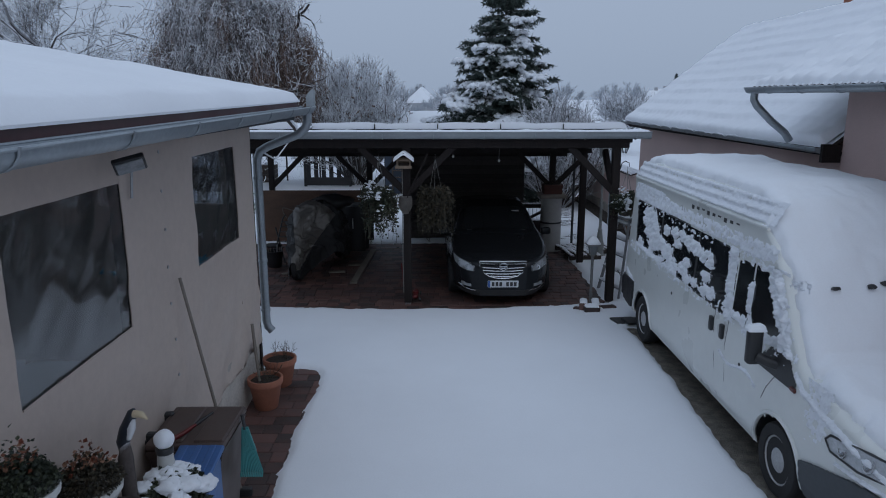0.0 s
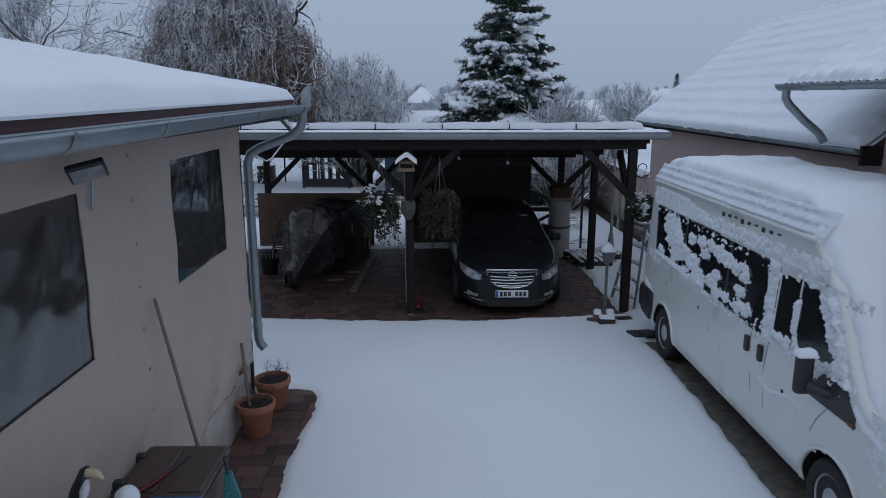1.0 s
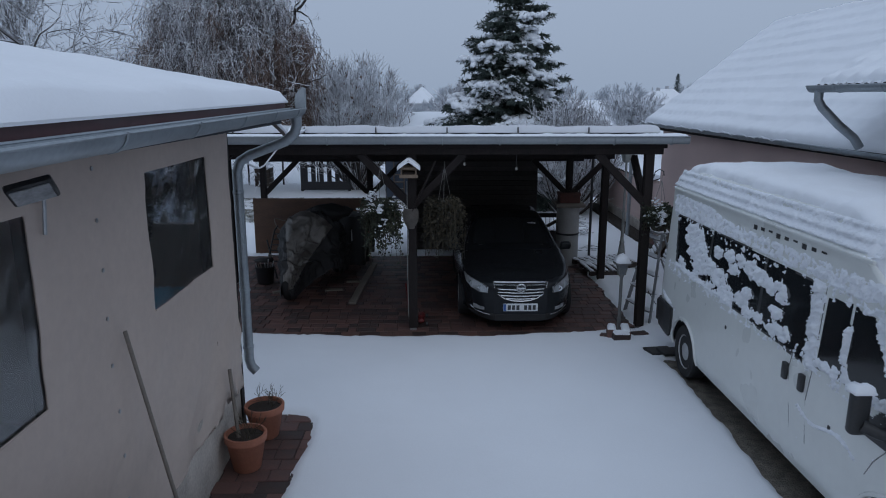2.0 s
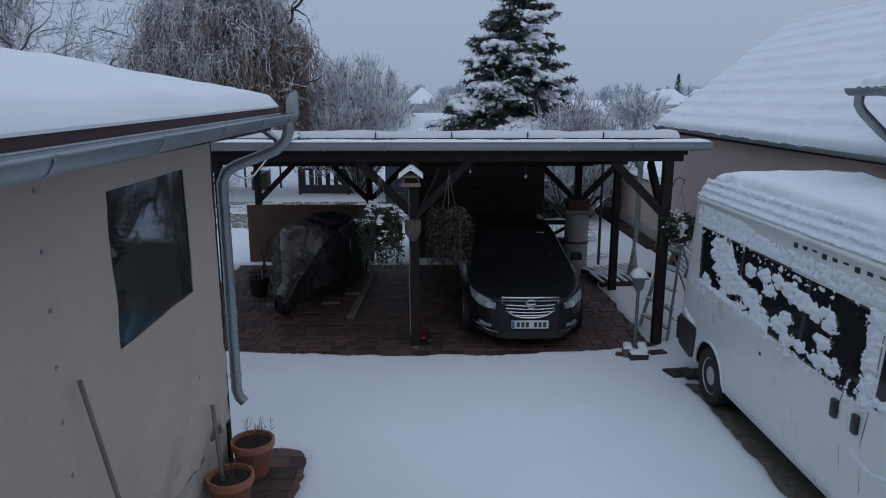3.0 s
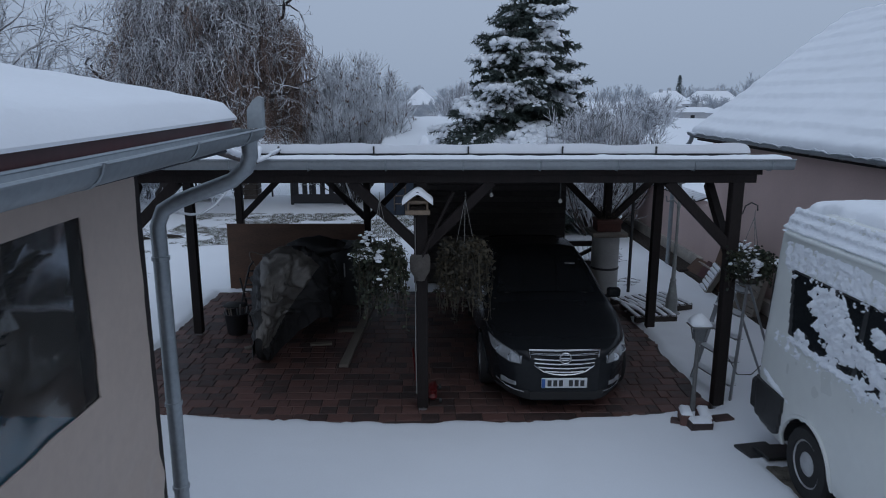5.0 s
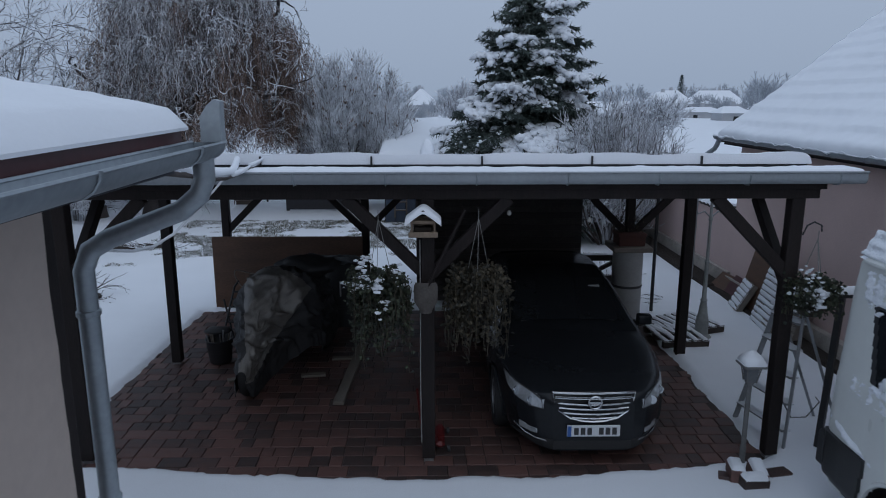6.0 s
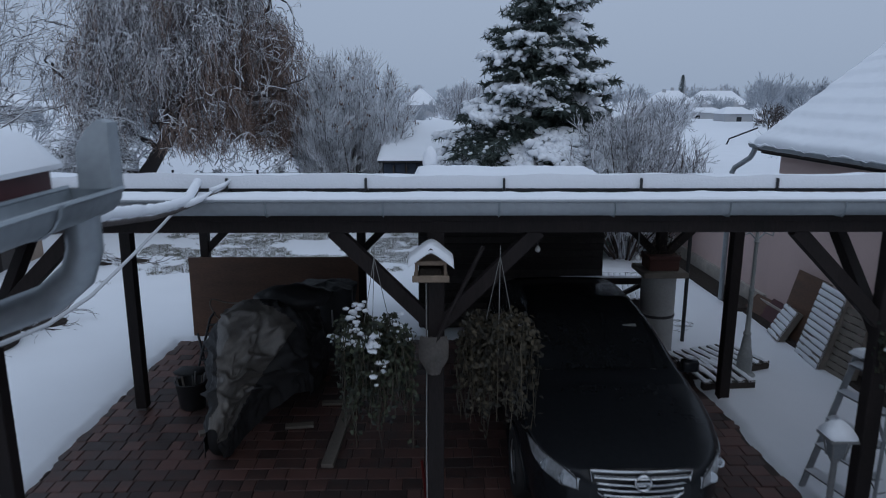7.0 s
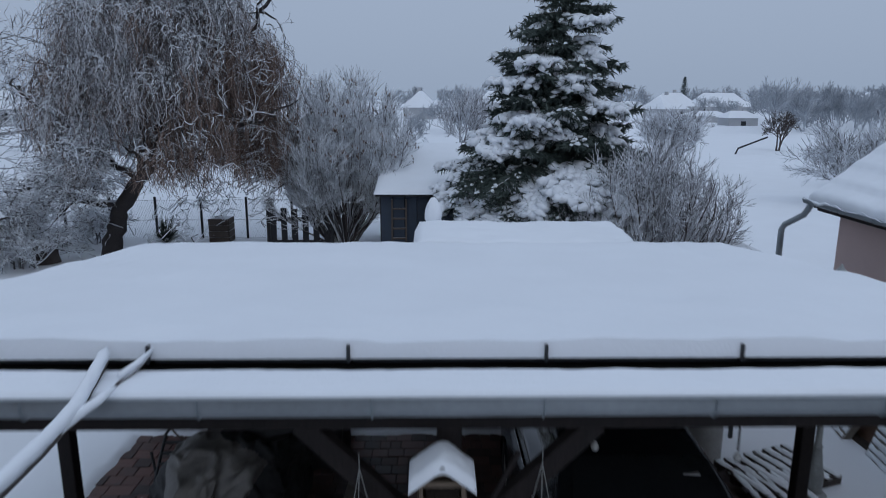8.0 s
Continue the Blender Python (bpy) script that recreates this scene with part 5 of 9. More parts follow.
GLOBE = mat("frosted_globe", (0.36, 0.36, 0.35), 0.3, var=0.05, bump=0.0)
for lx, lz in ((0.38, 2.56), (1.155, 2.49)):
    lamp = thing("pendant_lamp", (lx, 11.15, lz), "small unlit bulb hanging from the carport beam", "lamp", group="bulbs under the carport beam")
    part("globe", lathe(bmesh.new(), [(0.006, lz + 0.030), (0.012, lz + 0.024), (0.022, lz + 0.004), (0.017, lz - 0.014), (0.004, lz - 0.021)], 14, ox=lx, oy=11.15), GLOBE, lamp, smooth=60, world=True)
    part("flex", tube(bmesh.new(), [(lx, 11.15, lz + 0.04), (lx, 11.15, 2.72)], 0.006, 5), BLACK_PLASTIC, lamp, world=True)


# covered motorcycle
COVER_BLACK = mat("black_cover_cloth", (0.020, 0.020, 0.021), 0.6, var=0.3, s1=5, s2=60, bump=0.3)
COVER_SILVER = mat("silver_cover_cloth", (0.165, 0.155, 0.143), 0.4, metal=0.35, var=0.2, s1=4, s2=60, bump=0.3)


def build_motorcycle():
    bike = thing("motorcycle", (-2.45, 13.4, 0.0), "motorcycle under a wrinkled black and silver weather cover", "motorcycle")
    st = [(12.44, -2.66, 0.07, 0.10, 0.42), (12.55, -2.65, 0.11, 0.06, 0.60), (12.7, -2.63, 0.14, 0.10, 0.80), (12.9, -2.60, 0.20, 0.16, 1.05), (13.08, -2.54, 0.30, 0.30, 1.28), (13.22, -2.46, 0.46, 0.45, 1.44),
          (13.42, -2.36, 0.54, 0.40, 1.50), (13.7, -2.30, 0.42, 0.20, 1.38), (14.0, -2.22, 0.36, 0.16, 1.22), (14.4, -2.15, 0.33, 0.14, 1.14), (14.75, -2.1, 0.27, 0.2, 1.02), (14.95, -2.08, 0.15, 0.3, 0.85)]
    panel = in_poly([(-2.80, 1.40), (-2.74, 1.50), (-2.42, 1.53), (-2.15, 1.42), (-1.94, 1.20), (-2.27, 0.76), (-2.41, 0.56), (-2.55, 0.26), (-2.70, 0.26), (-2.70, 0.50), (-2.62, 0.62), (-2.68, 0.92), (-2.76, 1.25)])
    ny, na = 190, 150
    grid = []
    for j in range(ny + 1):
        y = st[0][0] + (st[-1][0] - st[0][0]) * j / ny
        cx, h, zb, zt = [table([(s[0], s[k]) for s in st], y) for k in (1, 2, 3, 4)]
        row = []
        for i in range(na + 1):
            a = math.pi * i / na
            ca, sa = math.cos(a), math.sin(a)
            x = cx - h * math.copysign(abs(ca) ** 0.75, ca)
            z = zb + (zt - zb) * sa ** 0.6
            q = 9 * z + 4.5 * x + 2.2 * fbm(x * 2.5, y * 2.0, z * 2.5)
            fold = (1 - abs(math.sin(q))) ** 3 * (0.35 + abs(fbm(x * 3, y * 3, z * 2.0))) + 0.6 * (1 - abs(math.sin(1.9 * q + 2 * fbm(x * 5, z * 5, 4.0)))) ** 3 * abs(fbm(x * 4, z * 3, 9.0))
            w = 0.045 * fbm(x * 2 + 4, y * 3, z * 4 - x * 2, 3) + 0.11 * fold * smoothstep(0.3, 0.6, z) + 0.03 * abs(fbm(x * 9, y * 9, z * 9, 2)) * smoothstep(0.9, 0.5, z)
            row.append(Vector((x + w * (-ca), y - 0.5 * w * sa, z + 0.4 * w * sa)))
        grid.append(row)
    sets = {True: ([], [], {}), False: ([], [], {})}
    for j in range(ny):
        for i in range(na):
            mid = (grid[j][i] + grid[j + 1][i + 1]) / 2
            silver = panel(mid.x + 0.02 * fbm(mid.z * 4, 3.0), mid.z) and mid.y < 13.45 and i / na < 0.93
            vs, fs, keep = sets[silver]
            q = []
            for a, b in ((j, i), (j, i + 1), (j + 1, i + 1), (j + 1, i)):
                if (a, b) not in keep:
                    keep[a, b] = len(vs)
                    vs.append(grid[a][b])
                q.append(keep[a, b])
            fs.append(q)
    part("cover", raw("cover", sets[False][0], sets[False][1], COVER_BLACK, smooth=170), COVER_BLACK, bike, "black cover cloth", world=True)
    part("cover_panel", raw("cover_panel", sets[True][0], sets[True][1], COVER_SILVER, smooth=170), COVER_SILVER, bike, "silver cover panel", world=True)
    for y in (12.55, 14.55):
        bm = bmesh.new()
        lathe(bm, [(0.2, -0.06), (0.29, -0.055), (0.31, -0.02), (0.31, 0.02), (0.29, 0.055), (0.2, 0.06)], 28)
        part("wheel", bmesh_moved(bm, Matrix.Translation((-2.66 if y < 13 else -2.1, y + 0.2, 0.31)) @ Matrix.Rotation(radians(90), 4, "Y")), RUBBER, bike, smooth=40, world=True)
    bm = bmesh.new()
    blob(bm, (-2.05, 13.75, 1.42), 0.42, 0.25, 0.15, 2.0, 0.3, 3)
    part("folded_cloth", bm, COVER_BLACK, bike, smooth=170, world=True)


build_motorcycle()


def sheeted_stack():
    """Bulky goods under a black sheet, slack between the corners."""
    t = thing("sheeted_stack", (-1.95, 15.6, 0.0), "bulky goods under a slack black plastic sheet by the plywood", "covered goods")
    V, F = [], []
    n, m = 40, 24
    for j in range(m + 1):
        for i in range(n + 1):
            a = 2 * math.pi * i / n
            v = j / m
            r = 1.0 if v < 0.7 else max(0.0, 1 - ((v - 0.7) / 0.3) ** 2.2)
            c, s_ = math.cos(a), math.sin(a)
            k = 1 / max(abs(c), abs(s_)) ** 0.75
            w = 1 + 0.12 * fbm(c * 2.2, s_ * 2.2, v * 3.0, 3) + 0.10 * (1 - v) * math.sin(7 * a)
            z = 1.06 * min(1.0, v / 0.7) + 0.05 * fbm(c * 3 * r, s_ * 3 * r, 4.0) * (v > 0.6) + 0.06 * (1 - r)
            V.append((-1.95 + 0.40 * r * c * k * w, 15.6 + 0.32 * r * s_ * k * w, max(0.005, z)))
    for j in range(m):
        for i in range(n):
            q = j * (n + 1) + i
            F.append((q, q + 1, q + n + 2, q + n + 1))
    part("sheet", raw("sheet", V, F, COVER_BLACK, smooth=170), COVER_BLACK, t, world=True)
    bm = bmesh.new()
    tube(bm, [(-1.82, 15.22, 0.55), (-1.82, 15.2, 0.80)], 0.014, 6)
    part("pale_strap", bm, STEEL, t, world=True)


sheeted_stack()
board = solo("plywood_sheet", boxes((-4.15, -1.56, 16.28, 16.30, 0.02, 1.31), bevel=0.003), PLY, "brown weathered plywood sheet standing against the posts", "plywood sheet")
plank = thing("plank", (-1.45, 13.8, 0.02), "long pale weathered plank lying on the pavers", "plank")
bm = bmesh.new()
bar(bm, (-1.50, 12.38, 0.035), (-1.36, 15.3, 0.035), 0.13, 0.045)
part("timber", bm, GREY_WOOD, plank, world=True)
for k, (x, y, rz) in enumerate(((-1.95, 13.3, 8), (-2.9, 13.2, 30), (-1.62, 13.9, 4))):
    solo("offcut", boxes((-0.16, 0.16, -0.05, 0.05, 0, 0.03), bevel=0.003), GREY_WOOD, "short board offcut on the pavers", "board", group="offcuts on the pavers", at=pose(x, y, 0.005, 0, 0, rz))


def build_bucket():
    x, y = -3.35, 13.85
    b = thing("bucket", (x, y, 0.0), "black bucket of garden tools on the pavers", "bucket")
    bm = bmesh.new()
    lathe(bm, [(0.13, 0.0), (0.15, 0.02), (0.185, 0.33), (0.20, 0.345), (0.185, 0.35), (0.17, 0.33), (0.14, 0.03)], 24, ox=x, oy=y)
    part("pail", bm, BLACK_PLASTIC, b, smooth=50, world=True)
    rng = random.Random(4)
    for k in range(7):
        a = 6.28 * k / 7
        bm = bmesh.new()
        tube(bm, [(x + 0.10 * math.cos(a), y + 0.1 * math.sin(a), 0.05), (x + 0.17 * math.cos(a), y + 0.17 * math.sin(a), 0.42 + rng.uniform(0, 0.1))], 0.011, 6)
        part("tool_handle", bm, GREY_WOOD if k % 2 else STEEL, b, world=True)
    bm = bmesh.new()
    blob(bm, (x - 0.02, y + 0.02, 0.46), 0.2, 0.12, 0.05, 1.0)
    part("rag", bm, COVER_BLACK, b, smooth=170, world=True)
    c = thing("folding_chair", (-3.2, 14.35, 0.0), "dark folded garden chair beside the covered motorcycle", "chair")
    for dx in (0.0, 0.42):
        bm = bmesh.new()
        tube(bm, [(-3.45 + dx, 14.1, 0.02), (-3.25 + dx, 14.4, 0.95), (-3.2 + dx, 14.45, 1.02)], 0.016, 8)
        part("frame_tube", bm, BLACK_PLASTIC, c, smooth=60, world=True)
        bm = bmesh.new()
        tube(bm, [(-3.18 + dx, 14.1, 0.02), (-3.42 + dx, 14.4, 0.75)], 0.016, 8)
        part("leg", bm, BLACK_PLASTIC, c, smooth=60, world=True)
    for k in range(6):
        bm = bmesh.new()
        f = 0.35 + 0.11 * k
        bar(bm, (-3.45 + 0.2 * f, 14.1 + 0.3 * f, 0.95 * f + 0.02), (-3.03 + 0.2 * f, 14.1 + 0.3 * f, 0.95 * f + 0.02), 0.06, 0.015)
        part("slat", bm, BLACK_PLASTIC, c, world=True)
    h = thing("basket_hoop", (-3.0, 14.5, 1.02), "thin wicker hoop lying over the folded chair", "basket")
    bm = bmesh.new()
    tube(bm, [(-3.0 + 0.27 * math.cos(a), 14.5 + 0.1 * math.sin(a), 1.06 + 0.11 * math.sin(a) + 0.08 * math.cos(2 * a)) for a in [6.283 * k / 28 for k in range(29)]], 0.010, 5, caps=False)
    part("hoop", bm, GREY_WOOD, h, smooth=60, world=True)


build_bucket()

# ---- things on the snow between carport and house ----
LANTERN_PAINT = mat("dull_grey_lantern_paint", (0.15, 0.15, 0.15), 0.65, var=0.3, s1=6, s2=40, bump=0.2)


def build_birdtable():
    x, y = 2.76, 10.93
    b = thing("garden_lantern", (x, y, 0.0), "grey lantern-shaped garden light on a thin post, roof capped with snow", "garden light")
    bm = bmesh.new()
    lathe(bm, [(0.03, 0.02), (0.03, 0.3), (0.024, 0.32), (0.024, 0.95), (0.04, 0.98), (0.05, 1.0)], 12, ox=x, oy=y)
    part("post", bm, LANTERN_PAINT, b, smooth=50, world=True)
    bm = bmesh.new()
    rings = [(0.06, 1.0), (0.085, 1.16), (0.10, 1.165)]
    for k in range(4):
        a = math.pi / 4 + math.pi / 2 * k
        tube(bm, [(x + 0.062 * math.cos(a), y + 0.062 * math.sin(a), 1.0), (x + 0.10 * math.cos(a), y + 0.10 * math.sin(a), 1.17)], 0.008, 5)
    part("cage", bm, LANTERN_PAINT, b, world=True)
    bm = bmesh.new()
    lathe(bm, [(0.055, 1.0), (0.088, 1.165)], 4, m=Matrix.Translation((x, y, 0)) @ Matrix.Rotation(math.pi / 4, 4, "Z"))
    part("panes", bm, mat("cloudy_lantern_glass", (0.16, 0.17, 0.18), 0.2, var=0.2, bump=0.0), b, world=True)
    bm = bmesh.new()
    lathe(bm, [(0.155, 1.165), (0.155, 1.18), (0.03, 1.27), (0.012, 1.29), (0.012, 1.32)], 4, m=Matrix.Translation((x, y, 0)) @ Matrix.Rotation(math.pi / 4, 4, "Z"))
    part("roof", bm, LANTERN_PAINT, b, world=True)
    bm = bmesh.new()
    lathe(bm, [(0.15, 1.185), (0.158, 1.20), (0.10, 1.275), (0.03, 1.32), (0.005, 1.33)], 4, m=Matrix.Translation((x, y, 0)) @ Matrix.Rotation(math.pi / 4, 4, "Z"))
    bmesh.ops.bevel(bm, geom=bm.edges[:], offset=0.012, segments=2, affect="EDGES")
    part("snow_cap", bm, SNOW, b, "snow cap", smooth=80, world=True)
    b.matrix_basis = pose(x, y, -0.08)


build_birdtable()
for k, (x, y, z, rz, ry) in enumerate(((2.58, 10.66, 0.06, 78, 4), (2.78, 10.64, 0.06, 82, -6), (2.68, 10.50, 0.03, 5, 3), (3.02, 10.72, 0.01, 12, 0), (2.50, 10.70, 0.0, 70, 10))):
    st = thing("loose_brick", (x, y, z), "loose paving brick with a pad of snow at the lantern's foot", "brick", group="loose bricks at the lantern", rz=rz, ry=ry)
    big = k < 3
    part("brick", boxes((-0.125, 0.125, -0.07, 0.07, -0.05 if big else 0.0, 0.10 if big else 0.06), bevel=0.008), PAVER, st)
    if big:
        part("snow_pad", drift(lambda u, v: (-0.12 + 0.24 * u, -0.066 + 0.132 * v, 0.098), 12, 8, 0.24, 0.13, 0.055, rim=0.045, name="snow_pad"), SNOW, st, "pad of snow")


def build_ladder():
    l = thing("stepladder", (3.5, 11.6, 0.03), "old aluminium stepladder standing open in the snow", "ladder")
    A, B, top_a, top_b = Vector((3.14, 11.95, 0.03)), Vector((3.32, 11.2, 0.03)), Vector((3.42, 11.82, 1.42)), Vector((3.50, 11.42, 1.42))
    for p, q in ((A, top_a), (B, top_b)):
        bm = bmesh.new()
        bar(bm, p, q, 0.028, 0.055)
        part("rail", bm, ALU, l, world=True)
    for p, q in ((Vector((4.05, 11.92, 0.03)), top_a), (Vector((3.98, 11.25, 0.03)), top_b)):
        bm = bmesh.new()
        tube(bm, [p, q + Vector((0.03, 0, 0)), q + Vector((-0.03, 0, 0.02))], 0.016, 8)
        part("rear_leg", bm, ALU, l, smooth=60, world=True)
    for k in range(5):
        f = 0.14 + 0.2 * k
        a, b = A.lerp(top_a, f), B.lerp(top_b, f)
        bm = bmesh.new()
        bar(bm, a, b, 0.10, 0.022)
        step = part("step", bm, ALU, l, world=True)
        part("step_snow", drift(lambda u, v, a=a, b=b: tuple(a.lerp(b, u) + Vector((-0.05 + 0.1 * v, 0, 0.012))), 14, 6, 0.5, 0.10, 0.035, rim=0.035, name="step_snow"), SNOW, step, "snow", world=True)
    bm = bmesh.new()
    bar(bm, top_a + Vector((0.02, 0.03, 0.03)), top_b + Vector((0.02, -0.03, 0.03)), 0.2, 0.025)
    plat = part("platform", bm, ALU, l, world=True)
    part("platform_snow", drift(lambda u, v: tuple(top_a.lerp(top_b, u) + Vector((-0.08 + 0.2 * v, 0, 0.043))), 14, 8, 0.45, 0.2, 0.05, rim=0.05, name="platform_snow"), SNOW, plat, "snow", world=True)
    bm = bmesh.new()
    tube(bm, [(3.3, 11.3, 0.55), (3.45, 11.35, 0.32), (3.7, 11.5, 0.25), (3.95, 11.7, 0.33), (4.02, 11.9, 0.30)], 0.006, 5)
    part("cord", bm, BLACK_PLASTIC, l, world=True)


build_ladder()
gp = thing("gate_post", (3.72, 11.25, 0.0), "dark steel post with a snow-topped crossbar", "post")
bm = bmesh.new()
bar(bm, (3.69, 11.22, 0.0), (3.80, 11.3, 1.66), 0.06, 0.06)
part("post", bm, BLACK_PLASTIC, gp, world=True)
part("crossbar", boxes((3.68, 4.35, 11.27, 11.33, 1.66, 1.72), bevel=0.004), BLACK_PLASTIC, gp, world=True)
part("bar_snow", drift(lambda u, v: (3.66 + 0.70 * u, 11.255 + 0.09 * v, 1.72), 24, 6, 0.7, 0.09, 0.06, rim=0.045, name="bar_snow"), SNOW, gp, "snow", world=True)


def build_column():
    x, y = 2.80, 15.4
    c = thing("planter_column", (x, y, 0), "round pale concrete column with a planted terracotta trough around a carport post", "column")
    bm = bmesh.new()
    lathe(bm, [(0.24, 0.0), (0.24, 1.27)], 32, ox=x, oy=y)
    part("shaft", bm, CONCRETE, c, smooth=40, world=True)
    bm = bmesh.new()
    lathe(bm, [(0.246, 0.66), (0.25, 0.67), (0.25, 0.69), (0.246, 0.70)], 32, ox=x, oy=y)
    part("strap", bm, BLACK_PLASTIC, c, smooth=40, world=True)
    part("cap_slab", boxes((x - 0.31, x + 0.31, y - 0.31, y + 0.31, 1.27, 1.35), bevel=0.012), GREY_WOOD, c, world=True)
    bm = boxes((x - 0.21, x + 0.21, y - 0.20, y + 0.16, 1.35, 1.53), (x - 0.225, x + 0.225, y - 0.215, y + 0.175, 1.50, 1.56), bevel=0.012)
    part("trough", bm, mat("wet_dark_terracotta", (0.085, 0.035, 0.028), 0.8, var=0.3, s1=7, s2=50, bump=0.3), c, "dark wet terracotta plant trough round the post", world=True)
    rng = random.Random(12)
    spots = [Vector((x + rng.uniform(-0.22, 0.22), y + rng.uniform(-0.2, 0.16), 1.54 + 0.28 * rng.random() ** 1.7)) for k in range(420)]
    part("withered_plant", leaf_cloud("withered_plant", LEAF_DARK, spots, 0.026, 12, droop=-0.2), LEAF_DARK, c, world=True)["kind"] = "stuff"


build_column()


def build_lamppost():
    x, y = 3.79, 14.66
    p = thing("lamp_post", (x, y, 0), "ornate pale garden lamp post on a flared base", "lamp post")
    bm = bmesh.new()
    lathe(bm, [(0.15, 0.0), (0.15, 0.05), (0.10, 0.09), (0.095, 0.30), (0.07, 0.42), (0.055, 0.55), (0.043, 0.6), (0.055, 0.63), (0.035, 0.66), (0.029, 1.2), (0.04, 1.23), (0.026, 1.26), (0.023, 1.85), (0.036, 1.88), (0.023, 1.92), (0.022, 2.25)], 20, ox=x, oy=y)
    part("shaft", bm, GREY_PAINT, p, smooth=40, world=True)
    for s in (-1, 1):
        bm = bmesh.new()
        tube(bm, [(x, y, 1.9), (x + 0.10 * s, y, 2.0), (x + 0.2 * s, y, 1.96), (x + 0.22 * s, y, 2.06)], 0.012, 6)
        part("arm", bm, GREY_PAINT, p, smooth=60, world=True)
    bm = bmesh.new()
    lathe(bm, [(0.03, 2.25), (0.08, 2.27), (0.12, 2.5), (0.16, 2.52), (0.03, 2.66), (0.01, 2.70)], 6, ox=x, oy=y)
    part("lantern", bm, GREY_PAINT, p, world=True)


build_lamppost()
cp = thing("clothes_post", (3.42, 15.95, 0.0), "thin black steel post with a short snowy crossbar", "post")
bm = bmesh.new()
tube(bm, [(3.42, 15.95, 0), (3.42, 15.95, 2.25)], 0.03, 8)
part("pole", bm, BLACK_PLASTIC, cp, smooth=60, world=True)
part("crossbar", boxes((3.1, 3.75, 15.92, 15.98, 2.25, 2.31)), BLACK_PLASTIC, cp, world=True)
part("bar_snow", drift(lambda u, v: (3.08 + 0.70 * u, 15.9 + 0.09 * v, 2.31), 20, 6, 0.7, 0.09, 0.05, rim=0.045, name="bar_snow"), SNOW, cp, "snow", world=True)


rail = thing("fence_rail", (2.3, 16.32, 0.0), "dark low timber rail with a slanting brace behind the car", "rail")
part("bar", boxes((1.55, 3.02, 16.28, 16.36, 0.86, 0.97), bevel=0.006), DARK_WOOD, rail, world=True)
for px in (1.62, 2.95):
    part("post", boxes((px - 0.05, px + 0.05, 16.27, 16.37, -0.05, 0.86), bevel=0.006), DARK_WOOD, rail, world=True)
bm = bmesh.new()
bar(bm, (2.90, 16.40, 0.84), (2.30, 16.40, 0.52), 0.08, 0.06)
part("brace", bm, DARK_WOOD, rail, world=True)
part("bar_snow", drift(lambda u, v: (1.55 + 1.47 * u, 16.28 + 0.08 * v, 0.97), 30, 5, 1.47, 0.08, 0.02, rim=0.03, ragged=0.02, name="bar_snow"), SNOW, rail, "snow", world=True)
# snowed-in slatted panel lying behind the rail
sp = thing("slatted_panel", (2.72, 17.5, 0.20), "sloping slatted panel under ridges of snow", "panel", rx=14, rz=-8)
for k in range(11):
    x = -0.5 + 0.1 * k
    s = part("slat", boxes((x - 0.042, x + 0.042, -0.45, 0.45, 0.33, 0.355), bevel=0.004), DARK_WOOD, sp)
    part("slat_snow", drift(lambda u, v, x=x: (x - 0.046 + 0.092 * u, -0.45 + 0.9 * v, 0.355), 5, 18, 0.092, 0.9, 0.022, rim=0.03, rough=0.012, seed=k, name="slat_snow"), SNOW, s, "snow")
for y in (-0.4, 0.4):
    part("bearer", boxes((-0.55, 0.55, y - 0.04, y + 0.04, -0.42, 0.33), bevel=0.004), DARK_WOOD, sp)
# flat coils and prunings half buried by the clothes post
for k, (x, y, n) in enumerate(((3.48, 16.55, 12), (3.70, 16.75, 10), (3.55, 18.4, 34))):
    tw = thing("prunings", (x, y, 0.05), "thin snow-dusted prunings lying flat in the snow", "twigs", group="prunings in the snow")
    rng = random.Random(20 + k)
    bm = bmesh.new()
    for q in range(n):
        a, r = rng.uniform(0, 6.283), rng.uniform(0.10, 0.22) * (2 if n > 20 else 1)
        tube(bm, [(r * math.cos(a + 0.5 * m) * (1 + 0.1 * m), r * math.sin(a + 0.5 * m), 0.005 + 0.012 * math.sin(m + q) + (0.012 * q if n > 20 else 0.0)) for m in range(4)], 0.007, 4)
    part("stems", bm, BARK, tw)["kind"] = "stuff"


def pallet(at, rz=0, ry=0, rx=0, snow=True, n=8, w=0.8, l=1.15, label="snowy wooden pallet", wood=None, cover=0.022):
    wood = wood or GREY_WOOD
    p = thing("pallet", at, label, "pallet", group="pallets", rz=rz, ry=ry, rx=rx)
    for k in range(3):
        y = -w / 2 + 0.05 + (w - 0.1) * k / 2
        part("bearer", boxes((-l / 2, l / 2, y - 0.04, y + 0.04, 0.0, 0.09), bevel=0.004), wood, p)
    for k in range(n):
        x = -l / 2 + 0.05 + (l - 0.1) * k / (n - 1)
        s = part("slat", boxes((x - 0.042, x + 0.042, -w / 2, w / 2, 0.09, 0.112), bevel=0.003), wood, p)
        if snow:
            part("slat_snow", drift(lambda u, v, x=x: (x - 0.042 + 0.084 * u, -w / 2 + w * v, 0.112), 6, 20, 0.084, w, cover, rim=0.03, rough=0.012, seed=k, name="slat_snow", ragged=0.03), SNOW, s, "snow")
    return p


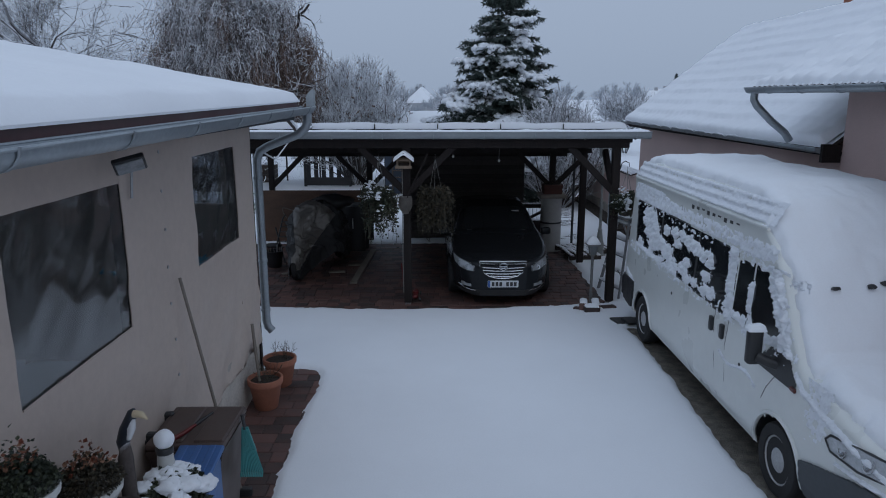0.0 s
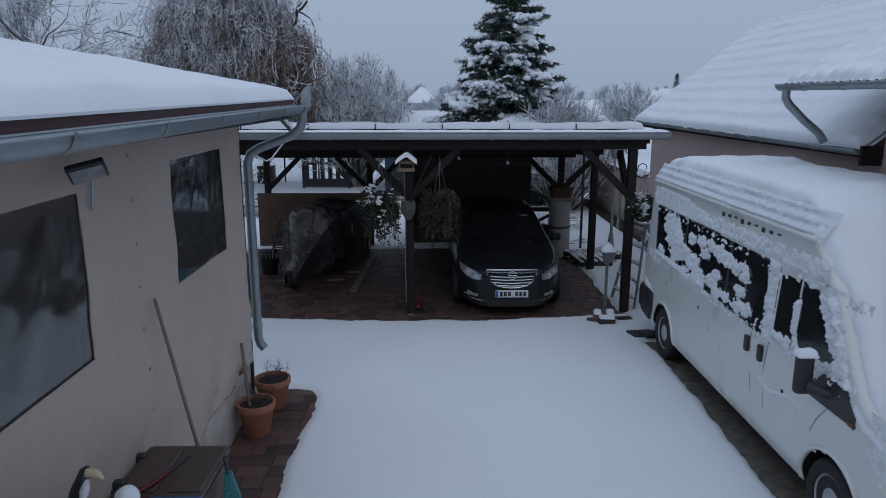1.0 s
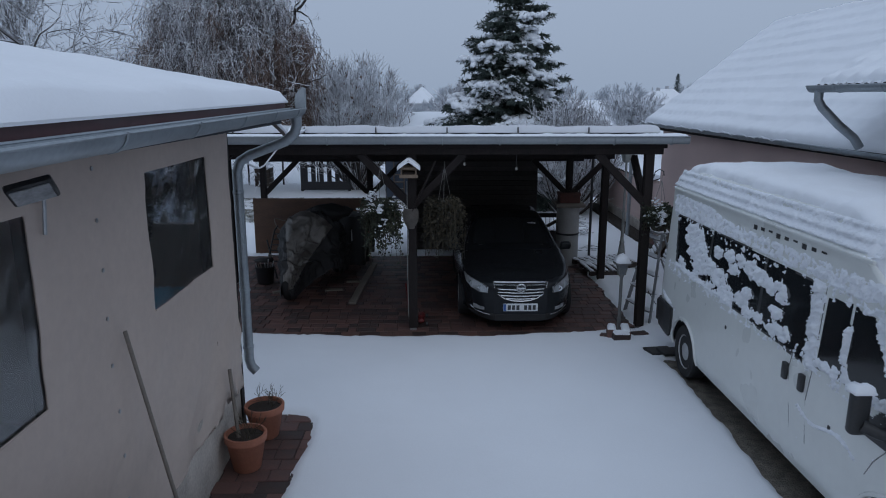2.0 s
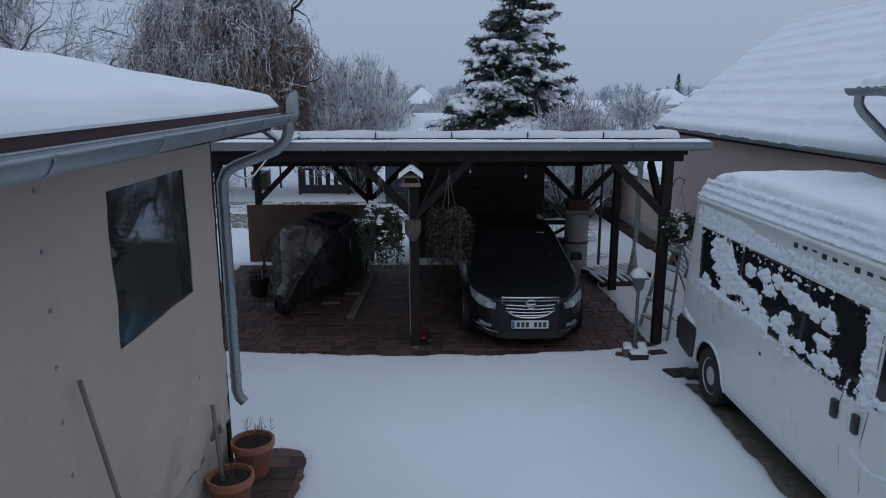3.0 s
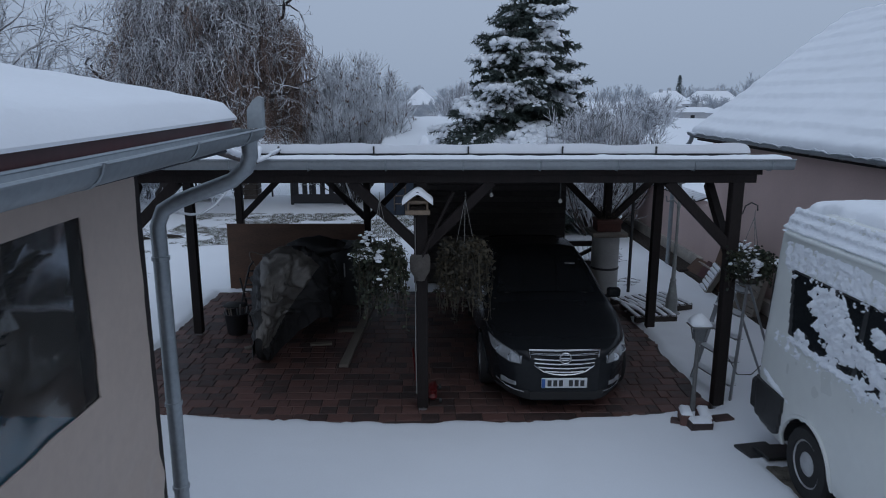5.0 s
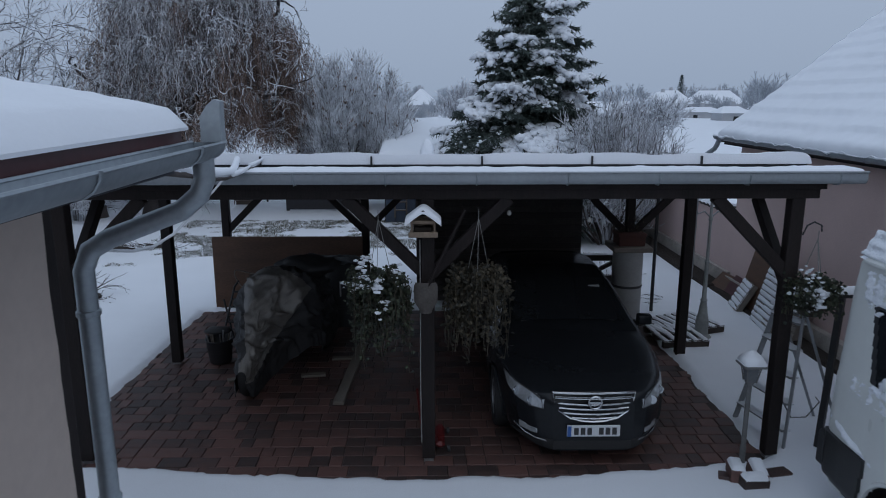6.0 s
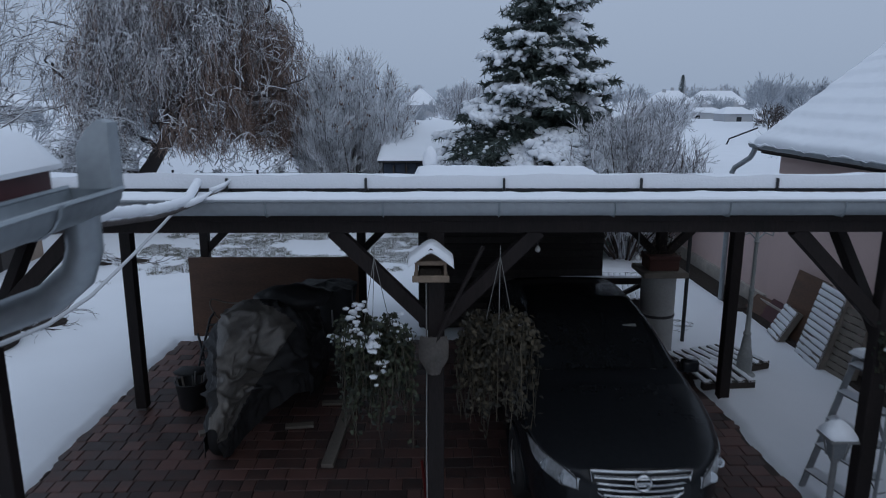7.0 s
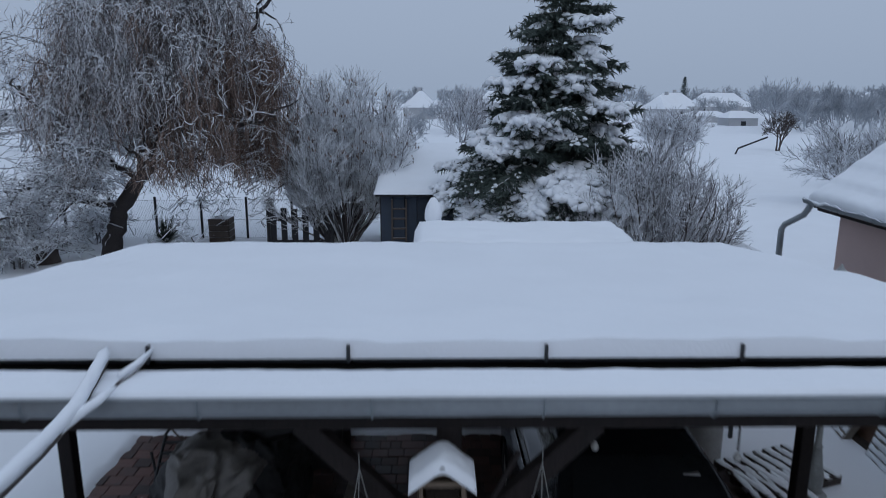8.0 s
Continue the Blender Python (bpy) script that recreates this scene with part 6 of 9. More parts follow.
WET_WOOD = mat("wet_dark_pallet_wood", (0.045, 0.035, 0.030), 0.75, var=0.35, s1=2, s2=28, bump=0.4, stretch=(3, 0.7, 3))
pallet((3.55, 15.0, 0.055), rz=20, label="dark wet wooden pallet lying flat under strips of snow", wood=WET_WOOD, cover=0.03)
pallet((3.35, 14.55, 0.045), rz=5, n=5, l=0.7, label="short dark wet pallet lying flat in the snow", wood=WET_WOOD)
pallet((5.14, 15.12, 0.55), rz=-6, ry=-75, n=12, w=0.72, l=1.12, label="snow-dusted pallet leaning on the house wall")
pallet((5.19, 14.62, 0.47), rz=4, ry=-78, n=10, w=0.62, l=0.98, snow=False, label="bare grey pallet leaning beside a snowy pallet")
pallet((5.12, 16.1, 0.24), rz=-10, ry=-62, n=6, w=0.5, l=0.55, label="small snow-dusted crate leaning by the pallets")
lb = thing("leaning_board", (5.10, 15.98, 0.02), "brown board leaning on the pink house wall", "board", ry=15)
part("sheet", boxes((-0.012, 0.012, -0.42, 0.42, 0, 1.08), bevel=0.002), PLY, lb)
for k, (y, h, w, ry) in enumerate(((16.85, 0.45, 0.55, 40), (17.3, 0.42, 0.5, 44))):
    o = thing("leaning_board", (5.12 - 0.04 * k, y, 0.02), "red-brown weathered board leaning low on the house wall", "board", group="boards by the house", ry=ry, rz=6 * k)
    part("sheet", boxes((-0.02, 0.02, -w / 2, w / 2, 0, h), bevel=0.006), PLY if k else FASCIA, o)
solo("earth_bed", boxes((5.0, 5.30, 11.0, 17.4, -0.05, 0.09), (4.92, 5.36, 17.4, 23.4, -0.05, 0.11), bevel=0.03), SOIL, "dark bare earth bed along the house wall", "earth bed", kind="structure")
solo("wall_foot", boxes((5.30, 5.42, 8.4, 17.4, -0.05, 0.30)), PLINTH, "dark stained foot of the house wall", "plinth", kind="structure")
# iron plates beside the van's rear wheel
for k, (x, y, rz) in enumerate(((3.10, 10.0, 15), (3.26, 9.92, 12))):
    solo("iron_plate", boxes((-0.2, 0.2, -0.13, 0.13, 0.0, 0.035), bevel=0.008), BLACK_PLASTIC, "flat black ramp plate lying by the van's rear wheel", "plate", group="plates at the rear wheel", at=pose(x, y, 0.03 + 0.02 * k, 2, 3, rz))

# ---- pole and rope between the terrace and the carport ----
pole = thing("bare_pole", (-1.95, 9.5, 3.0), "crooked thin pole heaped with snow between the two roofs", "pole")
PTS = [Vector(p) for p in ((-2.19, 11.2, 3.035), (-2.14, 10.95, 3.01), (-2.10, 10.7, 2.975), (-2.04, 10.3, 3.0), (-1.97, 9.8, 3.05), (-1.89, 9.3, 3.12), (-1.83, 8.8, 3.19), (-1.75, 8.2, 3.27))]
bm = bmesh.new()
tube(bm, PTS, 0.020, 8)
part("stick", bm, BARK, pole, smooth=60, world=True)
bm = bmesh.new()
tube(bm, [(-2.08, 10.6, 2.98), (-2.06, 10.8, 2.99), (-2.03, 11.0, 3.01), (-1.99, 11.15, 3.03), (-1.97, 11.25, 3.06)], [0.020, 0.017, 0.014, 0.012, 0.008], 6)
part("twig", bm, BARK, pole, world=True)
bm = bmesh.new()
dense = []
for a, b in zip(PTS, PTS[1:]):
    dense += [a.lerp(b, k / 10) for k in range(10)]
tube(bm, [p + Vector((0.006 * fbm(p.y * 6, 0), 0, 0.038 + 0.008 * fbm(p.y * 5, 1))) for p in dense], [0.031 + 0.009 * fbm(p.y * 7, 3) for p in dense], 10)
tube(bm, [(-2.07, 10.5, 3.01), (-2.10, 10.7, 3.01), (-2.13, 10.88, 3.045), (-2.17, 11.08, 3.07), (-2.195, 11.24, 3.09)], [0.031, 0.033, 0.027, 0.023, 0.010], 10)
tube(bm, [(-2.08, 10.55, 3.0), (-2.07, 10.68, 2.995), (-2.03, 10.78, 3.01), (-1.99, 10.87, 3.04)], [0.029, 0.026, 0.022, 0.009], 10)
tube(bm, [(-2.03, 11.0, 3.04), (-1.99, 11.15, 3.055), (-1.965, 11.26, 3.08)], [0.016, 0.015, 0.006], 8)
part("snow", bm, SNOW, pole, "ridge of snow", smooth=170, world=True)
rope = thing("rope", (-2.1, 9.5, 2.7), "slack white rope between the carport and the downpipe", "rope")
RP = [(-2.18, 10.72, 2.95), (-2.19, 10.5, 2.89), (-2.2, 10.0, 2.78), (-2.16, 9.4, 2.71), (-2.1, 8.9, 2.73), (-2.05, 8.5, 2.79), (-2.06, 8.12, 2.88)]
bm = bmesh.new()
tube(bm, RP, 0.010, 6)
part("line", bm, mat("frosted_rope", (0.55, 0.56, 0.58), 0.85, var=0.15, s1=20, s2=80, bump=0.4), rope, smooth=60, world=True)
# string of lights along the house eave
ls = thing("light_string", (5.0, 13, 2.9), "unlit string of lights drooping along the house gutter, furred with snow", "light string")
bm = bmesh.new()
rng = random.Random(2)
pts = []
for k in range(60):
    y = 10.6 + 7.0 * k / 59
    pts.append((4.915 + 0.01 * math.sin(k), y, 2.915 + 0.005 * (y - 8.35) + 0.016 * math.sin(k * 1.1) + 0.012 * math.sin(k * 2.7)))
tube(bm, pts, [0.007 + (0.016 * rng.random() if rng.random() < 0.35 else 0.0) for _ in pts], 6)
part("cable", bm, SNOW_CLUMPED, ls, smooth=80, world=True)

# ---- trees and shrubs ----
def prism(V, F, pts, rads, sides):
    """A tapered twig along points, added to lists of vertices and faces."""
    base = len(V)
    n = len(pts)
    for i, p in enumerate(pts):
        d = (pts[min(i + 1, n - 1)] - pts[max(i - 1, 0)])
        if d.length < 1e-6:
            d = Vector((0, 0, 1))
        d.normalize()
        s = d.cross(Vector((0.31, 0.85, 0.42)))
        s.normalize()
        t = d.cross(s)
        for k in range(sides):
            a = 6.2832 * k / sides
            V.append(p + rads[i] * (math.cos(a) * s + math.sin(a) * t))
    for i in range(n - 1):
        for k in range(sides):
            a, b = base + i * sides + k, base + i * sides + (k + 1) % sides
            F.append((a, b, b + sides, a + sides))


def grow(V, F, rng, p, d, length, r, depth, spread=0.6, up=0.15, kids=3, wob=0.18, shrink=0.68, thin=0.55, rmin=0.004, crown=None, split=-1):
    """A branch with its side branches; those of depth split and less go into the crown's lists."""
    if crown and depth <= split:
        V, F = crown
    n = 5 if depth > 1 else 4
    pts, rads = [p.copy()], [r]
    q, e = p.copy(), d.normalized()
    for i in range(1, n):
        e = (e + Vector((rng.gauss(0, wob), rng.gauss(0, wob), rng.gauss(0, wob) + up * 0.25))).normalized()
        q = q + e * length / (n - 1)
        pts.append(q.copy())
        rads.append(max(rmin, r * (1 - (1 - thin) * i / (n - 1))))
    if depth == 0:
        rads[-1] = rmin * 0.5
    prism(V, F, pts, rads, 5 if r > 0.04 else 3)
    if depth == 0:
        return
    for k in range(kids):
        f = rng.uniform(0.35, 1.0) * (n - 1) * 0.999
        i = int(f)
        at = pts[i].lerp(pts[i + 1], f - i)
        side = Vector((rng.gauss(0, 1), rng.gauss(0, 1), rng.gauss(0, 0.6)))
        grow(V, F, rng, at, e + side.normalized() * spread * rng.uniform(0.6, 1.3) + Vector((0, 0, up)), length * shrink * rng.uniform(0.75, 1.2), max(rmin, rads[i] * 0.62), depth - 1, spread, up, kids, wob, shrink, thin, rmin, crown, split)
    grow(V, F, rng, pts[-1], e, length * shrink, max(rmin, rads[-1]), depth - 1, spread, up, kids, wob, shrink, thin, rmin, crown, split)


ICO = bmesh.new()
bmesh.ops.create_icosphere(ICO, subdivisions=1, radius=1)
ICO_V = [v.co.copy() for v in ICO.verts]
ICO_F = [tuple(v.index for v in f.verts) for f in ICO.faces]
ICO.free()


def lump(V, F, m, seed, rough=0.3, freq=1.8):
    """A clump shaped by noise, set by the matrix m."""
    k = len(V)
    for c in ICO_V:
        V.append(m @ (c * (1 + rough * fbm(c.x * freq + seed, c.y * freq - seed, c.z * freq, 2))))
    F.extend([(a + k, b + k, c + k) for a, b, c in ICO_F])


WILLOW = mat("willow_strands", (0.115, 0.098, 0.098), 0.9, var=0.35, s1=0.5, s2=9, bump=0.0, island=1.1, col2=(0.64, 0.64, 0.665))
WILLOW_BROWN = mat("russet_willow_strands", (0.10, 0.058, 0.042), 0.9, var=0.35, s1=0.5, s2=9, bump=0.0, island=0.8, col2=(0.27, 0.20, 0.17))
FROST = mat("hoar_frosted_twigs", (0.13, 0.125, 0.13), 0.9, var=0.35, s1=1.0, s2=12, bump=0.0, island=1.05, col2=(0.70, 0.72, 0.755), snowy=0.95, edge=(-0.25, 0.4))
# Frosted twigs paled further towards the sky: distance haze put into the colour.
FAR_FROST_HAZE = mat("hazed_frosted_woods", (0.34, 0.37, 0.41), 0.95, var=0.2, s1=0.05, s2=1.0, bump=0.0, island=0.5, col2=(0.46, 0.49, 0.53))
DARK_FROST = mat("dark_twigs_with_snow", (0.085, 0.075, 0.075), 0.9, var=0.35, s1=1.0, s2=12, bump=0.0, island=0.6, col2=(0.24, 0.235, 0.24), snowy=0.95, edge=(-0.05, 0.4))
NEEDLES = mat("spruce_needles", (0.040, 0.060, 0.052), 0.75, var=0.35, s1=1.5, s2=15, bump=0.0, island=0.8, col2=(0.085, 0.112, 0.100))


WILLOW_BARK = mat("black_willow_bark", (0.040, 0.034, 0.034), 0.9, var=0.4, s1=4, s2=30, bump=0.6, bdist=0.012, snowy=0.95, edge=(0.45, 0.8))


def build_willow():
    rng = random.Random(11)
    tree = thing("willow_tree", (-9.1, 26.5, 0), "weeping willow with frosted hanging strands on a leaning trunk", "tree")
    tree_off = PLACED[tree].inverted()
    V, F = [], []
    bend = [(-9.3, -0.1), (-9.12, 0.7), (-8.85, 1.4), (-8.3, 2.2), (-7.9, 2.75), (-7.45, 3.4), (-6.85, 3.9)]
    trunk = [Vector((x, 26.3 - 0.02 * k, z)) for k, (x, z) in enumerate(bend)]
    fine = []
    for p, q in zip(trunk, trunk[1:]):
        fine += [p.lerp(q, k / 4) for k in range(4)]
    fine = [p + Vector((0.07 * fbm(p.z * 1.7, 2.0), 0.07 * fbm(p.z * 1.9, 5.0), 0)) for p in fine + [trunk[-1]]]
    prism(V, F, fine, [(0.30 - 0.17 * (k / (len(fine) - 1)) ** 0.6) * (1 + 0.22 * fbm(k * 0.9, 8.0)) for k in range(len(fine))], 11)
    part("trunk", raw("trunk", V, F, WILLOW_BARK, smooth=60), WILLOW_BARK, tree, "leaning trunk of dark bark with snow on its upper side")
    bpy.data.meshes["trunk"].transform(tree_off)
    # twisted limbs
    plan = [(6, (-6.5, 26.0, 4.8), (-6.9, 26.2, 6.2), (-6.2, 26.6, 7.9), 0.15), (6, (-6.0, 25.6, 4.0), (-5.2, 25.4, 3.65), (-4.5, 25.6, 3.9), 0.11), (5, (-8.0, 25.7, 4.05), (-8.7, 25.6, 4.35), (-9.7, 25.7, 5.1), 0.11),
            (6, (-5.9, 26.6, 4.9), (-5.2, 26.9, 6.1), (-4.7, 26.6, 6.9), 0.12), (4, (-8.3, 26.4, 4.0), (-8.5, 26.6, 5.6), (-8.9, 26.6, 7.4), 0.13), (5, (-7.2, 27.1, 4.6), (-7.6, 27.8, 6.0), (-7.5, 28.1, 7.6), 0.12),
            (3, (-9.2, 26.0, 3.1), (-10.1, 25.7, 3.9), (-10.9, 25.8, 4.6), 0.10), (3, (-8.0, 25.6, 3.0), (-7.0, 25.1, 3.05), (-6.0, 25.0, 2.8), 0.08), (5, (-7.4, 26.6, 4.6), (-7.9, 26.0, 5.9), (-7.6, 25.4, 7.0), 0.11),
            (2, (-9.6, 25.9, 1.75), (-10.5, 25.6, 2.05), (-11.5, 25.5, 1.9), 0.11), (4, (-7.0, 25.7, 3.4), (-6.3, 25.4, 4.4), (-5.6, 25.2, 5.5), 0.08)]
    BV, BF, heads = [], [], []
    for i, a, b, c, r in plan:
        V, F = [], []
        ctl = [trunk[i], Vector(a), Vector(b), Vector(c)]
        pts = []
        for k in range(13):
            t = k / 12 * 2.999
            j = int(t)
            pts.append(ctl[j].lerp(ctl[j + 1], t - j) + Vector((rng.gauss(0, 0.07), rng.gauss(0, 0.07), rng.gauss(0, 0.06))) * (1 if k else 0))
        prism(V, F, pts, [max(0.03, r * (1 - 0.65 * k / 12)) for k in range(13)], 7)
        for q in range(6):
            k = rng.randint(3, 12)
            d = Vector((rng.gauss(0, 1), rng.gauss(0, 1), rng.gauss(0.15, 0.5)))
            grow(V, F, rng, pts[k], d, rng.uniform(0.6, 1.2), 0.038, 2, 0.75, 0.0, 2, 0.35, crown=(BV, BF), split=1, rmin=0.006)
        limb = part("limb", raw("limb", V, F, WILLOW_BARK, smooth=60), WILLOW_BARK, tree)
        limb.data.transform(tree_off)
    V, F, VB, FB, VT, FT = [], [], [], [], BV, BF
    cx, cy = -7.6, 26.4
    # clumps of hanging strands, most of them near the shell of the dome
    for g in range(370):
        a = rng.uniform(0, 6.283)
        f = rng.random() ** 0.40
        R = 2.9 if math.cos(a) < 0 else 3.2
        dome = 8.8 - (3.7 if math.cos(a) < 0 else 3.2) * f ** 2.4
        gz = dome - rng.random() ** 1.2 * (1.8 + 3.3 * f)
        gx, gy = cx + R * f * math.cos(a), cy + 0.80 * R * f * math.sin(a)
        if gy < cy - 0.3 and -9.3 < gx < -5.6 and gz < 4.6 and rng.random() < 0.55:
            continue
        if gx < cx - 1.5 and rng.random() < (0.25 if gz < 4.3 else 0.15):
            continue
        brown_clump = (gx > cx + 1.9 and gz < 6.0 + rng.gauss(0, 0.4)) or (gz < 4.6 and gx > cx - 0.6) or rng.random() < 0.09
        white = (not brown_clump) and rng.random() < (0.72 if gz > 5.2 else 0.42)
        floor_z = 2.75 if gx < cx - 1.5 else 2.3
        full = (0.9 if gx < cx + 1.5 else 1.25) + 0.40 * f * f
        for b in range(5):
            head = Vector((gx + rng.gauss(0, 0.30), gy + rng.gauss(0, 0.30), gz + rng.gauss(0, 0.28)))
            out = Vector((math.cos(a), math.sin(a), 0))
            back = head - out * rng.uniform(0.4, 0.9) + Vector((rng.gauss(0, 0.25), rng.gauss(0, 0.25), -rng.uniform(-0.1, 0.4)))
            prism(VT, FT, [back, back.lerp(head, 0.3) + Vector((rng.gauss(0, 0.08), rng.gauss(0, 0.06), 0.12)), back.lerp(head, 0.65) + Vector((rng.gauss(0, 0.08), rng.gauss(0, 0.06), 0.17)), head], [0.016, 0.015, 0.013, 0.009], 4)
            # snow-crusted curling twigs on top
            for q in range(13 if white else 3):
                p = back.lerp(head, rng.uniform(0.2, 1.0)) + Vector((rng.gauss(0, 0.12), rng.gauss(0, 0.12), rng.gauss(0.02, 0.15)))
                d = Vector((rng.gauss(0, 1), rng.gauss(0, 1), rng.gauss(-0.1, 0.7))).normalized()
                pts = [p]
                for i in range(6):
                    d = (d + Vector((rng.gauss(0, 0.6), rng.gauss(0, 0.6), rng.gauss(-0.22, 0.5)))).normalized()
                    pts.append(pts[-1] + d * 0.06)
                prism(VT, FT, pts, [0.010, 0.014, 0.013, 0.012, 0.011, 0.009, 0.004], 3)
            for s in range(7):
                p = head + Vector((rng.gauss(0, 0.16), rng.gauss(0, 0.16), rng.gauss(0, 0.12))) - out * rng.uniform(0, 0.35)
                ln = min(p.z - floor_z + rng.gauss(0, 0.2), full * rng.uniform(0.45, 1.15))
                if ln < 0.15:
                    continue
                push = out * rng.uniform(0.02, 0.25) + Vector((rng.gauss(0, 0.10), rng.gauss(0, 0.10), 0))
                ph, amp = rng.uniform(0, 6.28), rng.uniform(0.03, 0.09)
                n = 7
                pts = []
                for i in range(n):
                    t = i / (n - 1)
                    pts.append(p + push * math.sin(min(1.0, t * 2.0) * 1.57) + Vector((amp * math.sin(ph + 8 * t), amp * math.cos(ph + 7 * t), 0.08 * math.sin(t * 3.14) - ln * t ** 1.1)))
                tgt = (VB, FB) if brown_clump or rng.random() < 0.12 else (V, F)
                prism(*tgt, pts, [0.0054] * (n - 1) + [0.003], 3)
                for q in range(3):
                    i = rng.randint(1, n - 2)
                    c = pts[i]
                    e = c + Vector((rng.gauss(0, 0.11), rng.gauss(0, 0.11), -rng.uniform(0.05, 0.3)))
                    prism(*tgt, [c, c.lerp(e, 0.5) + Vector((rng.gauss(0, 0.03), rng.gauss(0, 0.03), 0.03)), e], [0.005, 0.005, 0.003], 3)
    # the low limb on the near side, heaped with snow
    for g in range(70):
        u = rng.random()
        c = Vector((-11.6 + 2.9 * u + rng.gauss(0, 0.25), rng.uniform(24.6, 25.6), 1.2 + 2.5 * u * rng.uniform(0.55, 1.1) + rng.gauss(0, 0.25)))
        for q in range(40):
            p = c + Vector((rng.gauss(0, 0.22), rng.gauss(0, 0.2), rng.gauss(0, 0.15)))
            d = Vector((rng.gauss(0, 1), rng.gauss(0, 1), rng.gauss(-0.1, 0.5))).normalized()
            pts = [p]
            for i in range(5):
                d = (d + Vector((rng.gauss(0, 0.55), rng.gauss(0, 0.55), rng.gauss(-0.1, 0.4)))).normalized()
                pts.append(pts[-1] + d * 0.06)
            prism(VT, FT, pts, [0.009, 0.012, 0.012, 0.011, 0.009, 0.005], 3)
    for nm, vv, ff, m, lab in (("snowy_crown", VT, FT, FROST, "snow-crusted curling twigs"), ("hanging_crown", V, F, WILLOW, "frosted hanging strands"), ("russet_crown", VB, FB, WILLOW_BROWN, "russet hanging strands")):
        me = raw(nm, vv, ff, m)
        me.transform(tree_off)
        part(nm, me, m, tree, lab)["kind"] = "stuff"


build_willow()


def bare_tree(name, at, height, seed, material, stems=1, depth=5, spread=0.6, up=0.2, kids=3, r=0.12, lean=0.25, label="", category="tree", shrink=0.68, first=0.33, rmin=0.006, kind="", group="", wob=0.18, bark=None, seeds=0):
    rng = random.Random(seed)
    CV, CF = [], []
    tree = thing(name, at, label, category, group, kind)
    bark = bark or material
    for k in range(stems):
        V, F = [], []
        a = 6.283 * k / stems + rng.uniform(-0.4, 0.4)
        d = Vector((lean * math.cos(a) * rng.uniform(0.6, 1.3), lean * math.sin(a) * rng.uniform(0.6, 1.3), 1)) if stems > 1 else Vector((rng.gauss(0, 0.05), rng.gauss(0, 0.05), 1))
        grow(V, F, rng, Vector((0.12 * math.cos(a) if stems > 1 else 0, 0.12 * math.sin(a) if stems > 1 else 0, -0.05)), d, height * first, r, depth, spread, up, kids, wob, shrink, rmin=rmin, crown=(CV, CF), split=depth - 2)
        part("stem", raw("stem", V, F, bark, smooth=60), bark, tree)
    part("crown", raw("crown", CV, CF, material, smooth=60), material, tree, "frosted twigs")["kind"] = "stuff"
    if seeds:
        V, F = [], []
        top = [v for v in CV[::3] if v.z > height * 0.62]
        for k in range(seeds):
            p = rng.choice(top)
            for q in range(4):
                m = Matrix.Translation(p + Vector((rng.gauss(0, 0.03), rng.gauss(0, 0.03), rng.gauss(0, 0.05)))) @ Matrix.Diagonal((0.022, 0.022, 0.04, 1))
                lump(V, F, m, rng.uniform(0, 90), 0.5, 2)
        part("seed_cluster", raw("seed_cluster", V, F, WILLOW_BROWN), WILLOW_BROWN, tree, "russet dry seed clusters")["kind"] = "stuff"
    return tree


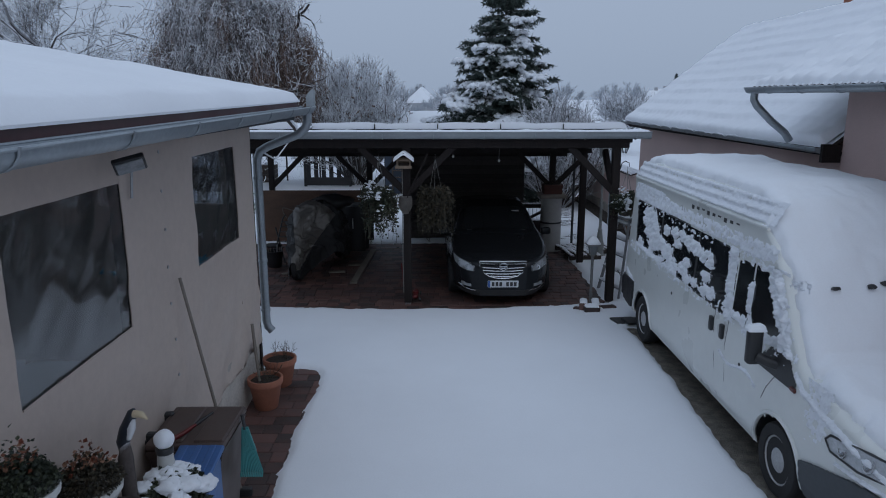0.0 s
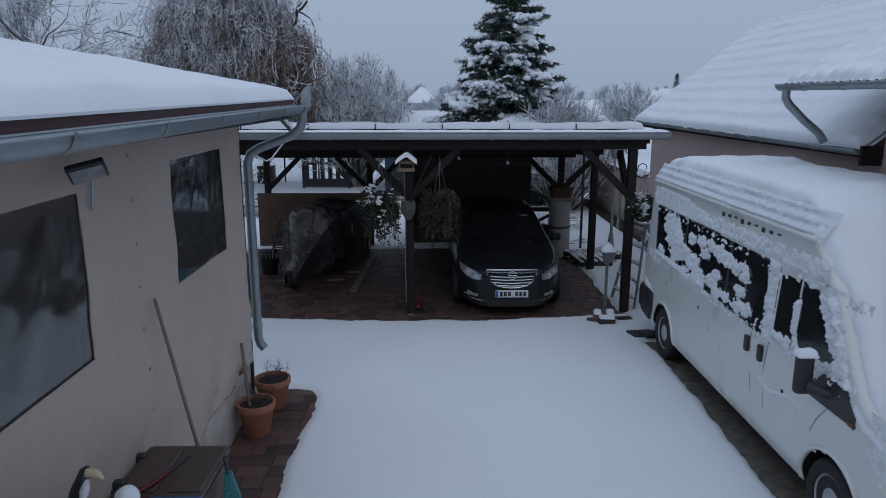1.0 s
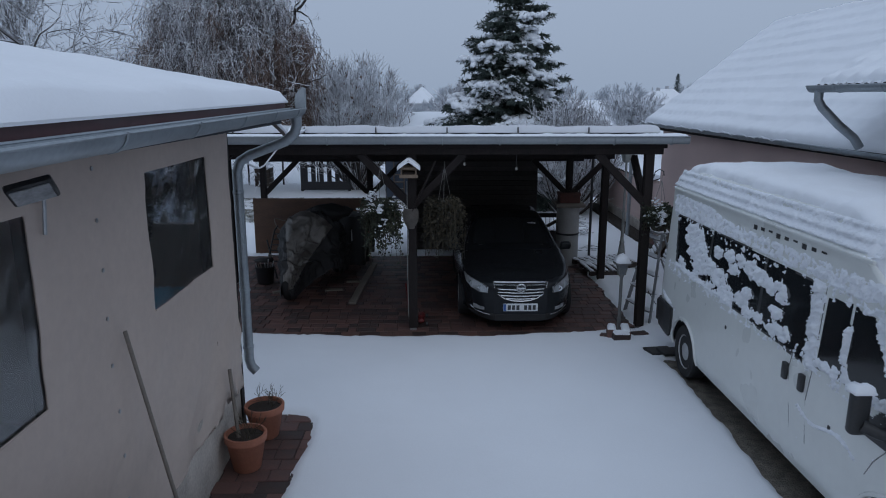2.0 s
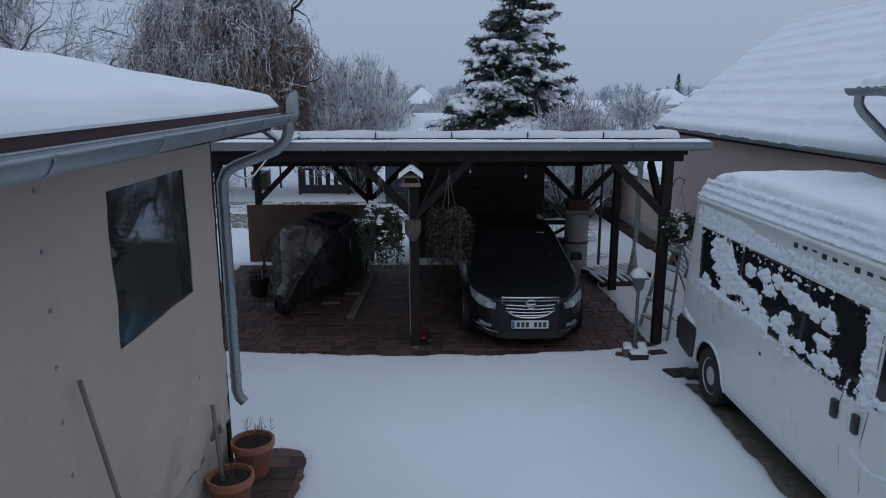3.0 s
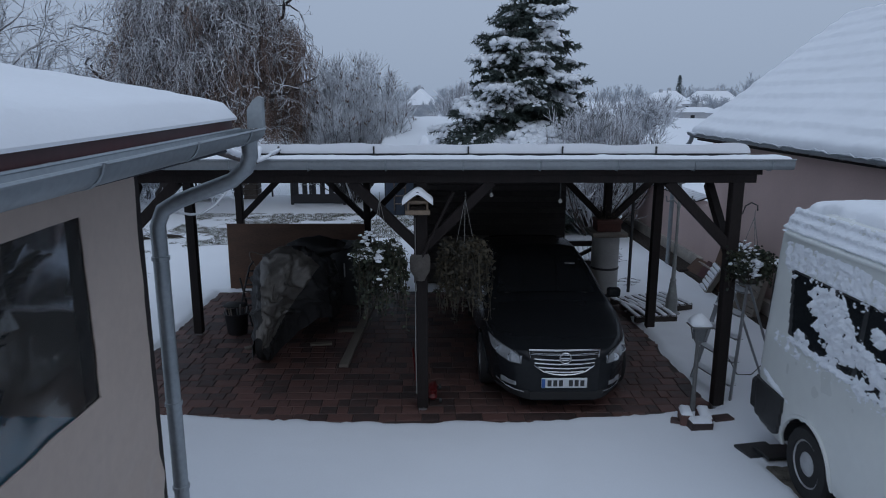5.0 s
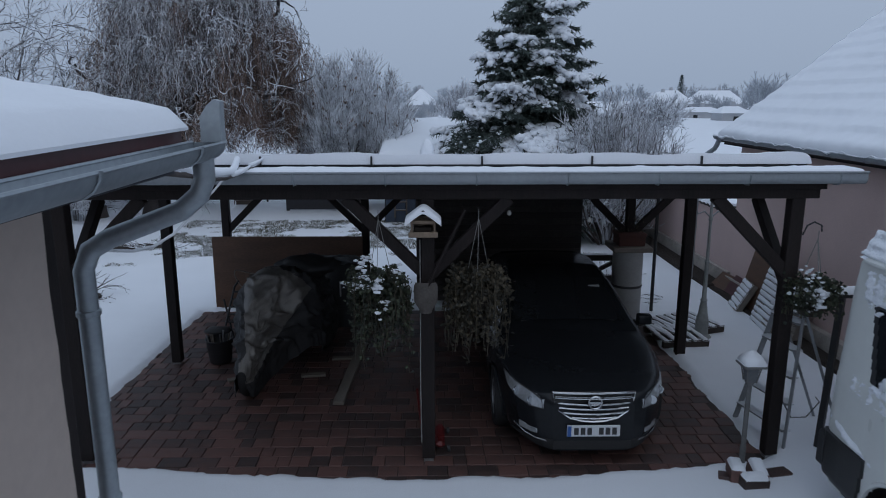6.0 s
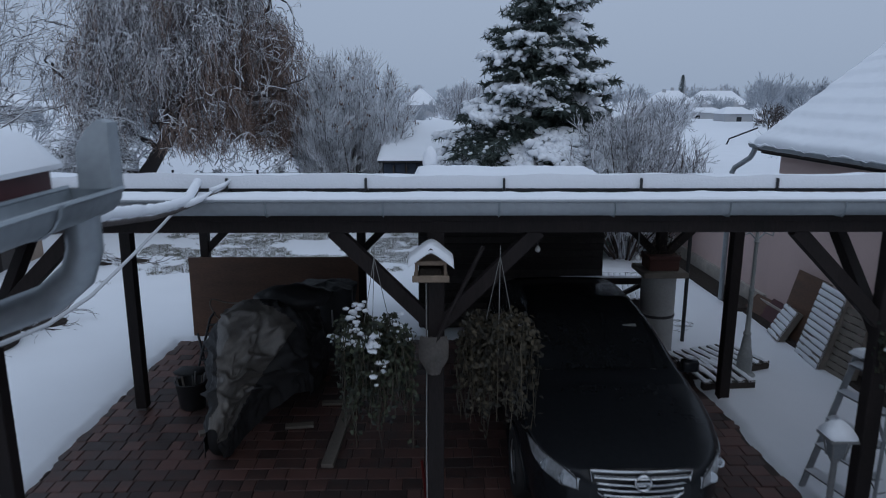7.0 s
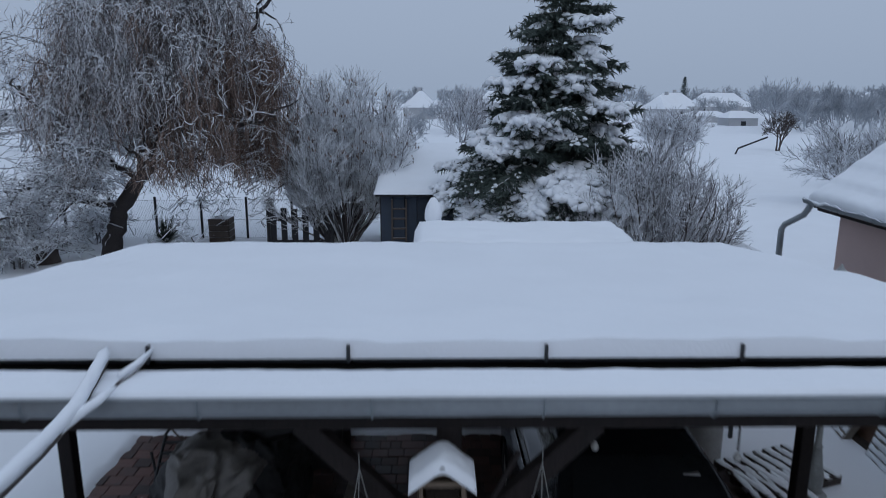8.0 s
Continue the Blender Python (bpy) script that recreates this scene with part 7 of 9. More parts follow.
def vase_shrub(at, wide, high, seed, stems, label, name="frosted_shrub", category="shrub", twigs=None, bark=None, count=22, low=0.23, seeds=0):
    """A round shrub or small tree of fine twigs that leave the base, lean out and turn upright."""
    rng = random.Random(seed)
    twigs, bark = twigs or SHRUB_FROST, bark or SHRUB_STEM
    shrub = thing(name, at, label, category)
    CV, CF, tips = [], [], []
    size = high / 3.5
    for k in range(stems):
        a, f = rng.uniform(0, 6.283), rng.random() ** 0.5
        out = Vector((math.cos(a), math.sin(a), 0))
        top = high * (1.0 - 0.42 * f ** 2.5) * rng.uniform(0.86, 1.04)
        if seeds and k % 3 == 0:
            top *= rng.uniform(0.45, 0.85)
        reach = wide * f * rng.uniform(0.85, 1.05)
        pts = []
        ph = rng.uniform(0, 6.28)
        for i in range(8):
            t = i / 7
            pts.append(out * (0.22 * f + reach * (1 - (1 - t) ** (1.7 if not seeds else 1.35))) + Vector((0.07 * size * math.sin(ph + 5 * t), 0.07 * size * math.cos(ph + 6 * t), top * t ** 0.92 - 0.03)))
        V, F = [], []
        prism(V, F, pts, [(0.024 - 0.0025 * i) * size for i in range(8)], 4)
        if k < stems // 3:
            part("stem", raw("stem", V, F, bark, smooth=60), bark, shrub)
        else:
            prism(CV, CF, pts, [0.020 - 0.0022 * i for i in range(8)], 4)
        tips.append(pts[-1])
        for q in range(count):
            g = rng.uniform(7 * low, 6.9)
            i = int(g)
            p = pts[i].lerp(pts[i + 1], g - i)
            d = (pts[i + 1] - pts[i]).normalized() + Vector((rng.gauss(0, 0.75), rng.gauss(0, 0.75), rng.gauss(0.05, 0.4)))
            grow(CV, CF, rng, p, d, rng.uniform(0.18, 0.42) * (1.15 if seeds else 1.0), 0.008, 1, 0.6, 0.35, 3, 0.2, 0.7, rmin=0.0052 if not seeds else 0.0062)
            if seeds and rng.random() < 0.5:
                tips.append(p + d.normalized() * 0.4)
    part("crown", raw("crown", CV, CF, twigs), twigs, shrub, "fine frosted twigs")["kind"] = "stuff"
    if seeds:
        V, F = [], []
        high_tips = [p for p in tips if p.z > high * 0.55]
        for k in range(seeds):
            p = rng.choice(high_tips)
            for q in range(3):
                lump(V, F, Matrix.Translation(p + Vector((rng.gauss(0, 0.04), rng.gauss(0, 0.04), rng.gauss(0, 0.05)))) @ Matrix.Diagonal((0.02, 0.02, 0.045, 1)), rng.uniform(0, 90), 0.5, 2)
        part("seed_mass", raw("seed_mass", V, F, WILLOW_BROWN), WILLOW_BROWN, shrub, "russet dry seed heads")["kind"] = "stuff"


SHRUB_STEM = mat("brown_shrub_stems", (0.07, 0.05, 0.042), 0.85, var=0.4, s1=3, s2=20, bump=0.0, island=0.6, snowy=0.9, edge=(0.45, 0.85))
SHRUB_FROST = mat("rimed_shrub_twigs", (0.14, 0.125, 0.125), 0.9, var=0.35, s1=1.2, s2=14, bump=0.0, island=0.9, col2=(0.56, 0.57, 0.60), snowy=0.95, edge=(-0.15, 0.45))
vase_shrub((4.08, 21.6, 0), 1.55, 3.5, 5, 125, "round frosted shrub of fine upright brown twigs")
TREE_FROST = mat("dark_twigs_topped_with_frost", (0.11, 0.10, 0.105), 0.9, var=0.35, s1=1.0, s2=12, bump=0.0, island=0.8, col2=(0.46, 0.465, 0.49), snowy=0.95, edge=(-0.15, 0.4))
vase_shrub((-3.05, 27.6, 0), 2.05, 5.0, 21, 170, "many-stemmed garden tree white with frost, russet seed heads at its tips", "frosted_tree", "tree", FROST, BARK, 42, 0.43, 260)
bare_tree("bare_tree", (-15.2, 27.5, 0), 15.0, 33, DARK_FROST, stems=3, depth=5, spread=0.85, up=0.10, kids=3, r=0.16, lean=0.5, label="bare spreading tree with snow along its branches", first=0.29, rmin=0.010, wob=0.24)
bare_tree("bare_tree", (-18.8, 29.5, 0), 15.5, 35, DARK_FROST, stems=3, depth=5, spread=0.85, up=0.10, kids=3, r=0.18, lean=0.4, label="tall bare garden tree with frosted branches", first=0.27, rmin=0.010, wob=0.24)
for k, (x, y, h) in enumerate(((-12.4, 26.5, 2.6), (-11.0, 25.2, 2.3), (-13.6, 24.5, 2.8), (-14.5, 29.0, 3.0), (-10.6, 28.2, 2.0))):
    bare_tree("snowy_shrub", (x, y, 0), h, 50 + k, FROST, stems=12, depth=3, spread=0.75, up=0.05, kids=4, r=0.03, lean=0.8, label="tangled shrub bowed under snow", category="shrub", first=0.34, rmin=0.009, group="shrubs by the willow", wob=0.28)
bare_tree("bare_tree", (12.6, 44.7, 0), 4.9, 61, FROST, stems=7, depth=4, spread=0.6, up=0.1, kids=4, r=0.05, lean=0.5, label="round-headed frosted orchard tree", first=0.35, rmin=0.012)
bare_tree("bare_tree", (2.0, 62.0, 0), 6.8, 62, TREE_FROST, stems=3, depth=4, spread=0.5, up=0.2, kids=4, r=0.09, lean=0.3, label="distant bare tree pale with frost", first=0.32, rmin=0.018)
bare_tree("bare_tree", (29.1, 66.0, 0), 4.2, 63, BARK, stems=3, depth=4, spread=0.7, up=0.05, kids=4, r=0.08, lean=0.2, label="small pruned tree in the snowfield", first=0.42, rmin=0.016, shrink=0.55)
bare_tree("bare_tree", (21.5, 41.0, 0), 3.4, 64, FROST, stems=9, depth=4, spread=0.8, up=-0.05, kids=4, r=0.05, lean=0.8, label="low spreading fruit tree in snow", first=0.33, rmin=0.008)
bare_tree("bare_tree", (17.5, 36.0, 0), 5.0, 65, FROST, stems=5, depth=4, spread=0.65, up=0.05, kids=4, r=0.06, lean=0.5, label="bare orchard tree pale with frost", first=0.33, rmin=0.011)
bare_tree("bare_tree", (26.0, 44.0, 0), 5.8, 66, FROST, stems=6, depth=4, spread=0.65, up=0.05, kids=4, r=0.07, lean=0.5, label="bare orchard tree pale with frost", first=0.33, rmin=0.014)


def build_spruce():
    rng = random.Random(9)
    at = Vector((2.55, 24.3, 0))
    H, R = 8.3, 3.0
    tree = thing("spruce_tree", tuple(at), "dark blue-green spruce with heavy snow patches on its boughs", "tree")
    V, F = [], []
    prism(V, F, [Vector((0, 0, -0.05)), Vector((0, 0, 3)), Vector((0.02, 0, H))], [0.17, 0.11, 0.012], 8)
    NV, NF, SV, SF = [], [], [], []

    def blade(p, d, l, w):
        s = d.cross(Vector((rng.gauss(0, 1), rng.gauss(0, 1), rng.gauss(0, 1))))
        if s.length < 1e-5:
            return
        s.normalize()
        k = len(NV)
        NV.extend((p - s * w, p + s * w, p + d * l))
        NF.append((k, k + 1, k + 2))

    # the snow lies in broad patches: bearing, height, half widths of each
    patches = [(-1.93, 3.89, 0.30, 0.30), (-1.57, 4.84, 0.30, 0.26), (-2.10, 5.14, 0.22, 0.14), (-2.71, 4.77, 0.30, 0.14), (-2.33, 4.17, 0.24, 0.15), (-2.56, 3.46, 0.30, 0.28), (-3.05, 3.03, 0.24, 0.22),
               (-0.89, 4.12, 0.20, 0.2), (-0.6, 3.62, 0.25, 0.18), (-1.59, 3.39, 0.10, 0.16), (-1.32, 5.98, 0.22, 0.22), (-0.9, 5.5, 0.2, 0.2), (-2.5, 6.1, 0.3, 0.15), (0.8, 4.6, 0.5, 0.4), (1.9, 3.8, 0.5, 0.4), (2.8, 5.6, 0.4, 0.3), (-1.2, 7.3, 0.5, 0.2)]

    def in_patch(a, z):
        best = 9.0
        for pa, pz, wa, wz in patches:
            best = min(best, math.hypot(((a - pa + math.pi) % (2 * math.pi) - math.pi) / (1.25 * wa), (z - pz) / (1.2 * wz)))
        return best

    def bough(a, z, L, droop, tip, load):
        f = 1 - z / H
        out = Vector((math.cos(a), math.sin(a), 0))
        side = Vector((-math.sin(a), math.cos(a), 0))
        m = 7
        ph = rng.uniform(0, 6.28)
        pts = []
        for i in range(m):
            t = i / (m - 1)
            pts.append(out * L * t + Vector((0, 0, z + L * (0.14 * t - droop * t * t + tip * t ** 3) + (0.45 * L * t if f < 0.22 else 0))) + side * 0.06 * L * math.sin(t * 3 + ph))
        prism(V, F, pts, [0.028 * (1 - 0.8 * i / (m - 1)) * (0.5 + f) for i in range(m)], 3)
        steps = max(5, int(L / 0.085))
        for q in range(steps):
            t = 0.10 + 0.90 * q / (steps - 1)
            g = t * (m - 1) * 0.999
            i = int(g)
            p = pts[i].lerp(pts[i + 1], g - i)
            for s in (-1, 1):
                bl = min(0.75, 0.50 * L * (1.08 - t) + 0.14) * rng.uniform(0.6, 1.2)
                dirn = (out * 0.75 + side * s * 0.85 + Vector((0, 0, -0.34 + rng.gauss(0, 0.2)))).normalized()
                ne = max(2, int(bl / 0.085))
                for e in range(ne):
                    c = p + dirn * bl * e / ne
                    for _ in range(4):
                        dd = (dirn + Vector((rng.gauss(0, 0.7), rng.gauss(0, 0.7), rng.gauss(-0.2, 0.6)))).normalized()
                        blade(c, dd, rng.uniform(0.11, 0.23), 0.021)
                    if t > 0.42 and rng.random() < load * (1.0 if load > 0.5 else smoothstep(0.3, 0.9, t)):
                        # a finger of snow lying along the spray
                        lat = dirn.cross(Vector((0, 0, 1))).normalized()
                        rot = Matrix((dirn, lat, dirn.cross(lat))).transposed().to_4x4()
                        w = rng.uniform(0.055, 0.11) if load > 0.5 else rng.uniform(0.03, 0.055)
                        lump(SV, SF, Matrix.Translation(c + Vector((rng.gauss(0, 0.02), rng.gauss(0, 0.02), 0.045 + rng.gauss(0, 0.012)))) @ rot @ Matrix.Diagonal((rng.uniform(1.1, 1.9) * w, w, w * rng.uniform(0.65, 1.0), 1)), rng.uniform(0, 90), 0.9, 1.9)

    for b in range(420):
        z = 0.25 + H * (1 - (1 - rng.random()) ** 0.62) * 0.955
        f = 1 - z / H
        a = 2.39996 * b + rng.gauss(0, 0.2)
        a = (a + math.pi) % (2 * math.pi) - math.pi
        L = (R * f ** 0.82 + 0.10) * rng.uniform(0.5, 1.16)
        near = in_patch(a, z) + rng.gauss(0, 0.12)
        if near < 1.0:
            L *= 1.14
        load = 0.95 if near < 1.0 else (0.22 if near < 1.25 else 0.03)
        bough(a, z, L, rng.uniform(0.32, 0.55), 0.24, load)
    # the lowest boughs, pressed down under the snow
    for k in range(54):
        a = -math.pi * (0.02 + 0.96 * (k + rng.random()) / 54)
        bough(a, rng.uniform(2.35, 3.0), rng.uniform(2.5, 3.15), rng.uniform(0.40, 0.62), 0.10, 1.0 if rng.random() < 0.58 else 0.05)
    part("trunk", raw("trunk", V, F, BARK, smooth=60), BARK, tree)
    part("foliage", raw("foliage", NV, NF, NEEDLES), NEEDLES, tree, "dark needled boughs")["kind"] = "stuff"
    part("bough_snow", raw("bough_snow", SV, SF, SNOW_CLUMPED, smooth=170), SNOW_CLUMPED, tree, "clumped snow on the boughs")["kind"] = "stuff"


build_spruce()


def snowy_conifer_shrub(at, r, h, seed):
    """A low juniper bowed down by snow."""
    rng = random.Random(seed)
    shrub = thing("juniper_shrub", at, "low juniper weighed down by thick snow", "shrub", group="junipers at the spruce")
    V, F, SV, SF = [], [], [], []
    for k in range(60):
        a = rng.uniform(0, 6.283)
        L = r * rng.uniform(0.5, 1.1)
        out = Vector((math.cos(a), math.sin(a), 0))
        pts = [out * L * t + Vector((0, 0, h * (math.sin(t * 2.3) * 0.9) * rng.uniform(0.8, 1.1) + 0.05)) for t in (0.05, 0.35, 0.7, 1.0)]
        for q in range(60):
            g = rng.uniform(0.2, 2.99)
            i = int(g)
            p = pts[i].lerp(pts[i + 1], g - i)
            d = (out + Vector((rng.gauss(0, 0.8), rng.gauss(0, 0.8), rng.gauss(-0.2, 0.6)))).normalized()
            s = d.cross(Vector((rng.gauss(0, 1), rng.gauss(0, 1), rng.gauss(0, 1)))).normalized()
            c = len(V)
            V.extend((p - s * 0.016, p + s * 0.016, p + d * rng.uniform(0.1, 0.2)))
            F.append((c, c + 1, c + 2))
        for q in range(2):
            g = rng.uniform(1.0, 2.9)
            i = int(g)
            p = pts[i].lerp(pts[i + 1], g - i) + Vector((0, 0, 0.06))
            s = rng.uniform(0.09, 0.2)
            lump(SV, SF, Matrix.Translation(p) @ Matrix.Rotation(a, 4, "Z") @ Matrix.Diagonal((s * 1.8, s, s * 0.5, 1)), rng.uniform(0, 90), 0.7, 2.4)
    part("foliage", raw("foliage", V, F, NEEDLES), NEEDLES, shrub)["kind"] = "stuff"
    part("bough_snow", raw("bough_snow", SV, SF, SNOW_CLUMPED, smooth=170), SNOW_CLUMPED, shrub, "thick snow")["kind"] = "stuff"


snowy_conifer_shrub((2.6, 21.6, 0), 1.25, 1.75, 4)
snowy_conifer_shrub((1.2, 22.3, 0), 0.9, 1.5, 6)

# ---- grass showing through the thin snow behind the carport ----
V, F = [], []
rng = random.Random(31)
for k in range(30000):
    x, y = rng.uniform(-7.5, -0.6), rng.uniform(19.3, 25.0)
    if fbm(x * 0.5, y * 0.8, 3.0) + 0.35 * fbm(x * 3, y * 3, 1.0) + 0.45 * smoothstep(19.3, 22.0, y) - 0.35 < 0.0:
        continue
    for q in range(3):
        a = rng.uniform(0, 6.283)
        l = rng.uniform(0.02, 0.055)
        p = Vector((x + rng.gauss(0, 0.03), y + rng.gauss(0, 0.03), snow_height(x, y) - 0.01))
        s = Vector((-math.sin(a), math.cos(a), 0)) * 0.006
        c = len(V)
        V.extend((p - s, p + s, p + Vector((math.cos(a) * l * 0.7, math.sin(a) * l * 0.7, l))))
        F.append((c, c + 1, c + 2))
GRASS = mat("winter_grass", (0.05, 0.055, 0.03), 0.8, var=0.4, s1=2, s2=20, bump=0.0, island=0.8, col2=(0.13, 0.12, 0.08))
solo("grass", raw("grass", V, F, GRASS), GRASS, "sparse winter grass poking through thin snow", "grass", kind="stuff")

# ---- outbuilding and brush to the left of the carport ----
def build_outbuilding():
    b = thing("outbuilding", (-10.9, 20.0, 0.0), "low tan-plastered outbuilding with dark posts under a snowy corrugated roof", "shed")
    tan = mat("old_tan_plaster", (0.30, 0.235, 0.19), 0.9, var=0.25, s1=2, s2=40, bump=0.5, bdist=0.006)
    part("wall", boxes((-12.2, -12.05, 18.2, 21.9, -0.05, 2.2)), tan, b, "tan plaster", world=True)
    part("wall", boxes((-12.05, -9.75, 21.75, 21.9, -0.05, 1.9)), tan, b, "tan plaster", world=True)
    part("corner_pier", boxes((-9.75, -9.55, 21.3, 21.9, -0.05, 1.86), bevel=0.01), tan, b, "tan plaster", world=True)
    for y in (18.3, 20.2, 20.95):
        part("post", boxes((-9.74, -9.58, y, y + 0.18, -0.05, 1.86), bevel=0.008), DARK_WOOD, b, world=True)
    part("lintel", boxes((-9.73, -9.59, 18.2, 21.3, 1.70, 1.86)), DARK_WOOD, b, world=True)
    part("planking", boxes((-9.70, -9.62, 18.3, 20.95, -0.05, 1.1)), DARK_PANEL, b, world=True)
    verts, faces = [], []
    for j in range(97):
        y = 17.8 + 4.3 * j / 96
        w = 0.02 * math.sin(2 * math.pi * y / 0.134)
        verts += [(-9.3, y, 1.90 + w), (-12.6, y, 2.34 + w), (-9.3, y, 1.885 + w), (-12.6, y, 2.325 + w)]
    for j in range(96):
        p, q = 4 * j, 4 * j + 4
        faces += [(p, q, q + 1, p + 1), (p + 2, p + 3, q + 3, q + 2), (p, p + 2, q + 2, q)]
    part("roof_sheet", raw("roof_sheet", verts, faces, DARK_PANEL), DARK_PANEL, b, "dark corrugated sheet", world=True)
    part("roof_snow", drift(lambda u, v: (-9.34 - 3.26 * u, 17.8 + 4.3 * v, 1.925 + 0.435 * u), 40, 50, 3.3, 4.3, 0.10, rim=0.13, rough=0.01, name="roof_snow"), SNOW, b, "thick snow", world=True)


build_outbuilding()


def brush_pile(at, rx, ry, h, count, seed, label):
    """Cut branches and dead stalks heaped on the ground."""
    rng = random.Random(seed)
    p = thing("brush_pile", at, label, "brush pile", group="brush piles in the snow")
    V, F = [], []
    for k in range(count):
        a, q = rng.uniform(0, 6.283), math.sqrt(rng.random())
        c = Vector((rx * q * math.cos(a), ry * q * math.sin(a), rng.uniform(0.0, h) * (1 - 0.7 * q)))
        d = Vector((rng.gauss(0, 1), rng.gauss(0, 1), rng.gauss(0.12, 0.3)))
        grow(V, F, rng, c, d, rng.uniform(0.25, 0.6), rng.uniform(0.006, 0.016), 1, 0.6, 0.05, 3, 0.25, rmin=0.004)
    part("branch_tangle", raw("branch_tangle", V, F, BARK), BARK, p)["kind"] = "stuff"
    bm = bmesh.new()
    for k in range(8):
        a = rng.uniform(0, 6.283)
        blob(bm, (0.6 * rx * math.cos(a), 0.6 * ry * math.sin(a), 0.15 * h), 0.45 * rx, 0.45 * ry, 0.38 * h, k * 2.1, 0.4)
    part("leaf_litter", bm, SOIL, p, "dark rotting leaves", smooth=60)["kind"] = "stuff"
    return p


brush_pile((-7.6, 15.9, 0.0), 0.9, 0.9, 0.75, 260, 3, "dark heap of cut branches before the outbuilding")
brush_pile((-7.0, 16.9, 0.0), 0.5, 0.4, 0.2, 60, 4, "low spill of dark branches on the snow")
brush_pile((-7.6, 21.2, 0.03), 0.75, 0.35, 0.16, 22, 5, "few cut branches lying on the snowy lawn")

# ---- garden furniture, fence and shed ----
GARDEN_DARK = mat("dark_garden_timber", (0.022, 0.022, 0.026), 0.75, var=0.35, s1=3, s2=25, bump=0.3)
GARDEN_BROWN = mat("weathered_brown_boards", (0.085, 0.068, 0.058), 0.85, var=0.35, s1=3, s2=25, bump=0.4, snowy=0.5, edge=(0.5, 0.9))
bench = thing("picket_gate", (-4.15, 26.9, 0), "dark wooden picket gate with broad pales in the garden fence", "gate")
for k in range(6):
    x = -4.92 + 0.30 * k
    part("pale", boxes((x - 0.085, x + 0.085, 26.86, 26.885, 0.14, 1.30 + 0.03 * (k % 2)), bevel=0.01), GARDEN_DARK, bench, world=True)
part("rail", boxes((-5.02, -3.32, 26.89, 26.93, 0.95, 1.06), bevel=0.006), GARDEN_DARK, bench, world=True)
part("lower_board", boxes((-5.02, -3.32, 26.84, 26.86, 0.10, 0.42), bevel=0.006), GARDEN_DARK, bench, world=True)
for x in (-5.06, -3.28):
    part("gate_post", boxes((x - 0.05, x + 0.05, 26.85, 26.95, -0.05, 1.42), bevel=0.01), GARDEN_DARK, bench, world=True)
bm = bmesh.new()
tube(bm, [(-5.06, 26.9, 1.3), (-5.0, 26.9, 1.7), (-4.6, 26.9, 1.98), (-4.2, 26.9, 2.05)], 0.03, 6)
part("arch_stake", bm, GARDEN_DARK, bench, world=True)

fence = thing("wire_fence", (-8, 28.9, 0), "sagging wire mesh fence on thin posts across the garden", "fence")
for k in range(9):
    x = -16.0 + 1.4 * k
    part("post", boxes((x - 0.03, x + 0.03, 28.87, 28.93, -0.05, 1.35)), GARDEN_DARK, fence, world=True)
bm = bmesh.new()
V, F = [], []
for k in range(150):
    x = -16 + 11.2 * k / 149
    for s in (-1, 1):
        prism(V, F, [Vector((x, 28.9, 0.05)), Vector((x + s * 0.62, 28.9, 1.25))], [0.004, 0.004], 3)
for z in (0.08, 0.65, 1.27):
    prism(V, F, [Vector((-16, 28.9, z)), Vector((-10, 28.9, z - 0.03)), Vector((-4.8, 28.9, z))], [0.006] * 3, 3)
bm.free()
part("wire_mesh", raw("wire_mesh", V, F, FROST), FROST, fence, "frosted wire mesh", world=True)["kind"] = "stuff"


def build_shed():
    s = thing("garden_shed", (-0.2, 27.0, 0), "low dark garden shed under a broad snowy roof", "shed")
    part("wall", boxes((-1.75, 1.9, 24.7, 24.82, -0.05, 1.98), (-1.75, -1.63, 24.82, 29.8, -0.05, 2.0), (1.78, 1.9, 24.82, 29.8, -0.05, 2.0), (-1.75, 1.9, 29.7, 29.82, -0.05, 2.4)), GARDEN_DARK, s, world=True)
    for k in range(12):
        x = -1.72 + 0.30 * k
        part("wall_board", boxes((x, x + 0.28, 24.675, 24.70, 0.0, 1.96), bevel=0.006), mat("blue_black_boards", (0.022, 0.032, 0.05), 0.7, var=0.4, s1=3, s2=25, bump=0.3, rand=0.4) if k == 0 else bpy.data.materials["blue_black_boards"], s, world=True)
    bm = bmesh.new()
    vs = [bm.verts.new((x, y, z - d)) for d in (0.06, 0) for x, y, z in ((-1.85, 24.45, 2.06), (2.0, 24.45, 2.06), (2.0, 30.0, 2.86), (-1.85, 30.0, 2.86))]
    for q in ((3, 2, 1, 0), (4, 5, 6, 7), (0, 1, 5, 4), (1, 2, 6, 5), (2, 3, 7, 6), (3, 0, 4, 7)):
        bm.faces.new([vs[k] for k in q])
    part("roof", bm, GARDEN_DARK, s, world=True)
    part("roof_snow", drift(lambda u, v: (-1.88 + 3.9 * u, 24.42 + 5.6 * v, 2.07 + 0.81 * v), 40, 60, 3.9, 5.6, 0.09, rim=0.1, rough=0.008, name="roof_snow"), SNOW, s, "smooth snow", world=True)
    for x in (-1.45, -1.1):
        part("ladder_rail", boxes((x - 0.02, x + 0.02, 24.60, 24.64, 0.2, 1.9)), GARDEN_BROWN, s, world=True)
    for k in range(6):
        part("rung", boxes((-1.44, -1.11, 24.605, 24.635, 0.4 + 0.25 * k, 0.44 + 0.25 * k)), GARDEN_BROWN, s, world=True)


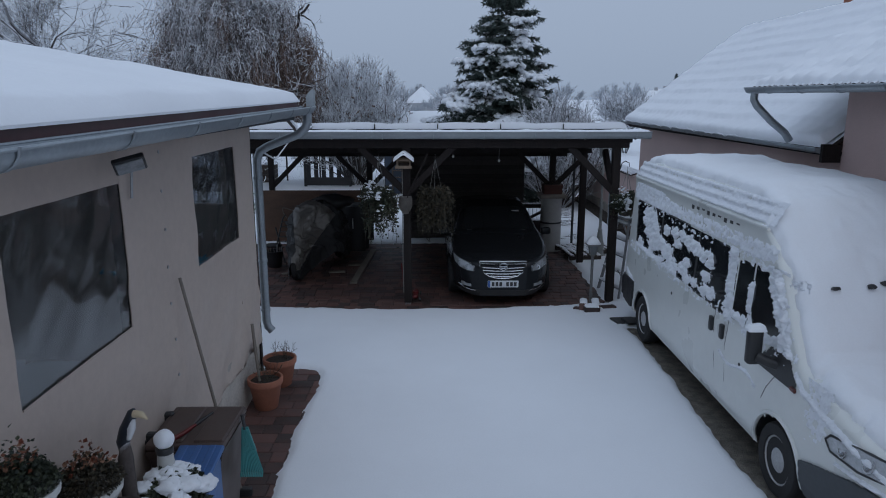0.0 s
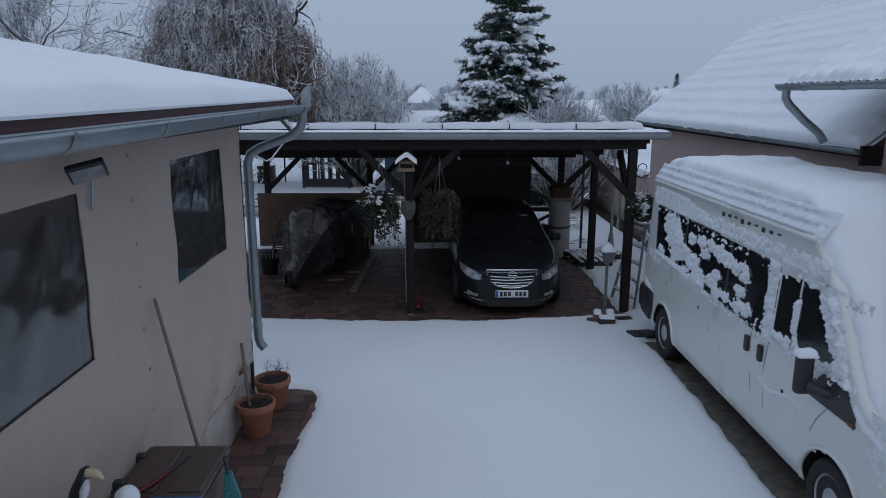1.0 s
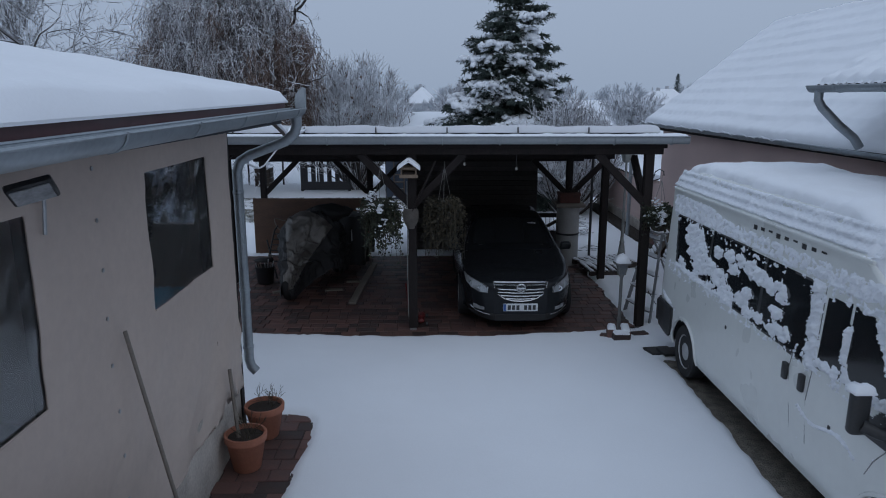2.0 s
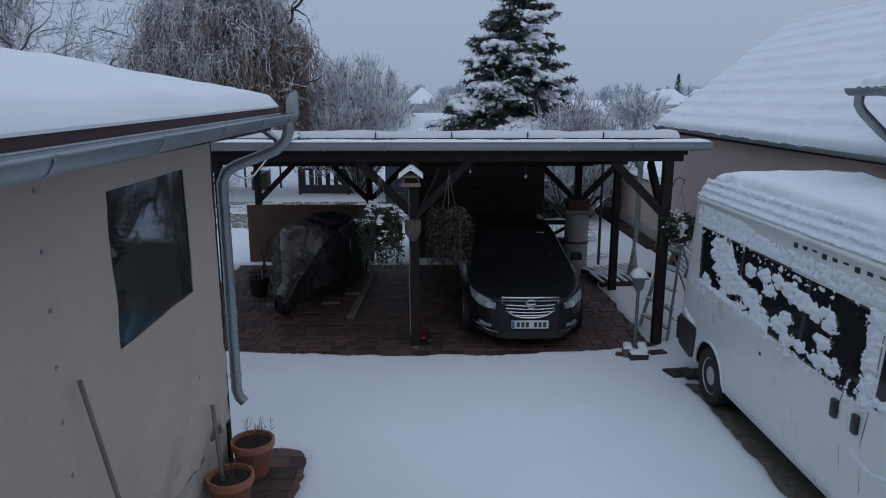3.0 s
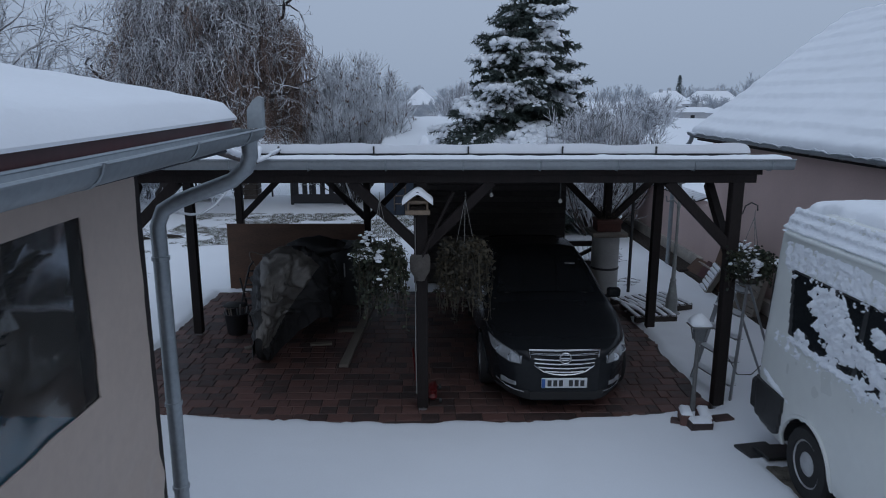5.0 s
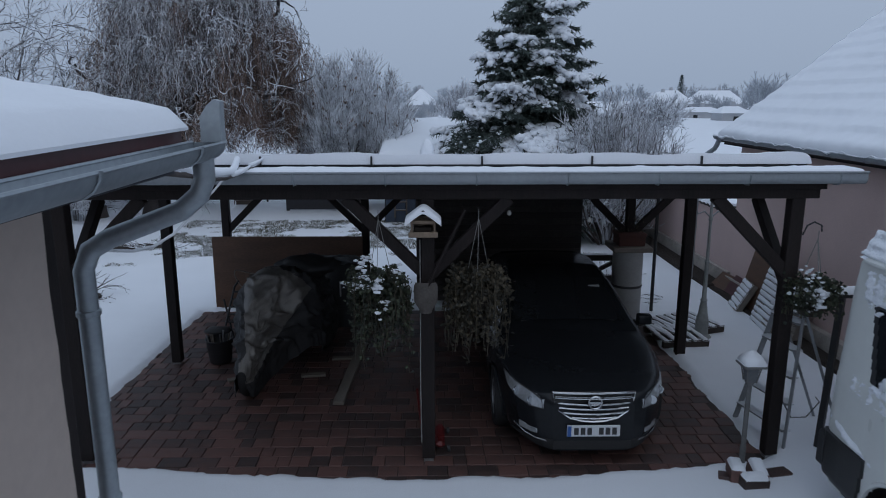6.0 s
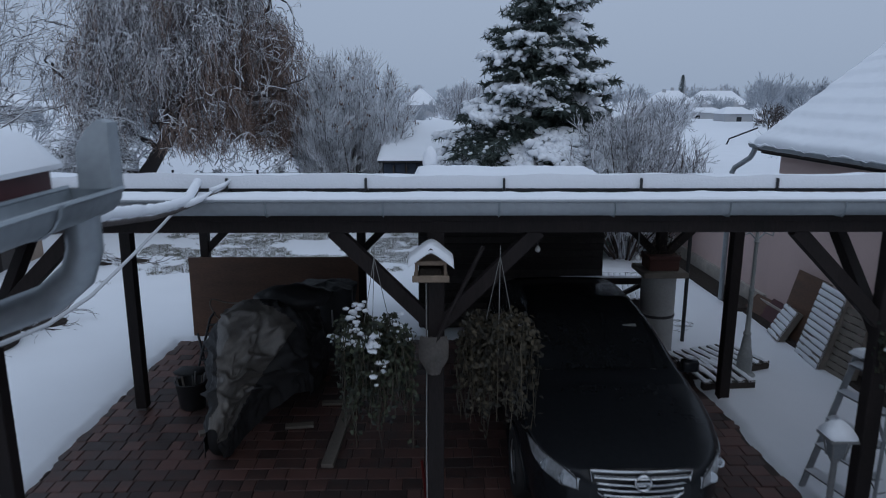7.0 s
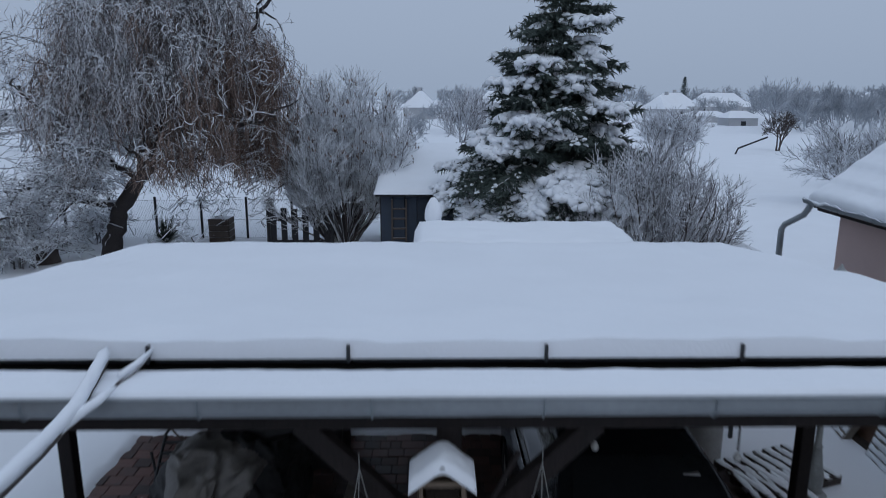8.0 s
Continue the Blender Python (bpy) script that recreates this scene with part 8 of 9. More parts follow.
build_shed()
owl = thing("snow_capped_urn", (-0.45, 18.35, 0), "post capped with a tall cone of snow behind the carport", "post")
part("post", boxes((-0.53, -0.37, 18.27, 18.43, 0, 2.45), bevel=0.01), GARDEN_DARK, owl, world=True)
bm = bmesh.new()
blob(bm, (-0.45, 18.35, 2.60), 0.13, 0.13, 0.26, 2.0, 0.15, 3)
part("snow_cap", bm, SNOW, owl, "cone of snow", smooth=170, world=True)

tub = thing("compost_bin", (-6.9, 28.5, 0), "square weathered compost box dusted with snow", "compost bin")
for k in range(4):
    part("slat", boxes((-7.19, -6.61, 28.22, 28.25, 0.03 + 0.19 * k, 0.205 + 0.19 * k), bevel=0.006), GARDEN_BROWN, tub, world=True)
    part("slat", boxes((-6.60, -6.57, 28.25, 28.8, 0.03 + 0.19 * k, 0.205 + 0.19 * k), bevel=0.006), GARDEN_BROWN, tub, world=True)
part("filling", boxes((-7.18, -6.61, 28.26, 28.78, 0, 0.74)), SOIL, tub, world=True)
part("snow_top", drift(lambda u, v: (-7.17 + 0.56 * u, 28.25 + 0.55 * v, 0.74), 12, 12, 0.56, 0.55, 0.06, rim=0.1, name="snow_top"), SNOW, tub, "snow", world=True)
yucca = thing("yucca_plant", (-8.4, 28.0, 0), "spiky grey-green yucca clump dusted with snow", "plant")
V, F = [], []
rng = random.Random(7)
for k in range(150):
    a, e = rng.uniform(0, 6.283), rng.uniform(0.25, 1.45)
    d = Vector((math.cos(a) * math.cos(e), math.sin(a) * math.cos(e), math.sin(e)))
    s = d.cross(Vector((0, 0, 1))).normalized() * 0.022
    l = rng.uniform(0.6, 0.95)
    p = Vector((0, 0, 0.1))
    c = len(V)
    V.extend((p - s, p + s, p + d * l * 0.6 + s * 0.9, p + d * l * 0.6 - s * 0.9, p + d * l + Vector((0, 0, -0.1))))
    F.extend(((c, c + 1, c + 2, c + 3), (c + 3, c + 2, c + 4)))
YUCCA = mat("yucca_leaves", (0.06, 0.075, 0.06), 0.6, var=0.4, s1=5, s2=30, bump=0.0, island=0.8, snowy=0.6, edge=(0.5, 0.9))
part("foliage", raw("foliage", V, F, YUCCA), YUCCA, yucca)["kind"] = "stuff"
stump = solo("tree_stump", lathe(bmesh.new(), [(0.36, 0), (0.30, 0.25), (0.30, 0.55), (0.22, 0.62)], 18, ox=-10.7, oy=25.7), BARK, "round snow-topped stump beside the willow", "stump", smooth=50)
pl = thing("fallen_pole", (24, 62, 0.0), "dark pole propped up in the snowfield", "pole")
bm = bmesh.new()
tube(bm, [(23.7, 62, 0.0), (23.9, 62, 0.5), (26.4, 62.5, 1.35)], 0.07, 6)
part("timber", bm, GARDEN_DARK, pl, world=True)
for k in range(7):
    solo("fence_stake", boxes((-0.05, 0.05, -0.05, 0.05, -0.05, 1.0)), GARDEN_DARK, "dark stake of the far field fence", "stake", group="stakes of the field fence", at=pose(2.0 - 0.1 * k, 44 + 2.5 * k, 0.1, 0, 3, 0))

# ---- far houses and woods ----
# Village plaster as a light grey, with the haze of distance in its colour.
HAZED_WALL = mat("hazed_far_plaster", (0.42, 0.43, 0.45), 0.9, var=0.12, s1=0.3, s2=6, bump=0.1)


def far_house(at, w, d, eave, ridge, rz, label, along="x", wins=3):
    h = thing("far_house", at, label, "house", group="houses of the village", rz=rz)
    part("wall", boxes((-w / 2, w / 2, -d / 2, d / 2, -0.3, eave)), HAZED_WALL, h)
    bm = bmesh.new()
    o = 0.4
    vs = [bm.verts.new(p) for p in ((-w / 2 - o, -d / 2 - o, eave), (w / 2 + o, -d / 2 - o, eave), (w / 2 + o, d / 2 + o, eave), (-w / 2 - o, d / 2 + o, eave), (-w / 2 + w * 0.22, 0, ridge), (w / 2 - w * 0.22, 0, ridge))]
    for q in ((0, 1, 5, 4), (2, 3, 4, 5), (1, 2, 5), (3, 0, 4), (3, 2, 1, 0)):
        bm.faces.new([vs[k] for k in q])
    part("roof", bm, SNOW, h, "snow-covered roof")
    part("chimney", boxes((w * 0.1 - 0.3, w * 0.1 + 0.3, 0.2, 0.8, eave, ridge + 0.7)), HAZED_WALL, h)
    for k in range(wins):
        x = -w / 2 + w * (k + 0.5) / wins
        win = part("window", boxes((x - 0.4, x + 0.4, -d / 2 - 0.03, -d / 2 + 0.02, eave - 1.5, eave - 0.5)), DARK_GLASS, h)


far_house((70, 178, 0), 13, 9, 2.3, 5.6, -8, "low village house with a hipped snowy roof")
far_house((58, 176, 0), 9, 8, 2.4, 5.6, 20, "village house with a hipped snowy roof and chimney")
far_house((49.6, 134, 0), 7.6, 5, 1.2, 2.1, 5, "low snow-roofed outbuilding in the village", wins=2)
far_house((49.0, 119, 0), 4.6, 4.5, 1.3, 2.4, 0, "small snow-roofed barn in the village", wins=1)
far_house((51, 160, 0), 7, 6, 2.0, 5.0, 30, "small village house under snow", wins=2)
far_house((118, 190, 0), 12, 9, 3.0, 6.2, 0, "village house half hidden among trees")
far_house((140, 170, 0), 10, 8, 3.0, 6.0, 15, "village house half hidden among trees")
far_house((-2.4, 150, 0), 6, 6, 2.3, 5.6, 80, "narrow village house with a steep snowy roof", wins=2)
far_house((-66, 112, 0), 11, 7, 2.4, 5.2, 10, "pinkish house with a snowy roof beyond the willow")
far_house((18, 190, 0), 12, 8, 3.0, 6.0, -5, "far village house under snow")


# Far trees; their pale grey carries the haze as well as the frost.
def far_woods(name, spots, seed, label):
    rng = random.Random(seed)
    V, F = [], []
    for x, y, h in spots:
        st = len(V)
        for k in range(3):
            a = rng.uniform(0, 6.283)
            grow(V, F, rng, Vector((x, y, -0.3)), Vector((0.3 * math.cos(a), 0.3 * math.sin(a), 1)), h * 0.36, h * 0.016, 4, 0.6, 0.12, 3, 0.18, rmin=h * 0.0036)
    solo(name, raw(name, V, F, FAR_FROST_HAZE), FAR_FROST_HAZE, label, "trees", kind="stuff")


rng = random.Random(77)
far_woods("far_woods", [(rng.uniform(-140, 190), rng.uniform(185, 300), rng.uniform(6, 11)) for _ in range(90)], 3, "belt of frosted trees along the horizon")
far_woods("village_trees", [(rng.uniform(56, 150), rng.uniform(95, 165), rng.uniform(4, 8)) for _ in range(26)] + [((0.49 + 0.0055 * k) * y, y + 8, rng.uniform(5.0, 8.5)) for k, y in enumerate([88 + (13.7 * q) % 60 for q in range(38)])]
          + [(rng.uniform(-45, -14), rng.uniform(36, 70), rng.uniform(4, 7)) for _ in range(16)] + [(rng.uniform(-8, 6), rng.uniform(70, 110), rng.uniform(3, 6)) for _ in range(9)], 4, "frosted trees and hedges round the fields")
for k, (x, y, h) in enumerate(((68, 196, 10), (108, 150, 9), (113, 153, 8), (121, 158, 8))):
    t = thing("far_conifer", (x, y, 0), "dark conifer far off in the village", "tree", group="conifers of the village")
    V, F = [], []
    rng = random.Random(90 + k)
    prism(V, F, [Vector((0, 0, -0.2)), Vector((0, 0, h))], [0.2, 0.03], 5)
    for q in range(900):
        z = h * rng.random()
        a, r = rng.uniform(0, 6.283), 0.26 * h * (1 - z / h) * math.sqrt(rng.random()) + 0.05
        p = Vector((r * math.cos(a), r * math.sin(a), z))
        c = len(V)
        s = Vector((-math.sin(a), math.cos(a), 0)) * 0.16
        V.extend((p - s, p + s, p + Vector((math.cos(a) * 0.55, math.sin(a) * 0.55, -0.25))))
        F.append((c, c + 1, c + 2))
    FARNEEDLE = bpy.data.materials.get("frosted_far_needles") or mat("frosted_far_needles", (0.10, 0.125, 0.13), 0.9, var=0.3, s1=0.5, s2=4, bump=0.0, island=0.6)
    part("crown", raw("crown", V, F, FARNEEDLE), FARNEEDLE, t)

# ---- terrace front: pots, bins and ornaments ----
DRY_FLOWER = mat("dried_orange_blooms", (0.24, 0.06, 0.028), 0.8, var=0.4, s1=20, s2=60, bump=0.0, island=1.0, col2=(0.30, 0.16, 0.10))
WHITE_POT = mat("white_stone_pot", (0.50, 0.50, 0.48), 0.7, var=0.12, s1=4, s2=30, bump=0.2)
BROWN_PLASTIC = mat("brown_bin_plastic", (0.075, 0.050, 0.042), 0.5, var=0.2, s1=4, s2=40, bump=0.15)
BLUE_PLASTIC = mat("blue_plastic", (0.045, 0.12, 0.30), 0.45, var=0.2, s1=4, s2=30, bump=0.1)
TEAL_PLASTIC = mat("teal_plastic", (0.04, 0.22, 0.22), 0.45, var=0.15, s1=5, s2=30, bump=0.1)


def flower_pot(x, y, r, h, seed, label):
    p = thing("terracotta_pot", (x, y, 0.0), label, "flower pot", group="terracotta pots by the downpipe")
    bm = bmesh.new()
    lathe(bm, [(r * 0.62, 0), (r * 0.66, 0.01), (r * 0.92, h * 0.80), (r * 0.94, h * 0.81), (r, h * 0.82), (r * 1.02, h * 0.98), (r, h), (r * 0.9, h), (r * 0.86, h * 0.88)], 28)
    part("pot", bm, TERRACOTTA, p, smooth=40)
    bm = bmesh.new()
    lathe(bm, [(r * 0.87, h * 0.80), (r * 0.86, h * 0.885), (r * 0.5, h * 0.91), (r * 0.05, h * 0.90)], 20)
    part("soil", bm, SOIL, p, smooth=60)
    rng = random.Random(seed)
    V, F = [], []
    for k in range(7):
        a = rng.uniform(0, 6.28)
        grow(V, F, rng, Vector((0.4 * r * math.cos(a), 0.4 * r * math.sin(a), h * 0.88)), Vector((rng.gauss(0, 0.3), rng.gauss(0, 0.3), 1)), 0.12, 0.005, 2, 0.8, 0.1, 2, 0.2, rmin=0.002)
    part("stem_tangle", raw("stem_tangle", V, F, LEAF_DARK), LEAF_DARK, p)["kind"] = "stuff"
    return p


flower_pot(-1.905, 7.05, 0.20, 0.37, 1, "terracotta pot with dead stems on the brick path")
flower_pot(-1.88, 7.70, 0.205, 0.36, 2, "terracotta pot with a bare twiggy plant beside the downpipe")
stake = thing("wooden_stake", (-2.02, 7.05, 0), "short grey stake leaning in the corner", "stake")
bm = bmesh.new()
tube(bm, [(-1.96, 7.02, 0.3), (-2.03, 7.1, 1.0)], 0.018, 6)
part("rod", bm, GREY_WOOD, stake, world=True)
stick = thing("broom_handle", (-1.9, 5.15, 0.0), "long grey broom handle leaning against the tarpaulin wall", "broom")
bm = bmesh.new()
tube(bm, [(-1.70, 5.22, 0.06), (-1.86, 5.21, 0.85), (-2.07, 5.17, 2.06)], 0.014, 8)
part("handle", bm, GREY_WOOD, stick, smooth=60, world=True)
bm = bmesh.new()
box(bm, -1.80, -1.60, 5.19, 5.25, 0.0, 0.08, 0.01)
part("head", bm, BLACK_PLASTIC, stick, world=True)
# eyelets of the tarpaulin
for k in range(9):
    for y in (5.03, 8.6):
        z = 3.12 - 0.31 * k
        if z < 0.9 or y > 8:
            continue
        bm = bmesh.new()
        lathe(bm, [(0.014, -0.002), (0.014, 0.006), (0.006, 0.007)], 10)
        part("eyelet", bmesh_moved(bm, Matrix.Translation((WX + slack(y, z), y, z)) @ Matrix.Rotation(radians(90), 4, "Y")), STEEL, terrace, world=True)
GLASSY = bpy.data.materials.new("clear_plastic_sheet")
GLASSY.use_nodes = True
nt = GLASSY.node_tree
bs = nt.nodes["Principled BSDF"]
bs.inputs["Base Color"].default_value = (0.80, 0.82, 0.84, 1)
bs.inputs["Roughness"].default_value = 0.05
bs.inputs["Transmission Weight"].default_value = 0.978
bs.inputs["IOR"].default_value = 1.5
tn = nt.nodes.new("ShaderNodeTexNoise")
tn.inputs["Scale"].default_value = 2.2
bp = nt.nodes.new("ShaderNodeBump")
bp.inputs["Strength"].default_value = 0.05
bp.inputs["Distance"].default_value = 0.05
nt.links.new(tn.outputs["Fac"], bp.inputs["Height"])
nt.links.new(bp.outputs[0], bs.inputs["Normal"])
for nm, (a, b, c, d) in (("window_1", WIN_A), ("window_2", WIN_B)):
    win = tagged(new(nm), "clear plastic window sheet let into the tarpaulin", "window", kind="structure")
    win.matrix_basis = pose(WX, (a + b) / 2, c)
    PLACED[win] = win.matrix_basis.copy()
    gy, gz = np.linspace(a - 0.03, b + 0.03, 40), np.linspace(c - 0.03, d + 0.03, 30)
    V = [(WX + slack(y, z) - 0.010 - 0.002 * k, y, z) for k in (0, 1) for z in gz for y in gy]
    F = [tuple(k * 1200 + q for q in (j * 40 + i, j * 40 + i + 1, j * 40 + i + 41, j * 40 + i + 40)[::1 - 2 * k]) for k in (0, 1) for j in range(29) for i in range(39)]
    pane = part("pane", raw("pane", V, F, GLASSY, smooth=170), GLASSY, win, "clear plastic", world=True)
    pane.visible_shadow = False
    bm = bmesh.new()
    tube(bm, [(WX + 0.004 + slack(y, z), y, z) for y, z in [(a + (b - a) * k / 12, c) for k in range(13)]], 0.006, 5)
    part("welt", bm, TARP, win, world=True)
# Darker copy of the clear sheet; the tint dims the daylight behind it.
DIMMED_SHEET = GLASSY.copy()
DIMMED_SHEET.name = "smoky_plastic_sheet"
DIMMED_SHEET.node_tree.nodes["Principled BSDF"].inputs["Base Color"].default_value = (0.42, 0.46, 0.52, 1)
end_win = tagged(new("window_3"), "plastic window in the end wall of the terrace, tinted darker to dim the daylight", "window", kind="structure")
end_win.matrix_basis = pose(-3.2, WY1 - 0.09, 2.28)
PLACED[end_win] = end_win.matrix_basis.copy()
part("pane", boxes((-3.95, -2.50, WY1 - 0.092, WY1 - 0.088, 2.28, 2.98)), DIMMED_SHEET, end_win, "plastic tinted darker to dim the daylight", world=True).visible_shadow = False
part("mullion", boxes((-3.12, -3.06, WY1 - 0.13, WY1 - 0.05, 2.28, 2.98), bevel=0.004), DARK_WOOD, end_win, world=True)
# what stands behind the windows
BLUE_CLOTH = mat("blue_table_cloth", (0.06, 0.42, 0.66), 0.8, var=0.2, s1=6, s2=40, bump=0.2)
tb = thing("table", (-3.5, 6.3, 0.1), "table under a blue cloth inside the terrace", "table")
part("tabletop", boxes((-3.4, -2.34, 6.68, 7.45, 1.68, 1.72), bevel=0.01), BLUE_CLOTH, tb, "blue cloth", world=True)
for x, y in ((-3.3, 6.78), (-2.46, 6.78), (-3.3, 7.35), (-2.46, 7.35)):
    part("leg", boxes((x - 0.03, x + 0.03, y - 0.03, y + 0.03, 0.1, 1.68)), GREY_WOOD, tb, world=True)
pl2 = thing("potted_palm", (-2.95, 7.3, 1.72), "dark feathery potted palm on the blue table", "plant")
bm = bmesh.new()
lathe(bm, [(0.10, 1.72), (0.15, 1.92), (0.14, 1.92), (0.135, 1.90)], 18, ox=-2.95, oy=7.3)
part("pot", bm, BLACK_PLASTIC, pl2, smooth=50, world=True)
rng = random.Random(3)
for k in range(24):
    a, reach = k * 2.4, rng.uniform(0.25, 0.72)
    out = Vector((math.cos(a), 0.5 * math.sin(a), 0))
    V, F = [], []
    rib = [Vector((-2.95, 7.3, 1.9)) + out * reach * u + Vector((0, 0, (1.65 - 0.4 * reach) * u - 0.60 * u * u)) for u in (n / 16 for n in range(17))]
    prism(V, F, rib, [0.007 - 0.004 * n / 16 for n in range(17)], 4)
    for n in range(4, 17):
        run = (rib[n] - rib[n - 1]).normalized()
        for side in (-1, 1):
            c = len(V)
            tip = (run.cross(Vector((0, 0, 1))).normalized() * side + run * 0.6 + Vector((0, 0, -0.35))).normalized() * (0.22 - 0.009 * n)
            w = run * 0.017
            V.extend((rib[n] - w, rib[n] + w, rib[n] + tip * 0.55 + w, rib[n] + tip, rib[n] + tip * 0.55 - w))
            F.append((c, c + 1, c + 2, c + 3, c + 4))
    part("frond", raw("frond", V, F, LEAF_DARK), LEAF_DARK, pl2, world=True)
for y in (6.43, 6.92, 7.57):
    orn = thing("hanging_bell", (-2.45, y, 2.5), "pale paper bell hanging inside the terrace window", "ornament", group="paper bells in the window")
    part("bell", lathe(bmesh.new(), [(0.008, 2.56), (0.013, 2.55), (0.022, 2.52), (0.040, 2.47), (0.042, 2.46), (0.036, 2.462)], 14, ox=-2.45, oy=y), WHITE_POT, orn, smooth=50, world=True)
    bm = bmesh.new()
    tube(bm, [(-2.45, y, 2.56), (-2.45, y, 3.28)], 0.003, 4)
    part("thread", bm, CORD, orn, world=True)
# Added block whose pale top stands in for a cloth-covered table.
sofa = thing("sofa", (-3.4, 3.6, 0.1), "pale covered block inside the terrace, standing in for a cloth-covered table top", "sofa")
PALE_CLOTH = mat("grey_blue_cover", (0.20, 0.22, 0.25), 0.8, var=0.2, s1=2, s2=20, bump=0.3)
part("seat", boxes((-3.6, -2.4, 2.3, 4.8, 0.1, 1.5), bevel=0.06), PALE_CLOTH, sofa, world=True)
part("backrest", boxes((-3.9, -3.6, 2.3, 4.8, 0.1, 1.75), bevel=0.06), PALE_CLOTH, sofa, world=True)
fl = thing("floodlight", (-2.0, 4.47, 3.1), "black floodlight under the eave of the terrace", "floodlight")
bm = bmesh.new()
tilt = pose(-1.93, 4.12, 3.11, -38, -14, 24)
box(bm, -0.10, 0.10, -0.075, 0.075, -0.02, 0.02, 0.008, tilt)
head = part("lamp_head", bm, BLACK_PLASTIC, fl, smooth=40, world=True)
part("lamp_glass", box(bmesh.new(), -0.085, 0.085, -0.06, 0.06, -0.026, -0.021, 0.0, tilt), LAMP_GLASS, head, "pale glass", world=True)
bm = bmesh.new()
tube(bm, [(-2.08, 4.44, 2.84), (-2.06, 4.44, 3.06), (-1.98, 4.25, 3.12)], 0.010, 6)
part("bracket", bm, STEEL, fl, world=True)


def planter(x, y, z0, r, h, seed, label, blooms):
    p = thing("flower_bowl", (x, y, z0), label, "flower bowl", group="flower bowls by the wall")
    bm = bmesh.new()
    lathe(bm, [(r * 0.55, 0), (r * 0.6, 0.01), (r * 0.92, h * 0.75), (r * 1.0, h * 0.8), (r * 1.02, h), (r * 0.9, h), (r * 0.86, h * 0.9)], 28)
    part("bowl", bm, WHITE_POT, p, "white bowl", smooth=45)
    rng = random.Random(seed)
    spots, fl_spots = [], []
    for k in range(2000):
        a, q = rng.uniform(0, 6.283), math.sqrt(rng.random())
        zz = h + (rng.uniform(0, 0.16) + 0.13 * rng.random() ** 4) * (1.2 - q)
        v = Vector((r * 1.02 * q * math.cos(a), r * 1.02 * q * math.sin(a), zz))
        (fl_spots if rng.random() < blooms and zz > h + 0.12 else spots).append(v)
    part("foliage", leaf_cloud("foliage", LEAF_DARK if blooms > 0.3 else LEAF_GREEN, spots, 0.024, seed, droop=-0.2), LEAF_DARK if blooms > 0.3 else LEAF_GREEN, p)
    if fl_spots:
        part("bloom_mass", leaf_cloud("bloom_mass", DRY_FLOWER, fl_spots, 0.030, seed + 1, droop=-0.3), DRY_FLOWER, p, "dried orange blooms")["kind"] = "stuff"


planter(-1.87, 3.07, 1.24, 0.175, 0.19, 5, "white bowl of dried orange flowers by the wall", 0.55)
planter(-1.87, 2.50, 1.56, 0.165, 0.20, 9, "white bowl of green and withered flowers by the wall", 0.28)
for y0, y1, z1 in ((2.86, 3.28, 1.23), (2.28, 2.72, 1.55)):
    solo("brick_stand", boxes((-2.06, -1.68, y0, y1, 0.0, z1), bevel=0.01), PAVER, "red brick stand under a flower bowl", "brick stand", group="stands of the flower bowls")


def build_bin():
    b = thing("wheelie_bin", (-1.78, 4.55, 0.0), "brown wheeled rubbish bin with a dusty lid", "bin")
    bm = bmesh.new()
    rings = []
    for z, w, d in ((0.06, 0.19, 0.22), (0.5, 0.23, 0.27), (0.92, 0.26, 0.31), (0.98, 0.285, 0.335), (1.0, 0.285, 0.335)):
        rings.append([bm.verts.new((-1.78 + sx * w, 4.52 + sy * d, z)) for sx, sy in ((-1, -1), (1, -1), (1, 1), (-1, 1))])
    for a, c in zip(rings, rings[1:]):
        for k in range(4):
            bm.faces.new((a[k], a[(k + 1) % 4], c[(k + 1) % 4], c[k]))
    bm.faces.new(rings[0][::-1])
    bm.faces.new(rings[-1])
    bmesh.ops.bevel(bm, geom=bm.edges[:], offset=0.015, segments=2, affect="EDGES")
    part("tub", bm, BROWN_PLASTIC, b, smooth=40, world=True)
    bm = bmesh.new()
    box(bm, -2.07, -1.49, 4.20, 4.86, 1.0, 1.055, 0.022, segments=2)
    lid = part("lid", bm, BROWN_PLASTIC, b, "brown lid", smooth=40, world=True)
    for k in range(2):
        part("lid_ridge", boxes((-2.02 + 0.30 * k, -1.80 + 0.30 * k, 4.24, 4.80, 1.05, 1.072), bevel=0.01), BROWN_PLASTIC, lid, world=True)
    for y in (4.36, 4.70):
        part("hinge", boxes((-2.13, -2.03, y - 0.03, y + 0.03, 1.0, 1.075), bevel=0.012), BLACK_PLASTIC, lid, world=True)
    bm = bmesh.new()
    tube(bm, [(-2.10, 4.32, 0.98), (-2.15, 4.32, 1.09), (-2.15, 4.78, 1.09), (-2.10, 4.78, 0.98)], 0.02, 8)
    part("grip", bm, BLACK_PLASTIC, b, smooth=60, world=True)
    for y in (4.30, 4.78):
        bm = bmesh.new()
        lathe(bm, [(0.10, -0.025), (0.10, 0.025)], 20)
        part("wheel", bmesh_moved(bm, Matrix.Translation((-1.98, y, 0.10)) @ Matrix.Rotation(radians(90), 4, "X")), RUBBER, b, smooth=40, world=True)


